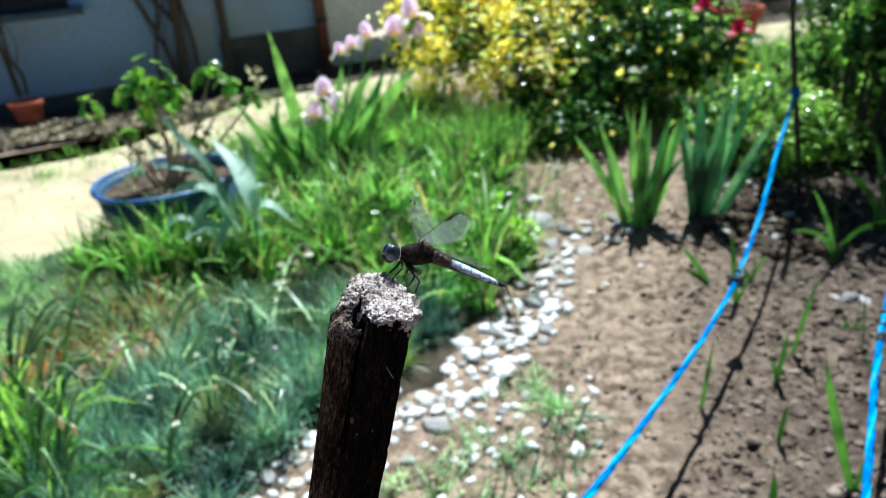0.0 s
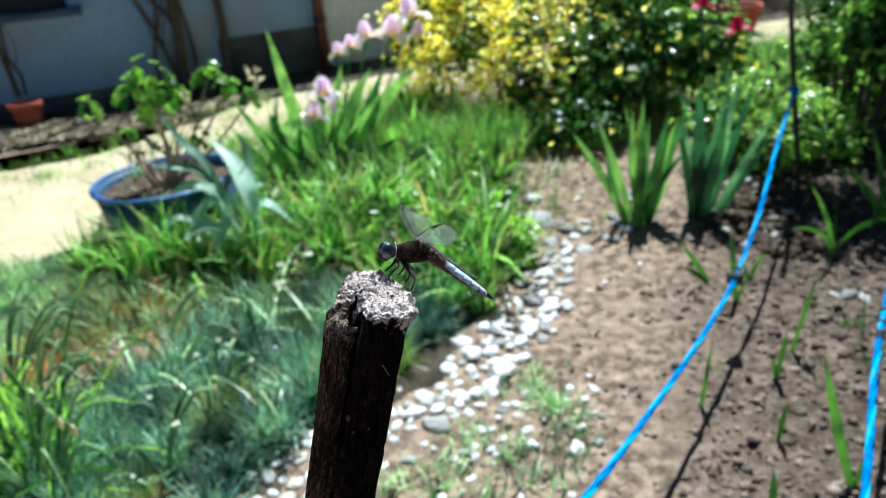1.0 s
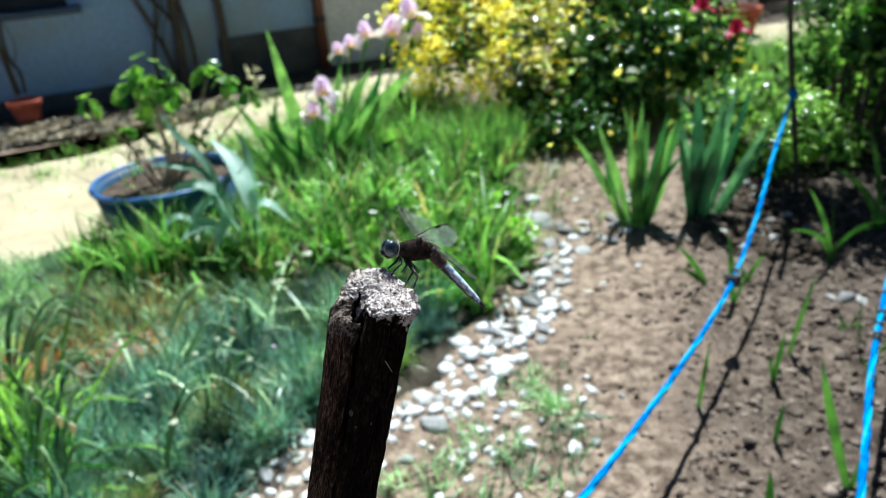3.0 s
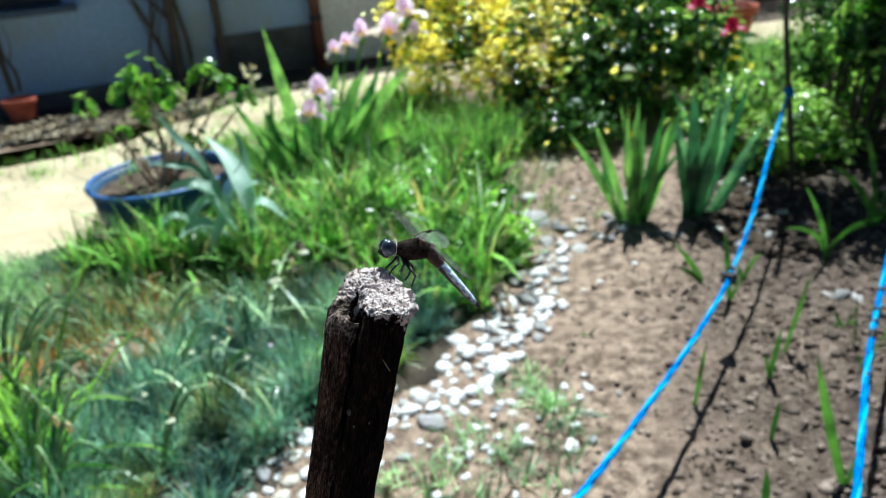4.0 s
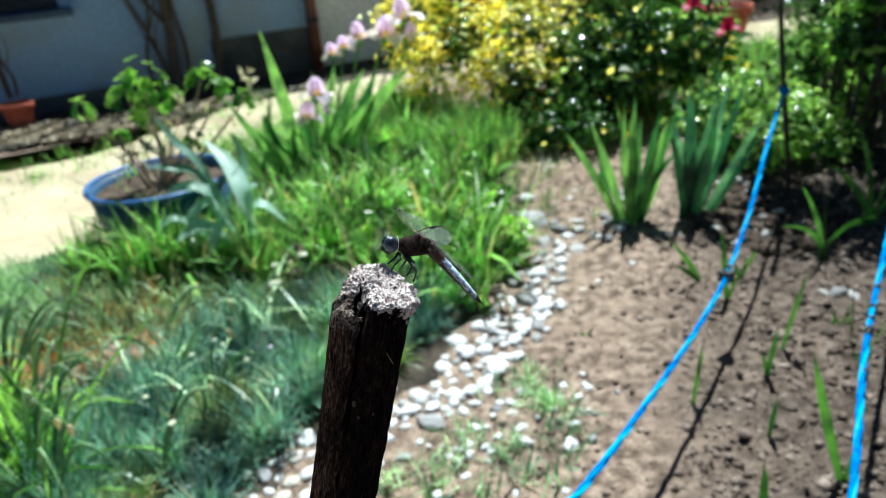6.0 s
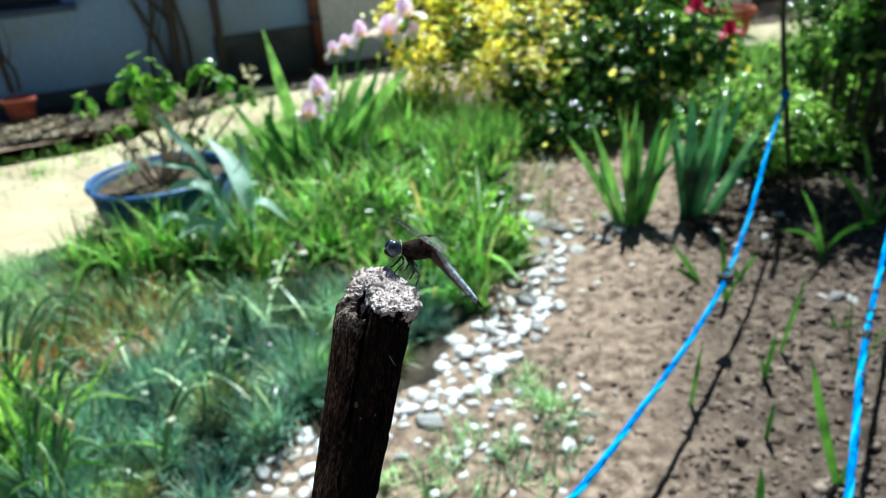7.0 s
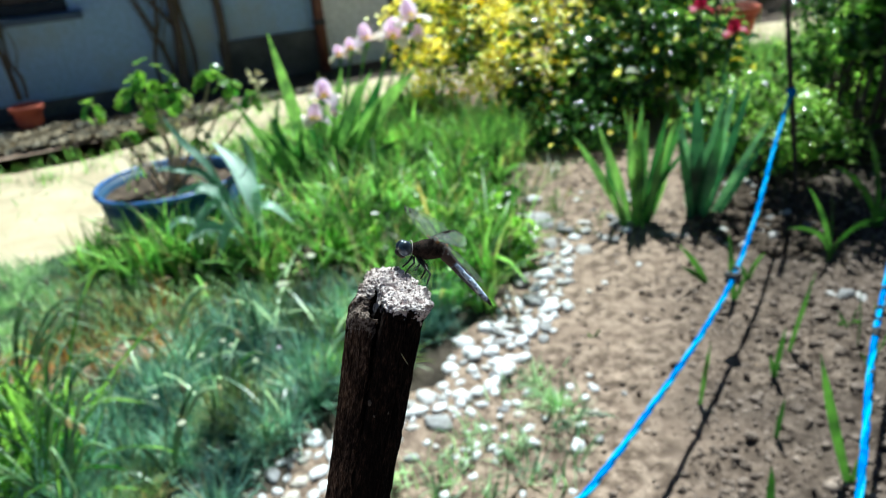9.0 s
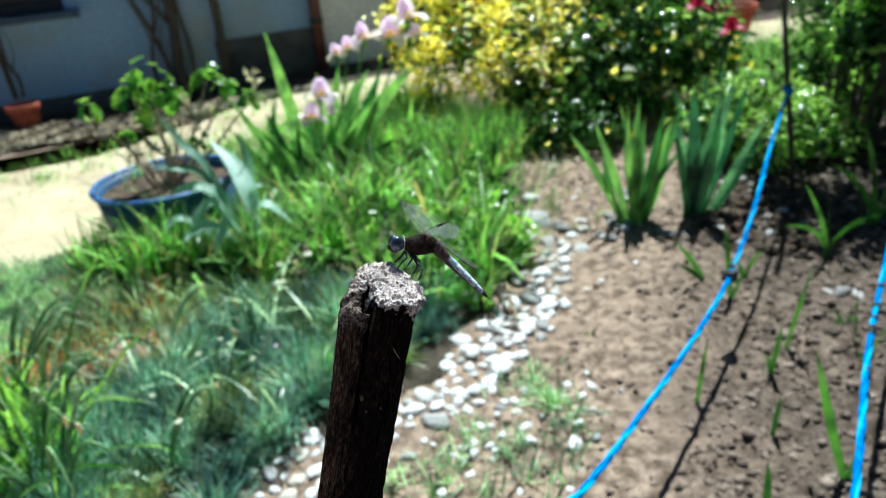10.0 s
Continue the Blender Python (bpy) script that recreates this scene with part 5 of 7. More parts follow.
def irises():
    rng = np.random.default_rng(8)
    # flowering clump in the grass
    specs = sword_leaves(((-0.02, 4, 0.68, 0.060, -1, 8), (0.02, 36, 0.68, 0.075, 1, 14), (0.0, 27, 0.60, 0.052, 1, 10), (0.06, 33, 0.56, 0.055, 1, -8), (0.03, 12, 0.52, 0.045, 1, 6), (0.05, 20, 0.44, 0.05, 1, 10),
                          (-0.08, 30, 0.30, 0.042, -1, -6), (-0.16, 24, 0.26, 0.038, -1, 10), (-0.10, 12, 0.34, 0.040, -1, -4), (0.0, 8, 0.30, 0.04, -1, 16), (0.08, 48, 0.34, 0.05, 1, 20), (0.10, 58, 0.26, 0.045, 1, 20)), rng) + fan(rng, 24, 0.46, 0.042, 26, 0.07)
    a = iris_clump(-0.50, 2.88, specs, M_IRIS, "tall iris clump with lilac flowers in the grass", 1)
    for k, (x, y, z, s) in enumerate([(0.085, -0.08, 0.41, 0.11), (0.035, -0.08, 0.325, 0.10), (0.12, -0.08, 0.345, 0.045), (0.14, 0.22, 0.515, 0.075), (0.19, 0.22, 0.54, 0.075), (0.26, 0.22, 0.57, 0.105), (0.365, 0.22, 0.57, 0.13), (0.455, 0.22, 0.635, 0.13), (0.48, 0.22, 0.565, 0.08)]):
        iris_flower(a, x, y, z, s * 1.2, M_PETAL, 40 + k)
        stem(a, [(x * 0.3, y * 0.3, 0), (x * 0.7, y * 0.8, z * 0.55), (x, y, z)], 0.005, M_IRIS)
    # broad lying leaves by the tub
    strap_plant(rng)
    # two clumps at the head of the bed
    specs = sword_leaves(((-0.05, 20, 0.27, 0.024, -1, -10), (-0.05, 22, 0.40, 0.028, -1, 14), (-0.03, 16, 0.40, 0.030, -1, 6), (-0.02, 9, 0.42, 0.034, -1, -8), (0.0, 5, 0.36, 0.042, -1, 4), (0.01, 8, 0.40, 0.032, 1, 5), (0.02, 13, 0.44, 0.030, 1, 8),
                          (0.02, 20, 0.24, 0.030, 1, -6), (-0.02, 1, 0.44, 0.030, 1, 2), (0.0, 3, 0.38, 0.028, -1, 3), (-0.06, 10, 0.16, 0.026, -1, 30)), rng) + fan(rng, 5, 0.44, 0.028, 11, 0.02)
    iris_clump(0.685, 2.20, specs, M_IRIS, "leafy iris fan without flowers in dry soil", 3)
    specs = sword_leaves(((-0.01, 7, 0.36, 0.040, -1, 4), (0.0, 2, 0.46, 0.046, -1, 2), (0.01, 8, 0.50, 0.034, 1, 4), (0.02, 10, 0.40, 0.030, 1, -8), (0.06, 32, 0.32, 0.024, 1, -6), (0.0, 12, 0.30, 0.034, 1, 12),
                          (-0.02, 4, 0.30, 0.034, 1, 4), (0.05, 24, 0.40, 0.026, 1, 4), (0.03, 16, 0.50, 0.03, 1, -3)), rng) + fan(rng, 5, 0.48, 0.03, 12, 0.02)
    iris_clump(0.875, 2.20, specs, M_IRISG, "dark green iris fan beside the blue twine", 4)
    # red iris behind
    r = iris_clump(1.15, 2.80, fan(rng, 8, 0.40, 0.03, 14, 0.04), M_IRISG, "iris with dark red flowers on tall stems", 5)
    iris_flower(r, 0.065, 0.0, 0.515, 0.095, M_PETALR, 70)
    iris_flower(r, -0.08, 0.0, 0.615, 0.09, M_PETALR, 71)
    stem(r, [(0, 0, 0), (0.01, 0, 0.25), (0.065, 0, 0.52)], 0.007, M_IRISG)
    stem(r, [(0, 0, 0), (-0.05, 0, 0.3), (-0.08, 0, 0.62)], 0.006, M_IRISG)


irises()


# ---- shoots in the bed ----
def shoot(x, y, blades_spec, label="young upright green shoot in the soil"):
    root = thing("shoot", label, "shoot", "young shoots in the bed", m=pose(x, y, height(x, y) - 0.01))
    for az, lean, length, width, curl in blades_spec:
        v, fc = iris_leaf(length, width, radians(az), radians(lean), radians(curl))
        put("leaf", mesh_of("leaf", v, fc, M_SHOOT), root)


shoot(0.52, 1.21, [(10, 4, 0.17, 0.012, 2)])
shoot(0.715, 1.28, [(0, 3, 0.14, 0.014, 4), (170, 8, 0.07, 0.010, 10)])
shoot(0.79, 1.37, [(10, 10, 0.22, 0.014, 3)])
shoot(0.63, 1.09, [(0, 2, 0.11, 0.012, 4)])
shoot(0.705, 0.955, [(178, 19, 0.32, 0.018, -4), (0, 8, 0.12, 0.014, 5)])
shoot(0.53, 0.90, [(175, 2, 0.13, 0.015, 4)])
shoot(0.77, 1.63, [(165, 6, 0.22, 0.016, 4), (10, 12, 0.10, 0.012, 12)])
shoot(0.86, 1.75, [(10, 10, 0.10, 0.016, 40), (190, 20, 0.09, 0.016, 30), (60, 15, 0.14, 0.010, 20)])
shoot(0.745, 1.75, [(180, 25, 0.17, 0.016, 20), (200, 40, 0.13, 0.016, 20)])
shoot(1.12, 1.80, [(180, 3, 0.21, 0.014, 100), (0, 6, 0.24, 0.014, 105), (10, 3, 0.19, 0.013, 110), (170, 6, 0.26, 0.014, 30), (80, 5, 0.22, 0.013, 25)], "clump of arching green leaves in shaded soil")
shoot(1.38, 2.0, [(180, 14, 0.30, 0.02, 50), (0, 20, 0.30, 0.018, 60), (170, 4, 0.36, 0.018, 20), (20, 10, 0.3, 0.018, 30)], "clump of arching green leaves in shaded soil")
shoot(0.98, 1.45, [(30, 20, 0.08, 0.008, 30), (200, 25, 0.07, 0.008, 30)])
shoot(0.36, 1.52, [(0, 20, 0.04, 0.006, 30), (180, 20, 0.03, 0.006, 30)])
shoot(0.985, 1.47, [(100, 30, 0.05, 0.012, 40), (200, 40, 0.04, 0.012, 30), (330, 35, 0.045, 0.012, 30)], "small pale seedling in the soil")
shoot(0.92, 1.25, [(80, 6, 0.16, 0.007, 10), (190, 18, 0.10, 0.006, 20)], "thin grassy weed in the soil")
shoot(0.98, 1.33, [(120, 8, 0.14, 0.006, 10), (10, 14, 0.12, 0.006, 14)], "thin grassy weed in the soil")
shoot(0.95, 1.36, [(100, 4, 0.16, 0.006, 10)])


# ---- shrubs ----
def shrub(x, y, blobs, mats, counts, size, label, seed, category="shrub", stems=9, up=0.5, bunch=(1, 0.0)):
    """Stems, then leaves on twigs gathered into uneven clumps. blobs: centre and radius of each clump, metres."""
    rng = np.random.default_rng(seed)
    root = thing("shrub", label, category, m=pose(x, y, 0))
    for k in range(stems):
        b = blobs[rng.integers(len(blobs))]
        f = rng.normal(0, 0.08, 2)
        v, fc = tube(spline([(f[0], f[1], -0.02), (f[0] + b[0] * 0.4, f[1] + b[1] * 0.4, b[2] * 0.5), (b[0], b[1], b[2])], 5), list(np.linspace(0.014, 0.004, 11)), 6)
        put("stem", mesh_of("stem", v, fc, M_BARK), root)
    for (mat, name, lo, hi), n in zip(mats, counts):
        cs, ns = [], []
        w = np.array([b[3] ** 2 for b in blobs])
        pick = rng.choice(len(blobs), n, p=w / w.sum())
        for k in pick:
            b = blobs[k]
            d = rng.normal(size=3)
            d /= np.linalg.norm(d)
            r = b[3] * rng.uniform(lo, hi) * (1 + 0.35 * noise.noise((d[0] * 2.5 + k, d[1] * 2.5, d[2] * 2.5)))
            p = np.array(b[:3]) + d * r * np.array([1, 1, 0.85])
            if bunch[0] > 1 and mat is M_YELLOW:
                if rng.random() > 1.0 / bunch[0]:
                    continue
                many = bunch[0]
            else:
                many = 1
            for _ in range(many):
                q = p + rng.normal(0, bunch[1], 3) if many > 1 else p
                if q[2] > 0.03:
                    cs.append(q)
                    ns.append(d + rng.normal(0, 0.55, 3) + np.array([0, 0, up]))
        cs, ns = np.array(cs), np.array(ns)
        L = rng.uniform(size[0], size[1], len(cs))
        v, fc = leaves(rng, cs, ns, L, L * rng.uniform(0.42, 0.62, len(cs)))
        tagged(put(name, fast_mesh(name, v, fc, mat), root), kind="stuff")
    return root


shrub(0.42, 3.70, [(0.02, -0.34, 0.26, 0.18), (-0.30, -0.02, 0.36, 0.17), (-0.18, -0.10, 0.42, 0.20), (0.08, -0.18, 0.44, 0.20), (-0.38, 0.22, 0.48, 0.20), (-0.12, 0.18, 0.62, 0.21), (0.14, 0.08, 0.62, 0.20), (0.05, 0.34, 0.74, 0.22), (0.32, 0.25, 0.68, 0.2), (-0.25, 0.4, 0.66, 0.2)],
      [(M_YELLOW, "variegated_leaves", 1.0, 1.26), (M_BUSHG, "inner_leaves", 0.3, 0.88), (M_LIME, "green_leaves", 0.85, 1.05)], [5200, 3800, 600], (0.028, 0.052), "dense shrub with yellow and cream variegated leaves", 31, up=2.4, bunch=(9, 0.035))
# leaf colour itself is dark here, in place of shade below the shrub
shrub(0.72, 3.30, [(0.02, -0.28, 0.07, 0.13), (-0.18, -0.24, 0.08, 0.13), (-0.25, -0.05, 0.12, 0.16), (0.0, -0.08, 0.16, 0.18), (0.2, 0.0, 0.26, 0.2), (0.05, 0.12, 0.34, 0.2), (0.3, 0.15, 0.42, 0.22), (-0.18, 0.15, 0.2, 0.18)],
      [(M_BUSHG, "dark_leaves", 0.3, 1.1), (M_YELLOW, "variegated_leaves", 0.98, 1.18)], [3600, 150], (0.03, 0.055), "low part of the shrub, its shade put into dark leaves", 37)
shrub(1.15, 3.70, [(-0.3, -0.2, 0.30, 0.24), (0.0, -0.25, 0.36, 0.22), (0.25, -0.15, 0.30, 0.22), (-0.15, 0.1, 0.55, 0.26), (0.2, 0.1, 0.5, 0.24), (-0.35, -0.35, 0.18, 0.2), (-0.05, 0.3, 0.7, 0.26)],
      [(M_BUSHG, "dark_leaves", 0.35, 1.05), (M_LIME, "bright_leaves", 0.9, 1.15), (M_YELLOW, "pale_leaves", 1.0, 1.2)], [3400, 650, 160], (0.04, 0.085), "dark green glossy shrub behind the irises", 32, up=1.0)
shrub(1.28, 2.66, [(0.0, -0.1, 0.10, 0.13), (0.18, 0.0, 0.14, 0.14), (-0.14, 0.05, 0.18, 0.14), (0.3, -0.05, 0.08, 0.12), (0.05, 0.2, 0.2, 0.16)],
      [(M_LIME, "leaves", 0.5, 1.2), (M_BUSHG, "lower_leaves", 0.2, 0.9)], [1100, 500], (0.03, 0.055), "low leafy plant with shiny lime leaves", 33, "plant", 6, 1.2)
shrub(1.75, 2.78, [(0.25, 0.0, 0.46, 0.20), (0.02, 0.05, 0.42, 0.16), (0.3, 0.05, 0.75, 0.26), (0.10, 0.02, 0.62, 0.16)],
      [(M_BUSHG, "leaves", 0.2, 1.05), (M_LIME, "bright_leaves", 0.9, 1.18)], [2000, 300], (0.035, 0.065), "leafy green shrub at the shaded end of the bed", 34)
# shrub added, mostly out of view, to cast shade on the bed
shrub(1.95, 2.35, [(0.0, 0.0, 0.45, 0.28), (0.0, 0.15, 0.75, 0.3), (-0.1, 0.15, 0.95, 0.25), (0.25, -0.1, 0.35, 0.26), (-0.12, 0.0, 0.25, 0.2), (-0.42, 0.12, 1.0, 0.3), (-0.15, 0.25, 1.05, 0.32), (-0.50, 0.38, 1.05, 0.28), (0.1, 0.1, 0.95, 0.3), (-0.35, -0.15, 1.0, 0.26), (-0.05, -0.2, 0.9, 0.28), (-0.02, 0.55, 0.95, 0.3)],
      [(M_BUSHG, "leaves", 0.2, 1.05), (M_LIME, "bright_leaves", 0.9, 1.1)], [9000, 420], (0.035, 0.07), "tall shrub added mostly out of view to shade the bed", 35)
shrub(1.86, 3.0, [(0.0, 0.0, 0.50, 0.10), (0.10, 0.02, 0.42, 0.09), (0.03, 0.0, 0.58, 0.08), (-0.08, 0.0, 0.36, 0.07)],
      [(M_LIME, "leaves", 0.4, 1.1)], [150], (0.04, 0.075), "bright lime-green leafy shoot above the shaded bed", 40, "plant", 4, 0.9)
shrub(1.95, 2.98, [(-0.30, 0.0, 0.12, 0.12), (-0.10, -0.04, 0.16, 0.13), (0.10, 0.0, 0.20, 0.14), (0.28, 0.0, 0.16, 0.13)],
      [(M_LIME, "leaves", 0.5, 1.15), (M_BUSHG, "lower_leaves", 0.2, 0.8)], [520, 260], (0.035, 0.065), "low lime-green leafy plant behind the shaded bed", 41, "plant", 6, 1.2)
shrub(2.12, 3.45, [(-0.2, 0.0, 0.16, 0.2), (0.05, 0.0, 0.3, 0.24), (-0.1, 0.1, 0.42, 0.2), (0.25, 0.1, 0.25, 0.24), (0.1, 0.15, 0.55, 0.18)],
      [(M_BUSHG, "leaves", 0.3, 1.1), (M_LIME, "bright_leaves", 0.95, 1.15)], [1700, 240], (0.03, 0.06), "loose leafy weeds behind the iron stake", 39)
shrub(2.55, 3.75, [(0.0, 0.0, 0.5, 0.3), (-0.2, 0.0, 0.8, 0.28), (0.2, 0.1, 0.9, 0.32), (0.35, 0.0, 0.5, 0.3), (-0.1, -0.1, 0.25, 0.25), (0.0, 0.1, 1.15, 0.3)],
      [(M_BUSHG, "leaves", 0.3, 1.05), (M_LIME, "bright_leaves", 0.95, 1.15)], [4200, 250], (0.04, 0.075), "dark leafy shrub in front of the hedge", 38)
shrub(3.4, 7.2, [(-1.5, 0, 0.6, 0.7), (-0.6, 0.1, 0.8, 0.8), (0.4, 0, 0.7, 0.8), (1.4, 0.2, 0.9, 0.9), (2.6, 0, 0.7, 0.8), (-2.3, 0.3, 0.8, 0.7)],
      [(M_BUSHG, "leaves", 0.5, 1.05)], [6500], (0.06, 0.12), "dark hedge far behind the garden", 36, "hedge")


# ---- tub with an old geranium ----
def lathe(profile, sides=48):
    v, fc = [], []
    for r, z in profile:
        for k in range(sides):
            a = 2 * math.pi * k / sides
            v.append((r * math.cos(a), r * math.sin(a), z))
    for i in range(len(profile) - 1):
        for k in range(sides):
            k2 = (k + 1) % sides
            fc.append((i * sides + k, i * sides + k2, (i + 1) * sides + k2, (i + 1) * sides + k))
    return v, fc


def tub():
    root = thing("tub", "large round blue plastic tub filled with soil", "tub", m=pose(-0.955, 2.43, 0))
    v, fc = lathe([(0.0, 0.0), (0.205, 0.0), (0.213, 0.01), (0.243, 0.24), (0.234, 0.24), (0.222, 0.205)])
    put("body", mesh_of("body", v, fc, M_TUBSIDE), root)
    w = np.linspace(0, 2 * math.pi, 49)
    v, fc = tube([(0.246 * math.cos(a), 0.246 * math.sin(a), 0.243) for a in w], 0.010, 10, False)
    put("rim", mesh_of("rim", v, fc, M_TUB), root, "rolled blue rim")
    v, fc = [], []
    for i in range(17):
        for k in range(48):
            r, a = 0.228 * i / 16, 2 * math.pi * k / 48
            x, y = r * math.cos(a), r * math.sin(a)
            v.append((x, y, 0.214 + 0.012 * noise.noise((x * 12, y * 12, 3)) + 0.008 * noise.noise((x * 40, y * 40, 3))))
    for i in range(16):
        for k in range(48):
            k2 = (k + 1) % 48
            fc.append((i * 48 + k, i * 48 + k2, (i + 1) * 48 + k2, (i + 1) * 48 + k))
    put("soil", mesh_of("soil", v, fc, M_POTSOIL), root, "dry brown soil")


tub()


def geranium():
    """Woody bare stems with tufts of rounded leaves at their ends."""
    rng = np.random.default_rng(77)
    root = thing("geranium", "leggy woody geranium with leaf tufts, in the tub", "plant", m=pose(-0.95, 2.42, 0.205))
    ends = [(0.03, 0.0, 0.40, 0.075), (-0.04, 0.0, 0.34, 0.07), (0.08, 0.0, 0.33, 0.06), (-0.20, 0.0, 0.31, 0.035), (0.0, 0.02, 0.27, 0.06), (0.20, 0.05, 0.37, 0.055), (0.26, 0.05, 0.32, 0.045), (0.33, 0.05, 0.28, 0.035), (-0.10, 0.0, 0.20, 0.03), (0.14, 0.0, 0.15, 0.03)]
    for x, y, z, r in ends:
        mid = (x * 0.55 + rng.normal(0, 0.02), y * 0.5, z * 0.5 - 0.02)
        v, fc = tube(spline([(rng.normal(0, 0.02), rng.normal(0, 0.02), -0.01), mid, (x, y, z - r * 0.3)], 6), list(np.linspace(0.008, 0.003, 13)), 7)
        st = put("branch", mesh_of("branch", v, fc, M_TWIG), root)
        n = int(9 * (r / 0.05) ** 1.5) + 4
        d = rng.normal(size=(n, 3))
        d /= np.linalg.norm(d, axis=1)[:, None]
        c = np.array([x, y, z]) + d * r * rng.uniform(0.4, 1.0, (n, 1))
        lists = []
        for k in range(n):
            nn = Vector(d[k] + np.array([0, -0.2, 0.8])).normalized()
            q = nn.to_track_quat("Z", "Y").to_matrix()
            rad = rng.uniform(0.014, 0.027)
            vv = [Vector(c[k])] + [Vector(c[k]) + q @ Vector((rad * math.cos(a) * (1 + 0.1 * math.cos(5 * a)), rad * math.sin(a) * (1 + 0.1 * math.cos(5 * a)), 0.25 * rad + 0.1 * rad * math.sin(4 * a))) for a in np.linspace(0.25, 2 * math.pi - 0.25, 13)]
            lists.append((vv, [(0, i, i + 1) for i in range(1, 13)]))
        v, fc = join(lists)
        put("leaves", mesh_of("leaves", v, fc, M_GERAN), st, "rounded green leaves")
    for x, y, z, r in ((0.345, 0.05, 0.37, 0.022), (0.10, -0.05, 0.24, 0.030), (0.05, -0.08, 0.17, 0.022), (0.155, 0.0, 0.20, 0.026), (-0.06, -0.03, 0.16, 0.022)):
        c = np.array([x, y, z]) + rng.normal(0, r * 0.6, (5, 3))
        v, fc = leaves(rng, c, rng.normal(size=(5, 3)), np.full(5, r * 1.5), np.full(5, r * 0.8), 0.5)
        put("withered_leaves", fast_mesh("withered_leaves", v, fc, M_DRIED), root, "pale withered leaves")
    for pts, w in ((((0.13, 0.0, 0.20), (0.17, -0.01, 0.235), (0.205, 0.0, 0.25), (0.235, -0.01, 0.30)), 0.034), (((0.125, 0.0, 0.285), (0.135, -0.01, 0.31), (0.12, 0.0, 0.34)), 0.030),
                   (((0.03, -0.03, 0.13), (0.0, -0.05, 0.17), (-0.02, -0.05, 0.21)), 0.028), (((0.36, 0.04, 0.31), (0.375, 0.03, 0.34), (0.40, 0.04, 0.35)), 0.028)):
        put("withered_leaf", mesh_of("withered_leaf", *strap(pts, w, (0.3, -0.6, 1.0)), M_DRIED), root, "curled bleached leaf")
    for k in range(9):
        a, h = rng.uniform(0, 6.28), rng.uniform(0.1, 0.24)
        x, y = 0.12 * math.cos(a), 0.06 * math.sin(a)
        v, fc = tube([(x * 0.2, y * 0.2, -0.01), (x * 0.7, y * 0.7, h * 0.6), (x * 1.3, y, h)], [0.004, 0.003, 0.002], 5)
        put("dry_stem", mesh_of("dry_stem", v, fc, M_TWIG), root, "bare dry stem")


geranium()


# ---- pots and wall vines ----
def pot(x, y, r, h, label, z=0.0):
    root = thing("flower_pot", label, "flower pot", "terracotta pots", m=pose(x, y, z))
    v, fc = lathe([(0, 0), (r * 0.66, 0), (r * 0.70, 0.01), (r * 0.90, h * 0.80), (r * 0.86, h * 0.80), (r * 0.80, h * 0.78)], 32)
    put("body", mesh_of("body", v, fc, M_TERRA), root)
    v, fc = lathe([(r * 0.88, h * 0.78), (r * 1.0, h * 0.78), (r * 1.02, h * 0.82), (r * 1.02, h * 0.98), (r * 0.97, h), (r * 0.88, h * 0.98), (r * 0.86, h * 0.80)], 32)
    put("rim", mesh_of("rim", v, fc, M_TERRA), root, "thick terracotta rim")
    v, fc = lathe([(0, h * 0.88), (r * 0.5, h * 0.9), (r * 0.88, h * 0.86)], 24)
    put("soil", mesh_of("soil", v, fc, M_POTSOIL), root, "dark potting soil")


pot(-2.52, 4.50, 0.10, 0.17, "red terracotta flower pot at the foot of the wall")
pot(2.40, 5.50, 0.15, 0.22, "red terracotta flower pot beyond the shrubs")


def vine(points, r, label, seed, twigs=5, tufts_=0):
    rng = np.random.default_rng(seed)
    root = thing("vine", label, "vine", "bare vines on the house wall")
    line = spline(points, 8)
    v, fc = tube(line, list(np.linspace(r, r * 0.6, len(line))), 8)
    put("stem", mesh_of("stem", v, fc, M_BARK), root)
    for k in range(twigs):
        p = line[int(rng.uniform(0.3, 0.95) * len(line))]
        q = p + Vector((rng.uniform(-0.35, 0.35), -0.03, rng.uniform(0.2, 0.6)))
        m = (p + q) / 2 + Vector((rng.normal(0, 0.04), -0.02, 0))
        v, fc = tube(spline([p, m, q], 4), list(np.linspace(r * 0.4, r * 0.15, 9)), 6)
        put("twig", mesh_of("twig", v, fc, M_BARK), root)


def at_wall(x, z, off=0.05):
    return (x, wall_y(x) - off, z)


vine([at_wall(-1.46, 0.0, 0.12), at_wall(-1.45, 0.25), at_wall(-1.44, 0.6), at_wall(-1.50, 1.1), at_wall(-1.4, 1.7), at_wall(-1.3, 2.1)], 0.034, "thick dark vine stem trained up the house wall", 51)
vine([at_wall(-1.72, 0.0, 0.14), at_wall(-1.74, 0.2), at_wall(-1.72, 0.5), at_wall(-1.74, 1.0), at_wall(-1.9, 1.6), at_wall(-1.9, 2.1)], 0.040, "gnarled bare vine at the house wall", 52, 7)
vine([at_wall(-1.78, 0.0, 0.12), at_wall(-1.80, 0.18), at_wall(-1.86, 0.45), at_wall(-1.96, 0.75), at_wall(-2.1, 1.2), at_wall(-2.2, 1.8)], 0.018, "thin bare vine leaning along the house wall", 53, 3)
vine([at_wall(-1.66, 0.0, 0.10), at_wall(-1.65, 0.3), at_wall(-1.68, 0.7), at_wall(-1.60, 1.1), at_wall(-1.62, 1.7)], 0.016, "thin twiggy vine beside the gnarled stem", 56, 9)
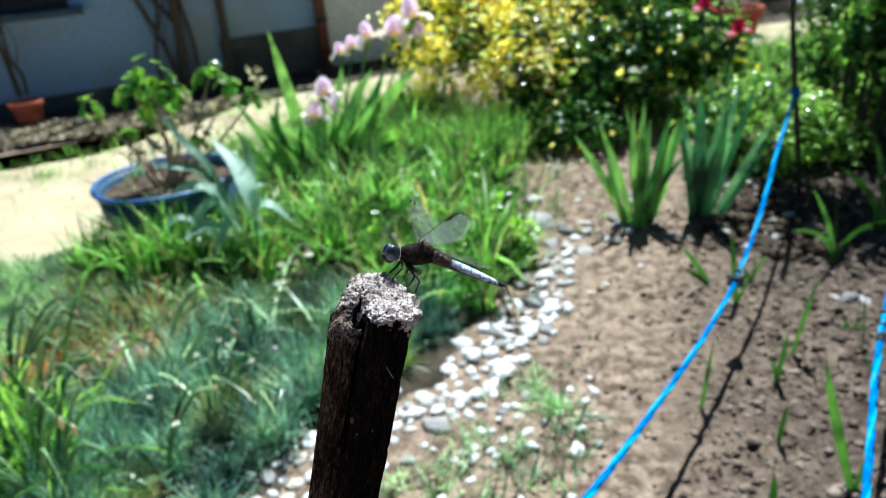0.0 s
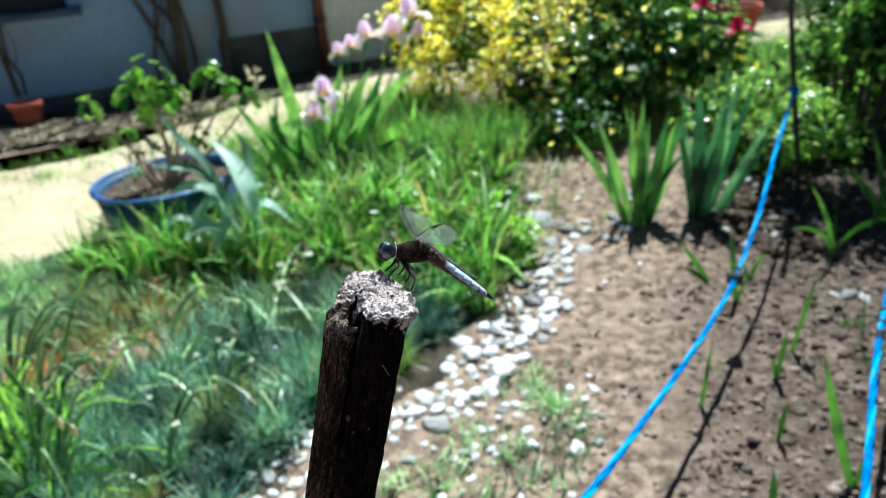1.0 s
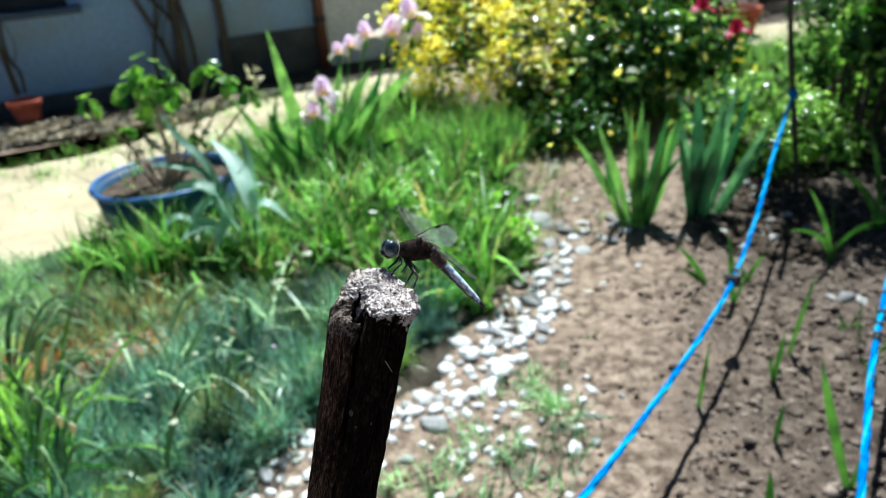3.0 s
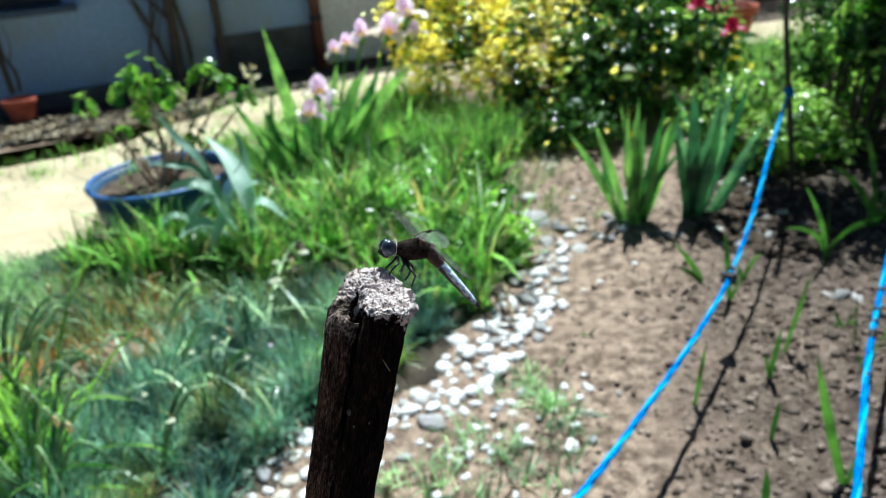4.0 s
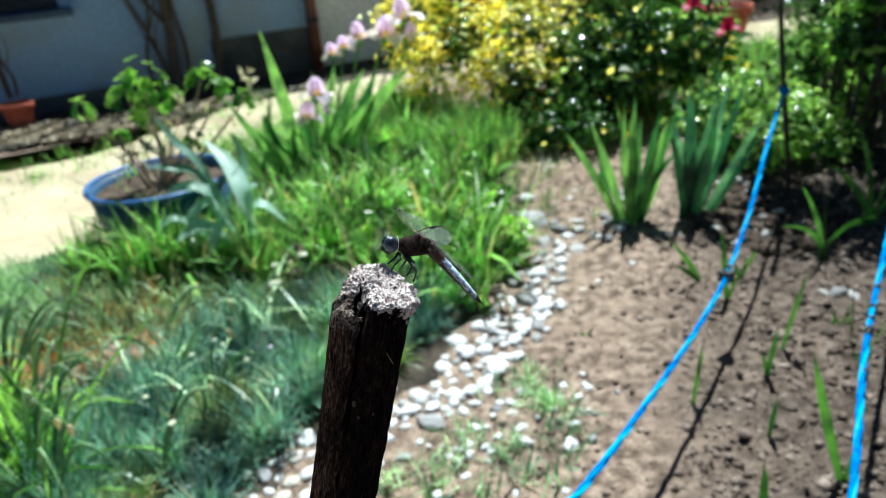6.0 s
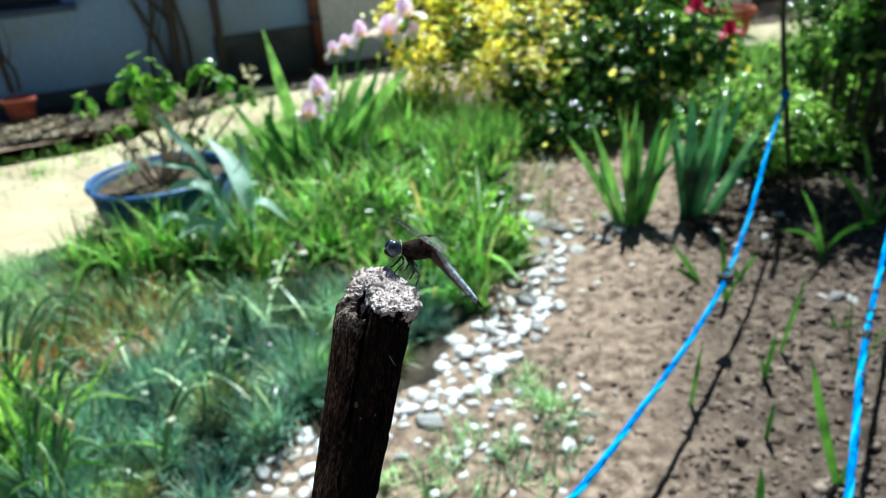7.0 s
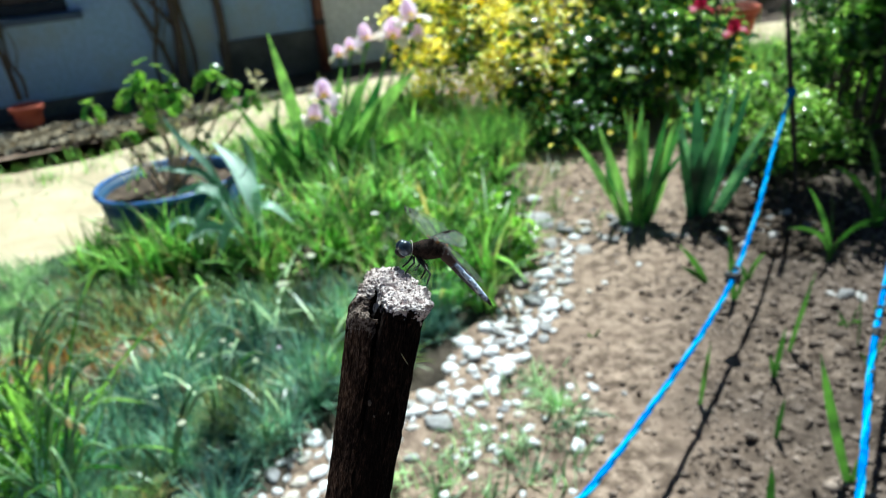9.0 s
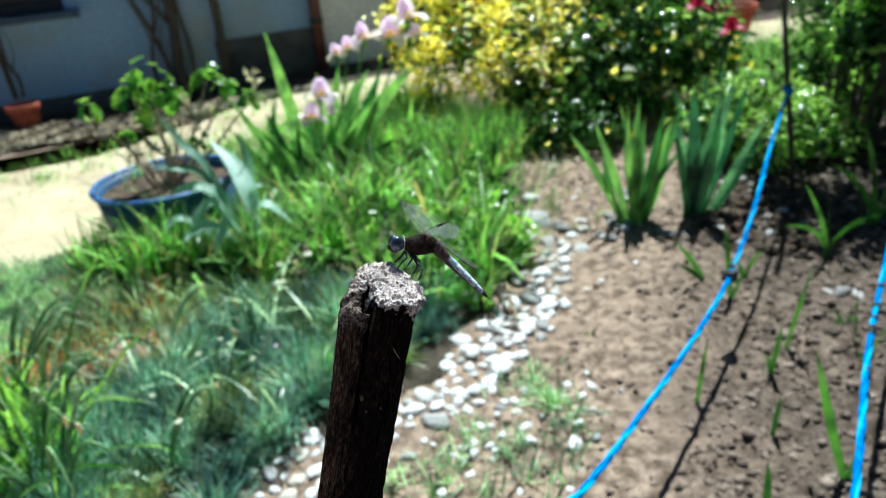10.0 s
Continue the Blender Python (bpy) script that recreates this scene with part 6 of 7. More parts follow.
vine([at_wall(-1.84, 0.0, 0.16), at_wall(-1.88, 0.25, 0.1), at_wall(-1.82, 0.6), at_wall(-1.80, 1.0), at_wall(-1.7, 1.6)], 0.014, "thin twiggy vine beside the gnarled stem", 57, 8)
vine([at_wall(-2.60, 0.19, 0.30), at_wall(-2.67, 0.35, 0.16), at_wall(-2.71, 0.6, 0.1), at_wall(-2.70, 1.0), at_wall(-2.75, 1.6)], 0.02, "bare climbing stem growing out of the pot", 54, 4)
vine([at_wall(-2.56, 0.19, 0.30), at_wall(-2.60, 0.3, 0.2), at_wall(-2.68, 0.45, 0.1), at_wall(-2.66, 0.9), at_wall(-2.6, 1.4)], 0.012, "bare climbing stem growing out of the pot", 55, 3)


# ---- dragonfly ----
MM = 0.001


def fly_mats():
    out = {}
    m, nt, p, o = nodes_of("compound_eye")
    n = noise_tex(nt, 400, 2)
    nt.links.new(ramp(nt, n.outputs[0], [(0.35, (0.012, 0.018, 0.028)), (0.65, (0.05, 0.085, 0.125))]), p.inputs["Base Color"])
    p.inputs["Roughness"].default_value, p.inputs["Coat Weight"].default_value = 0.30, 0.3
    out["eye"] = m
    out["face"] = surface("dark_face", [(0.3, (0.006, 0.005, 0.005)), (0.7, (0.025, 0.019, 0.017))], 500, 0.5, spec=0.25)
    out["thorax"] = surface("hairy_thorax", [(0.36, (0.005, 0.0035, 0.003)), (0.62, (0.045, 0.028, 0.020))], 600, 0.9, 4, 0.8, 0.0004, spec=0.15)
    out["leg"] = surface("black_leg", [(0.3, (0.006, 0.006, 0.007)), (0.7, (0.025, 0.025, 0.03))], 600, 0.35)
    out["ring"] = surface("dark_blue_ring", [(0.35, (0.05, 0.07, 0.13)), (0.65, (0.42, 0.50, 0.68))], 900, 0.5)
    out["pale"] = surface("pale_hair", [(0.3, (0.60, 0.57, 0.52)), (0.7, (0.88, 0.85, 0.80))], 600, 0.8)
    out["rust"] = surface("rust_brown", [(0.3, (0.07, 0.028, 0.014)), (0.7, (0.24, 0.11, 0.055))], 500, 0.6, 4, 0.6, 0.0003)
    out["down"] = surface("brown_hair", [(0.3, (0.020, 0.015, 0.012)), (0.7, (0.10, 0.078, 0.064))], 500, 0.9, spec=0.1)
    out["vein"] = surface("wing_vein", [(0.3, (0.01, 0.008, 0.006)), (0.7, (0.035, 0.025, 0.018))], 800, 0.4)
    out["amber"] = surface("amber_wing_root", [(0.3, (0.10, 0.04, 0.012)), (0.7, (0.38, 0.17, 0.05))], 800, 0.4)
    # abdomen: rust at the base, pale blue bloom on the back, dark flanks and tip
    m, nt, p, o = nodes_of("blue_bloom")
    n = noise_tex(nt, 320, 5, 0.65)
    tc = nt.nodes.new("ShaderNodeTexCoord")
    sep = nt.nodes.new("ShaderNodeSeparateXYZ")
    nt.links.new(tc.outputs["Object"], sep.inputs[0])

    def along(sock, a, b, wob):
        ma = nt.nodes.new("ShaderNodeMath")
        ma.operation = "MULTIPLY_ADD"
        ma.inputs[1].default_value = wob
        nt.links.new(n.outputs[0], ma.inputs[0])
        nt.links.new(sock, ma.inputs[2])
        mr = nt.nodes.new("ShaderNodeMapRange")
        mr.inputs[1].default_value, mr.inputs[2].default_value = a + wob * 0.5, b + wob * 0.5
        nt.links.new(ma.outputs[0], mr.inputs[0])
        return mr.outputs[0]

    col = ramp(nt, n.outputs[0], [(0.36, (0.10, 0.14, 0.28)), (0.43, (0.48, 0.62, 0.88)), (0.53, (0.78, 0.88, 1.0))])
    col = mixc(nt, along(sep.outputs[2], -0.0008, -0.0013, 0.0022), col, (0.012, 0.016, 0.035))
    col = mixc(nt, along(sep.outputs[0], -0.0090, -0.0052, 0.007), col, (0.052, 0.022, 0.014))
    col = mixc(nt, along(sep.outputs[0], -0.0225, -0.0245, 0.004), col, (0.008, 0.009, 0.014))
    nt.links.new(col, p.inputs["Base Color"])
    p.inputs["Roughness"].default_value = 0.55
    bump(nt, p, n.outputs[0], 0.4, 0.0003)
    out["bloom"] = m
    # clear membrane with a net of fine veins
    m, nt, p, o = nodes_of("wing_membrane")
    tc = nt.nodes.new("ShaderNodeTexCoord")
    vo = nt.nodes.new("ShaderNodeTexVoronoi")
    vo.feature = "DISTANCE_TO_EDGE"
    vo.inputs["Scale"].default_value = 900
    nt.links.new(tc.outputs["Object"], vo.inputs["Vector"])
    f = ramp(nt, vo.outputs["Distance"], [(0.04, (0.55, 0.55, 0.55)), (0.09, (0.14, 0.14, 0.14))])
    tr = nt.nodes.new("ShaderNodeBsdfTransparent")
    through_light = nt.nodes.new("ShaderNodeBsdfTranslucent")
    film = nt.nodes.new("ShaderNodeMixShader")
    film.inputs[0].default_value = 0.6
    nt.links.new(p.outputs[0], film.inputs[1])
    nt.links.new(through_light.outputs[0], film.inputs[2])
    mx = nt.nodes.new("ShaderNodeMixShader")
    nt.links.new(f, mx.inputs[0])
    nt.links.new(tr.outputs[0], mx.inputs[1])
    nt.links.new(film.outputs[0], mx.inputs[2])
    nt.links.new(mx.outputs[0], o.inputs[0])
    col = ramp(nt, vo.outputs["Distance"], [(0.04, (0.05, 0.045, 0.04)), (0.10, (0.74, 0.82, 0.86))])
    nt.links.new(col, p.inputs["Base Color"])
    nt.links.new(col, through_light.inputs[0])
    p.inputs["Roughness"].default_value = 0.25
    out["wing"] = m
    return out


FLY = fly_mats()


def ball(c, r, sub=3):
    bm = bmesh.new()
    bmesh.ops.create_icosphere(bm, subdivisions=sub, radius=1.0)
    for vt in bm.verts:
        vt.co = Vector((c[0] + vt.co.x * r[0], c[1] + vt.co.y * r[1], c[2] + vt.co.z * r[2])) * MM
    return bm


def section_tube(sections, sides=24):
    """Tube of elliptic rings: x, half width, half height, z offset in mm."""
    v, fc = [], []
    for x, w, h, z in sections:
        for k in range(sides):
            a = 2 * math.pi * k / sides
            v.append(Vector((x, w * math.cos(a), z + h * math.sin(a))) * MM)
    for i in range(len(sections) - 1):
        for k in range(sides):
            k2 = (k + 1) % sides
            fc.append((i * sides + k, i * sides + k2, (i + 1) * sides + k2, (i + 1) * sides + k))
    fc.append(tuple(range(sides)))
    fc.append(tuple((len(sections) - 1) * sides + k for k in range(sides))[::-1])
    return v, fc


def wing(root, name, L, chord, label, arch=0.0, thin=1.0):
    """Span along +x, leading edge towards +y."""
    n, cols = 26, 9
    v, fc = [], []

    def rise(t):
        return arch * (min(t / 0.48, (1 - t) / 0.52))

    def spot(t, y, z):
        return Vector((t * L, y, z)) * MM

    def edges(t):
        lead = chord * (0.30 * math.sin(math.pi * min(1, t * 0.9 + 0.1)) ** 0.6)
        if t > 0.88:
            lead *= math.sqrt(max(0, 1 - ((t - 0.88) / 0.12) ** 2)) * 0.9 + 0.1
        trail = -chord * 0.72 * (0.18 + 0.82 * math.sin(math.pi * min(1.0, 0.12 + 0.80 * t)) ** 0.75)
        if t > 0.80:
            trail *= math.sqrt(max(0, 1 - ((t - 0.80) / 0.20) ** 2)) * 0.95 + 0.05
        if t < 0.06:
            trail *= 0.4 + 0.6 * t / 0.06
        return lead, trail

    for i in range(n + 1):
        t = i / n
        a, b = edges(t)
        for k in range(cols):
            u = k / (cols - 1)
            v.append(spot(t, a + (b - a) * u, rise(t) + 0.25 * (1 if k % 2 else -1) * (1 - u) * (1 - t)))
    for i in range(n):
        for k in range(cols - 1):
            o = i * cols + k
            fc.append((o, o + 1, o + cols + 1, o + cols))
    w = put(name, mesh_of("membrane", v, fc, FLY["wing"]), root, label)
    for u, r in ((0.0, 0.17), (0.07, 0.08), (0.16, 0.11), (0.25, 0.05), (0.34, 0.06), (0.43, 0.05), (0.52, 0.06), (0.62, 0.05), (0.72, 0.05), (0.84, 0.045), (1.0, 0.06)):
        pts = []
        for i in range(n + 1):
            t = i / n
            a, b = edges(t)
            uu = u if u in (0.0, 1.0) else u + 0.06 * t * math.sin(3 * t + 9 * u)
            pts.append(spot(t, a + (b - a) * uu, rise(t) + 0.05))
        put("vein", mesh_of("vein", *tube(pts, thin * (0.85 if r > 0.1 else 0.55) * r * MM, 5), FLY["vein"]), w)
    a, b = edges(0.84)
    put("wing_spot", mesh_of("wing_spot", *tube([Vector((L * 0.80, edges(0.80)[0] - 0.35, rise(0.80) + 0.05)) * MM, Vector((L * 0.88, edges(0.88)[0] - 0.35, rise(0.88) + 0.05)) * MM], 0.42 * MM, 6), FLY["vein"]), w, "dark spot near the wing tip")
    put("wing_root", mesh_of("wing_root", *tube([Vector((0, 0, 0)) * MM, Vector((2.0, 0.4, 0)) * MM, Vector((3.6, 0.6, 0)) * MM], [0.42 * MM, 0.32 * MM, 0.1 * MM], 8), FLY["amber"]), w, "amber wing root")
    return w


def dragonfly():
    root = thing("dragonfly", "dark dragonfly with pale blue abdomen perched on the post", "dragonfly", m=pose(-0.00605, 0.23670, 0.88960, 16.94, -6.46, -165.03) @ Matrix.Scale(1.12, 4))
    head = part("head", ball((12.6, 0, -0.6), (2.0, 2.6, 2.3)), FLY["face"], root, "dark face")
    part("eye", ball((11.9, 2.0, 0.5), (2.5, 2.1, 2.75)), FLY["eye"], head, "glossy blue-black compound eye")
    part("eye", ball((11.9, -2.0, 0.5), (2.5, 2.1, 2.75)), FLY["eye"], head, "glossy blue-black compound eye")
    part("face_plate", ball((14.0, 0, -0.6), (1.2, 1.5, 1.4), 2), FLY["face"], head)
    part("jaw", ball((12.5, 0, -2.3), (1.2, 1.5, 0.8), 2), FLY["rust"], head, "brown mouthparts")
    w = np.linspace(0, 2 * math.pi, 33)
    v, fc = tube([Vector((9.55 - 0.35 * math.cos(a), 3.0 * math.sin(a), 0.2 + 2.7 * math.cos(a))) * MM for a in w], 0.13 * MM, 6, False)
    put("collar", mesh_of("collar", v, fc, FLY["pale"]), root, "pale line behind the eyes")
    v, fc = section_tube([(9.8, 1.0, 1.1, 0.0), (9.0, 1.8, 1.9, -0.2), (8.0, 2.3, 2.5, -0.5), (6.6, 2.9, 3.1, -0.9), (4.8, 3.3, 3.6, -0.9), (2.6, 3.3, 3.7, -0.8), (0.6, 3.0, 3.5, -0.9), (-1.2, 2.5, 3.0, -1.3), (-2.6, 2.1, 2.5, -1.8), (-3.4, 1.6, 2.0, -2.2)])
    th = put("thorax", mesh_of("thorax", v, fc, FLY["thorax"]), root, "dark brown hairy thorax")
    # short hair over the thorax
    rng = np.random.default_rng(90)
    n = 2600
    x, a = rng.uniform(-2.5, 9.0, n), rng.uniform(0, 2 * np.pi, n)
    rw = np.interp(x, [-3.4, -1.2, 2.6, 6.6, 9.0], [1.6, 2.5, 3.3, 2.9, 1.8])
    rh = np.interp(x, [-3.4, -1.2, 2.6, 6.6, 9.0], [2.0, 3.0, 3.7, 3.1, 1.9])
    zo = np.interp(x, [-3.4, -1.2, 2.6, 6.6, 9.0], [-2.2, -1.3, -0.9, -0.8, -0.2])
    foot = np.stack([x, rw * np.cos(a) * 0.97, zo + rh * np.sin(a) * 0.97], 1)
    out = np.stack([rng.normal(0.1, 0.35, n), np.cos(a), np.sin(a)], 1) + rng.normal(0, 0.2, (n, 3))
    tip = foot + out * rng.uniform(0.15, 0.45, (n, 1))
    s = rng.normal(size=(n, 3)) * 0.035
    vv = np.stack([foot - s, foot + s, tip], 1).reshape(-1, 3) * MM
    put("hair", fast_mesh("hair", vv, np.arange(3 * n).reshape(-1, 3), FLY["down"]), th, "fine brown hair")
    n = 130
    x, a = rng.uniform(-4.0, 0.8, n), rng.uniform(-0.6, math.pi + 0.6, n)
    foot = np.stack([x, 2.3 * np.cos(a), -1.2 + 2.6 * np.sin(a) + 0.25 * x], 1)
    tip = foot + (np.stack([rng.normal(-0.4, 0.4, n), np.cos(a), np.sin(a)], 1) + rng.normal(0, 0.25, (n, 3))) * rng.uniform(0.4, 1.0, (n, 1))
    s = rng.normal(size=(n, 3)) * 0.06
    vv = np.stack([foot - s, foot + s, tip], 1).reshape(-1, 3) * MM
    put("pale_hair", fast_mesh("pale_hair", vv, np.arange(3 * n).reshape(-1, 3), FLY["pale"]), th, "pale hair behind the wings")
    for y in (2.0, -2.0):
        part("amber_patch", ball((0.2, y, 1.6), (0.9, 0.6, 0.8), 2), FLY["amber"], th, "amber patch at the wing base")
        part("pale_patch", ball((-2.6, y * 0.95, -0.5), (0.6, 0.3, 0.4), 2), FLY["pale"], th, "pale hair behind the wings")
        part("pale_patch", ball((-4.3, y * 0.98, -1.7), (0.5, 0.3, 0.35), 2), FLY["pale"], th, "pale hair on the waist")
    # pale down on the first segments of the abdomen and behind the wings
    n = 150
    x, a = rng.uniform(-5.2, -2.2, n), rng.normal(math.pi / 2 + 0.3, 0.6, n)
    foot = np.stack([x, 2.3 * np.cos(a), -1.9 + 2.3 * np.sin(a) + 0.42 * (x + 1.4)], 1)
    tip = foot + (np.stack([rng.normal(-0.5, 0.3, n), np.cos(a), np.sin(a)], 1) + rng.normal(0, 0.25, (n, 3))) * rng.uniform(0.3, 0.8, (n, 1))
    s = rng.normal(size=(n, 3)) * 0.12
    vv = np.stack([foot - s, foot + s, tip], 1).reshape(-1, 3) * MM
    put("down", fast_mesh("down", vv, np.arange(3 * n).reshape(-1, 3), FLY["pale"]), th, "pale down over the waist")
    # legs: joints in mm
    for pts in (
            [(9.0, 1.5, -2.8), (9.2, 2.7, -4.7), (11.6, 3.1, -6.6), (12.8, 2.9, -8.2)],
            [(8.6, -1.5, -2.8), (10.4, -1.0, -4.7), (13.2, 0.8, -6.1)],
            [(7.4, 1.5, -3.4), (5.2, 2.8, -7.8), (7.1, 1.8, -10.7)],
            [(6.6, 1.5, -3.6), (4.6, 5.9, -8.9), (6.8, 8.7, -11.8)],
            [(7.0, -1.7, -3.6), (6.6, 0.4, -5.6), (9.5, 4.6, -7.1)],
            [(5.4, -1.7, -3.8), (2.9, -3.7, -7.0), (4.9, -3.3, -10.4)]):
        v, fc = tube([Vector(p) * MM for p in pts], [0.50 * MM, 0.40 * MM, 0.28 * MM, 0.20 * MM][:len(pts)], 8)
        put("leg", mesh_of("leg", v, fc, FLY["leg"]), root)
    # abdomen: segments along -x from its joint
    ab = part("abdomen", ball((-0.4, 0, -0.2), (2.4, 2.2, 2.2), 2), FLY["rust"], root, "broad tapering abdomen, rust at the base, pale blue behind")
    xs = [0.5, -3.1, -6.2, -9.8, -13.6, -17.3, -20.8, -23.7, -26.0, -27.5]
    hw = [2.2, 2.6, 2.5, 2.5, 2.45, 2.25, 1.9, 1.5, 1.0, 0.6]
    hh = [2.1, 2.15, 1.8, 1.7, 1.6, 1.45, 1.25, 1.0, 0.7, 0.4]
    for i in range(9):
        x0, x1 = xs[i], xs[i + 1]
        sec = []
        for t in (0.0, 0.06, 0.3, 0.7, 0.93, 1.0):
            e = 0.93 if t in (0.0, 1.0) else 1.0
            sec.append((x0 + (x1 - x0) * t, (hw[i] + (hw[i + 1] - hw[i]) * t) * e, (hh[i] + (hh[i + 1] - hh[i]) * t) * e, -0.3))
        v, fc = section_tube(sec, 20)
        put("segment", mesh_of("segment", v, fc, FLY["bloom"]), ab)
        if 1 < i < 8:
            e = 1.015
            v, fc = section_tube([(x0 + 0.12, hw[i] * 0.9, hh[i] * 0.9, -0.3), (x0 + 0.08, hw[i] * e, hh[i] * e, -0.3), (x0 - 0.10, hw[i] * e, hh[i] * e, -0.3), (x0 - 0.14, hw[i] * 0.9, hh[i] * 0.9, -0.3)], 20)
            put("joint_ring", mesh_of("joint_ring", v, fc, FLY["ring"]), ab, "black ring between the segments")
            for y in (1, -1):
                put("flank_mark", mesh_of("flank_mark", *tube([Vector((x0 - 0.2, y * hw[i] * 0.99, -0.45)) * MM, Vector((x0 + (x1 - x0) * 0.28, y * hw[i] * 0.98, -0.70)) * MM, Vector((x0 + (x1 - x0) * 0.55, y * hw[i + 1] * 0.98, -0.95)) * MM], [0.50 * MM, 0.26 * MM, 0.08 * MM], 6), FLY["ring"]), ab, "dark wedge on the flank")
    for y in (0.35, -0.35):
        put("tail_clasper", mesh_of("tail_clasper", *tube([Vector((-27.2, y, -0.3)) * MM, Vector((-28.6, y * 1.5, -0.2)) * MM], [0.22 * MM, 0.1 * MM], 6), FLY["face"]), ab, "black tail clasper")
    ws = {}
    for name, L, chord, arch in (("fore_left", 36, 9.8, 1.6), ("fore_right", 36, 9.5, 0.3), ("hind_left", 34, 9.2, 0.3), ("hind_right", 34, 11.5, 1.2)):
        ws[name] = wing(root, "forewing" if name[0] == "f" else "hindwing", L, chord, "clear wing with black veins", arch, 0.45 if name.endswith("right") else 1.0)
    return root, ab, ws


fly, fly_abdomen, fly_wings = dragonfly()


# ---- what moves: the abdomen sinks, the wings droop and lift ----
def motions():
    walk(fly_wings["fore_left"], [
        (0, pose(0.0016, 0.0013, 0.0027, 160.1, -18.8, 94.9)),
        (0.1, pose(0.0016, 0.0013, 0.0027, 165.2, -18.7, 95.2)),
        (0.2, pose(0.0016, 0.0013, 0.0027, 159.7, -16.8, 91.7)),
        (0.3, pose(0.0016, 0.0013, 0.0027, 158.7, -16.7, 92.0)),
        (0.5, pose(0.0016, 0.0013, 0.0027, 156.7, -16.5, 92.6)),
        (1, pose(0.0016, 0.0013, 0.0027, 158.3, -13.2, 88.2)),
        (1.5, pose(0.0016, 0.0013, 0.0027, 154.5, -11.2, 85.0)),
        (2, pose(0.0016, 0.0013, 0.0027, 153.1, -10.4, 82.4)),
        (2.5, pose(0.0016, 0.0013, 0.0027, 150.0, -12.4, 89.3)),
        (4, pose(0.0016, 0.0013, 0.0027, 151.6, -9.3, 83.8)),
        (4.5, pose(0.0016, 0.0013, 0.0027, 148.3, -8.9, 83.9)),
        (5, pose(0.0016, 0.0013, 0.0027, 148.8, -9.0, 82.6)),
        (5.5, pose(0.0016, 0.0013, 0.0027, 151.2, -9.8, 87.0)),
        (7, pose(0.0016, 0.0013, 0.0027, 143.2, -7.3, 81.5)),
        (7.5, pose(0.0016, 0.0013, 0.0027, 152.3, -9.1, 84.8)),
        (8, pose(0.0016, 0.0013, 0.0027, 151.3, -8.0, 83.5)),
        (8.5, pose(0.0016, 0.0013, 0.0027, 152.0, -8.7, 84.1)),
        (9, pose(0.0016, 0.0013, 0.0027, 154.8, -9.5, 85.9)),
        (9.5, pose(0.0016, 0.0013, 0.0027, 156.0, -11.2, 88.4)),
        (10, pose(0.0016, 0.0013, 0.0027, 162.5, -10.8, 87.0)),
    ])
    walk(fly_wings["fore_right"], [
        (0, pose(0.0016, -0.0013, 0.0027, 37.7, -22.9, -101.1)),
        (0.1, pose(0.0016, -0.0013, 0.0027, 29.9, -21.5, -96.5)),
        (0.2, pose(0.0016, -0.0013, 0.0027, 32.4, -21.2, -95.2)),
        (0.3, pose(0.0016, -0.0013, 0.0027, 39.5, -22.0, -98.1)),
        (0.5, pose(0.0016, -0.0013, 0.0027, 36.7, -20.6, -96.0)),
        (1, pose(0.0016, -0.0013, 0.0027, 32.4, -17.6, -95.1)),
        (1.5, pose(0.0016, -0.0013, 0.0027, 29.8, -17.6, -93.0)),
        (2, pose(0.0016, -0.0013, 0.0027, 31.9, -12.4, -87.6)),
        (2.5, pose(0.0016, -0.0013, 0.0027, 32.6, -16.6, -92.2)),
        (4, pose(0.0016, -0.0013, 0.0027, 35.0, -13.8, -88.8)),
        (4.5, pose(0.0016, -0.0013, 0.0027, 36.9, -12.1, -87.6)),
        (5, pose(0.0016, -0.0013, 0.0027, 39.1, -12.8, -88.9)),
        (5.5, pose(0.0016, -0.0013, 0.0027, 35.9, -14.8, -92.9)),
        (7, pose(0.0016, -0.0013, 0.0027, 32.1, -9.1, -86.9)),
        (7.5, pose(0.0016, -0.0013, 0.0027, 28.3, -15.8, -90.6)),
        (8, pose(0.0016, -0.0013, 0.0027, 28.5, -14.9, -91.3)),
        (8.5, pose(0.0016, -0.0013, 0.0027, 26.2, -15.9, -90.6)),
        (9, pose(0.0016, -0.0013, 0.0027, 20.9, -17.0, -89.5)),
        (9.5, pose(0.0016, -0.0013, 0.0027, 24.7, -17.1, -92.5)),
        (10, pose(0.0016, -0.0013, 0.0027, 19.5, -17.7, -92.1)),
    ])
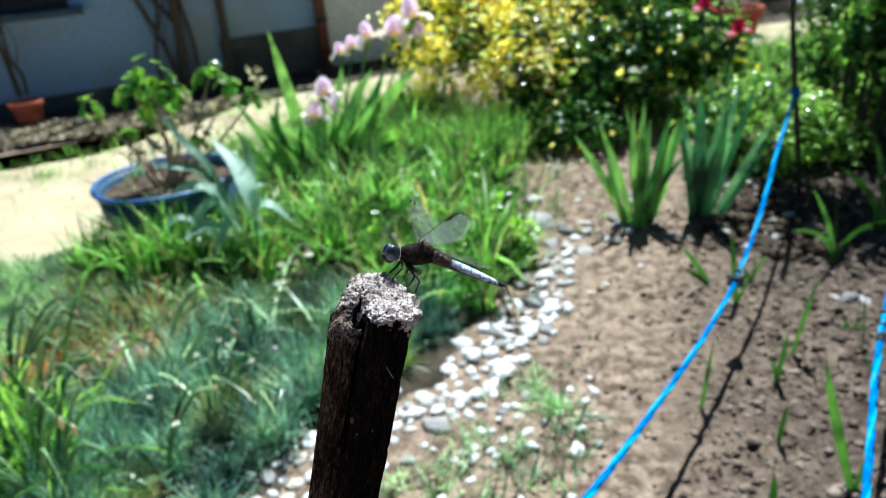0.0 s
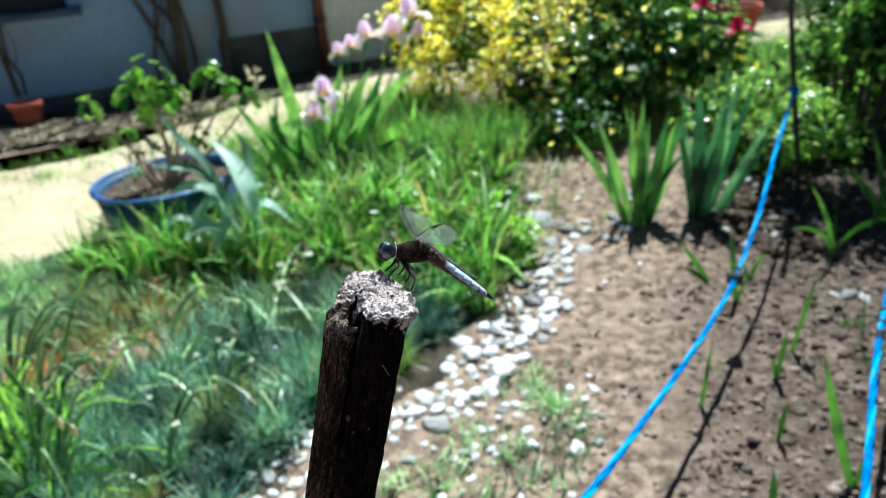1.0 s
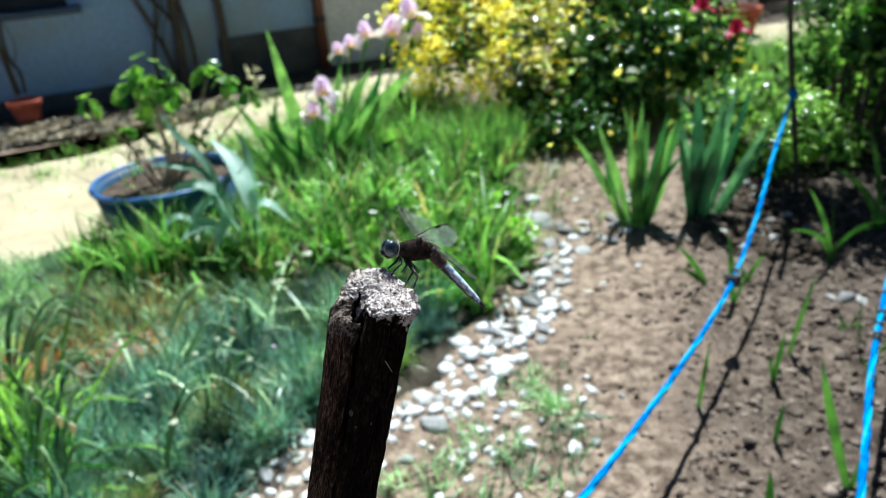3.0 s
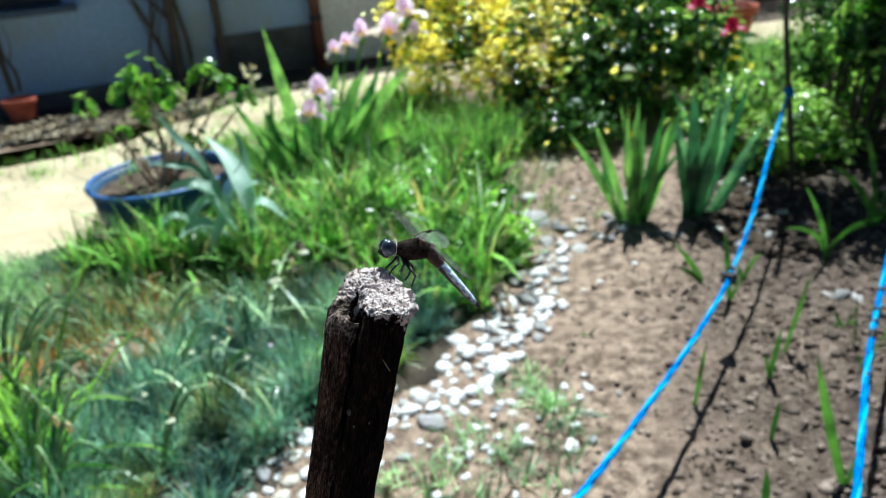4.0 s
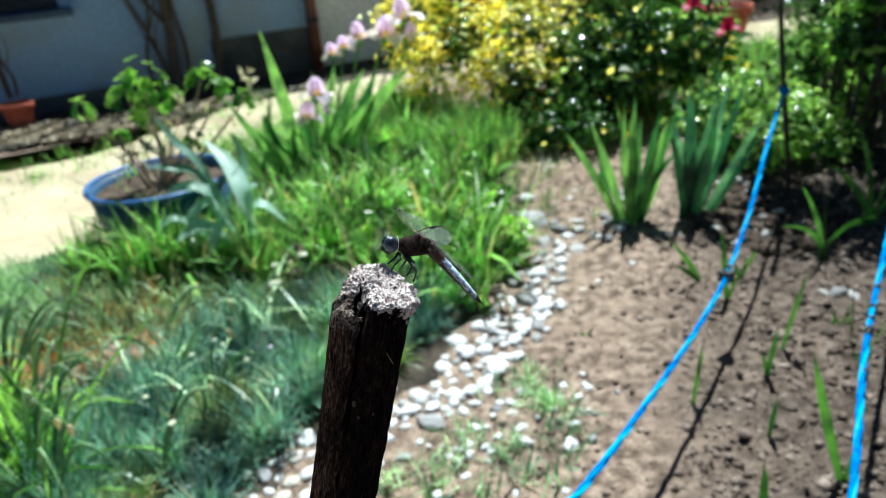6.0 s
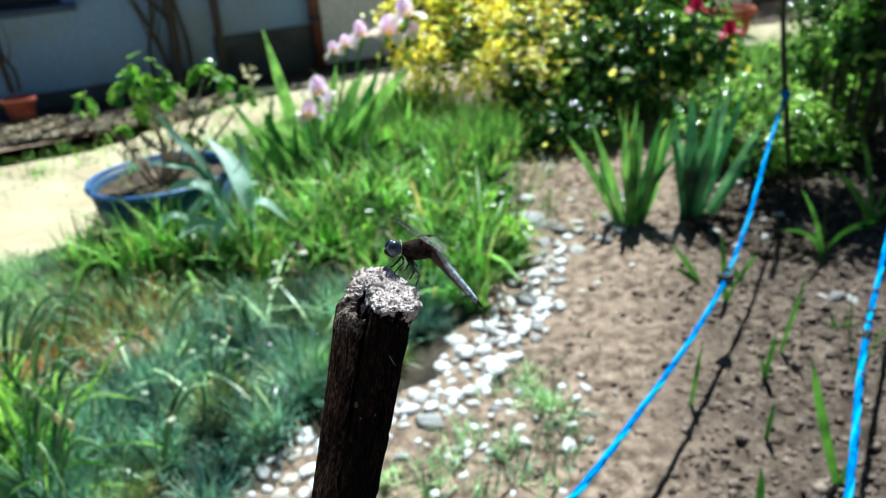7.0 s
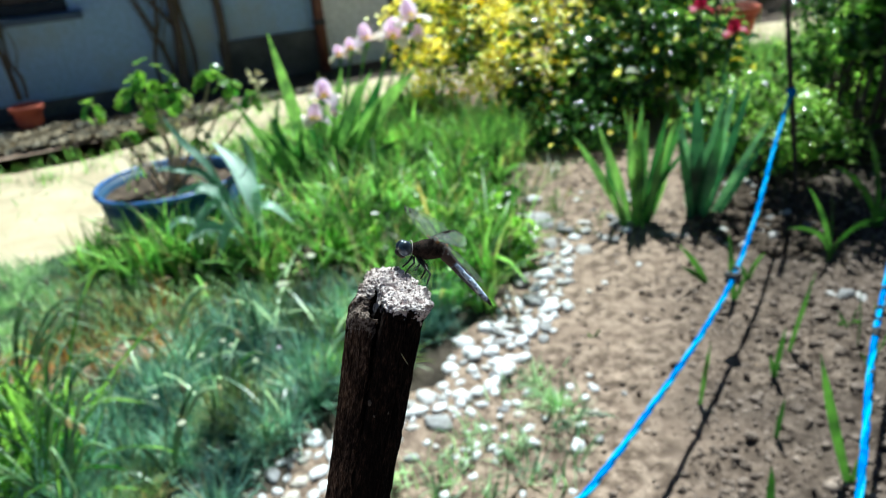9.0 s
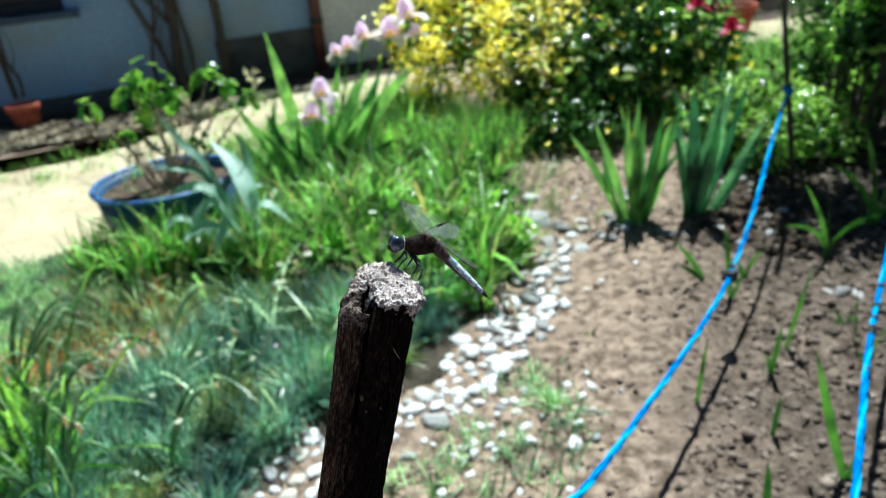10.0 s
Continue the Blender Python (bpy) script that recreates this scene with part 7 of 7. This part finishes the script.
    walk(fly_wings["hind_left"], [
        (0, pose(-0.0032, 0.0014, 0.0004, 169.0, 5.0, 97.9)),
        (0.1, pose(-0.0032, 0.0014, 0.0004, 169.9, 4.0, 98.6)),
        (0.2, pose(-0.0032, 0.0014, 0.0004, 156.9, 6.7, 96.0)),
        (0.3, pose(-0.0032, 0.0014, 0.0004, 159.8, 6.5, 96.6)),
        (0.5, pose(-0.0032, 0.0014, 0.0004, 165.5, 5.9, 97.8)),
        (1, pose(-0.0032, 0.0014, 0.0004, 148.4, 9.1, 92.8)),
        (1.5, pose(-0.0032, 0.0014, 0.0004, 146.4, 8.2, 90.1)),
        (2, pose(-0.0032, 0.0014, 0.0004, 147.1, 9.3, 90.1)),
        (2.5, pose(-0.0032, 0.0014, 0.0004, 147.2, 11.2, 92.8)),
        (4, pose(-0.0032, 0.0014, 0.0004, 144.5, 10.8, 89.1)),
        (4.5, pose(-0.0032, 0.0014, 0.0004, 143.9, 12.0, 90.7)),
        (5, pose(-0.0032, 0.0014, 0.0004, 142.7, 11.6, 87.9)),
        (5.5, pose(-0.0032, 0.0014, 0.0004, 144.0, 12.6, 92.3)),
        (7, pose(-0.0032, 0.0014, 0.0004, 137.1, 17.8, 86.9)),
        (7.5, pose(-0.0032, 0.0014, 0.0004, 140.9, 16.5, 88.2)),
        (8, pose(-0.0032, 0.0014, 0.0004, 143.2, 14.8, 88.4)),
        (8.5, pose(-0.0032, 0.0014, 0.0004, 145.5, 14.4, 89.2)),
        (9, pose(-0.0032, 0.0014, 0.0004, 144.3, 14.4, 89.0)),
        (9.5, pose(-0.0032, 0.0014, 0.0004, 149.6, 12.1, 91.4)),
        (10, pose(-0.0032, 0.0014, 0.0004, 150.3, 10.0, 91.4)),
    ])
    walk(fly_wings["hind_right"], [
        (0, pose(-0.001, -0.0013, 0.0022, 32.9, -22.9, -99.1)),
        (0.1, pose(-0.001, -0.0013, 0.0022, 25.1, -21.5, -94.5)),
        (0.2, pose(-0.001, -0.0013, 0.0022, 26.7, -21.2, -93.2)),
        (0.3, pose(-0.001, -0.0013, 0.0022, 34.7, -22.0, -96.1)),
        (0.5, pose(-0.001, -0.0013, 0.0022, 31.0, -20.6, -94.0)),
        (1, pose(-0.001, -0.0013, 0.0022, 26.8, -17.6, -93.1)),
        (1.5, pose(-0.001, -0.0013, 0.0022, 25.2, -17.6, -91.0)),
        (2, pose(-0.001, -0.0013, 0.0022, 27.5, -12.4, -85.6)),
        (2.5, pose(-0.001, -0.0013, 0.0022, 27.1, -16.6, -90.2)),
        (4, pose(-0.001, -0.0013, 0.0022, 31.6, -13.8, -86.8)),
        (4.5, pose(-0.001, -0.0013, 0.0022, 32.5, -12.1, -85.6)),
        (5, pose(-0.001, -0.0013, 0.0022, 34.7, -12.8, -86.9)),
        (5.5, pose(-0.001, -0.0013, 0.0022, 31.4, -14.8, -90.9)),
        (7, pose(-0.001, -0.0013, 0.0022, 28.8, -9.1, -84.9)),
        (7.5, pose(-0.001, -0.0013, 0.0022, 23.8, -15.8, -88.6)),
        (8, pose(-0.001, -0.0013, 0.0022, 24.0, -14.9, -89.3)),
        (8.5, pose(-0.001, -0.0013, 0.0022, 21.7, -15.9, -88.6)),
        (9, pose(-0.001, -0.0013, 0.0022, 16.4, -17.0, -87.5)),
        (9.5, pose(-0.001, -0.0013, 0.0022, 20.1, -17.1, -90.5)),
        (10, pose(-0.001, -0.0013, 0.0022, 15.0, -17.7, -90.1)),
    ])
    walk(fly_abdomen, [
        (0, pose(-0.0022, 0.0, -0.002, 0, -27.0, 0)),
        (0.1, pose(-0.0022, 0.0, -0.002, 0, -27.0, 0)),
        (0.2, pose(-0.0022, 0.0, -0.002, 0, -27.6, 0)),
        (0.3, pose(-0.0022, 0.0, -0.002, 0, -30.0, 0)),
        (0.5, pose(-0.0022, 0.0, -0.002, 0, -30.1, 0)),
        (1, pose(-0.0022, 0.0, -0.002, 0, -39.0, 0)),
        (1.5, pose(-0.0022, 0.0, -0.002, 0, -39.4, 0)),
        (2, pose(-0.0022, 0.0, -0.002, 0, -38.3, 0)),
        (2.5, pose(-0.0022, 0.0, -0.002, 0, -45.2, 0)),
        (4, pose(-0.0022, 0.0, -0.002, 0, -51.1, 0)),
        (4.5, pose(-0.0022, 0.0, -0.002, 0, -51.0, 0)),
        (5, pose(-0.0022, 0.0, -0.002, 0, -50.3, 0)),
        (5.5, pose(-0.0022, 0.0, -0.002, 0, -50.3, 0)),
        (7, pose(-0.0022, 0.0, -0.002, 0, -51.1, 0)),
        (7.5, pose(-0.0022, 0.0, -0.002, 0, -51.2, 0)),
        (8, pose(-0.0022, 0.0, -0.002, 0, -52.0, 0)),
        (8.5, pose(-0.0022, 0.0, -0.002, 0, -50.9, 0)),
        (9, pose(-0.0022, 0.0, -0.002, 0, -51.0, 0)),
        (9.5, pose(-0.0022, 0.0, -0.002, 0, -49.5, 0)),
        (10, pose(-0.0022, 0.0, -0.002, 0, -47.5, 0)),
    ])


motions()
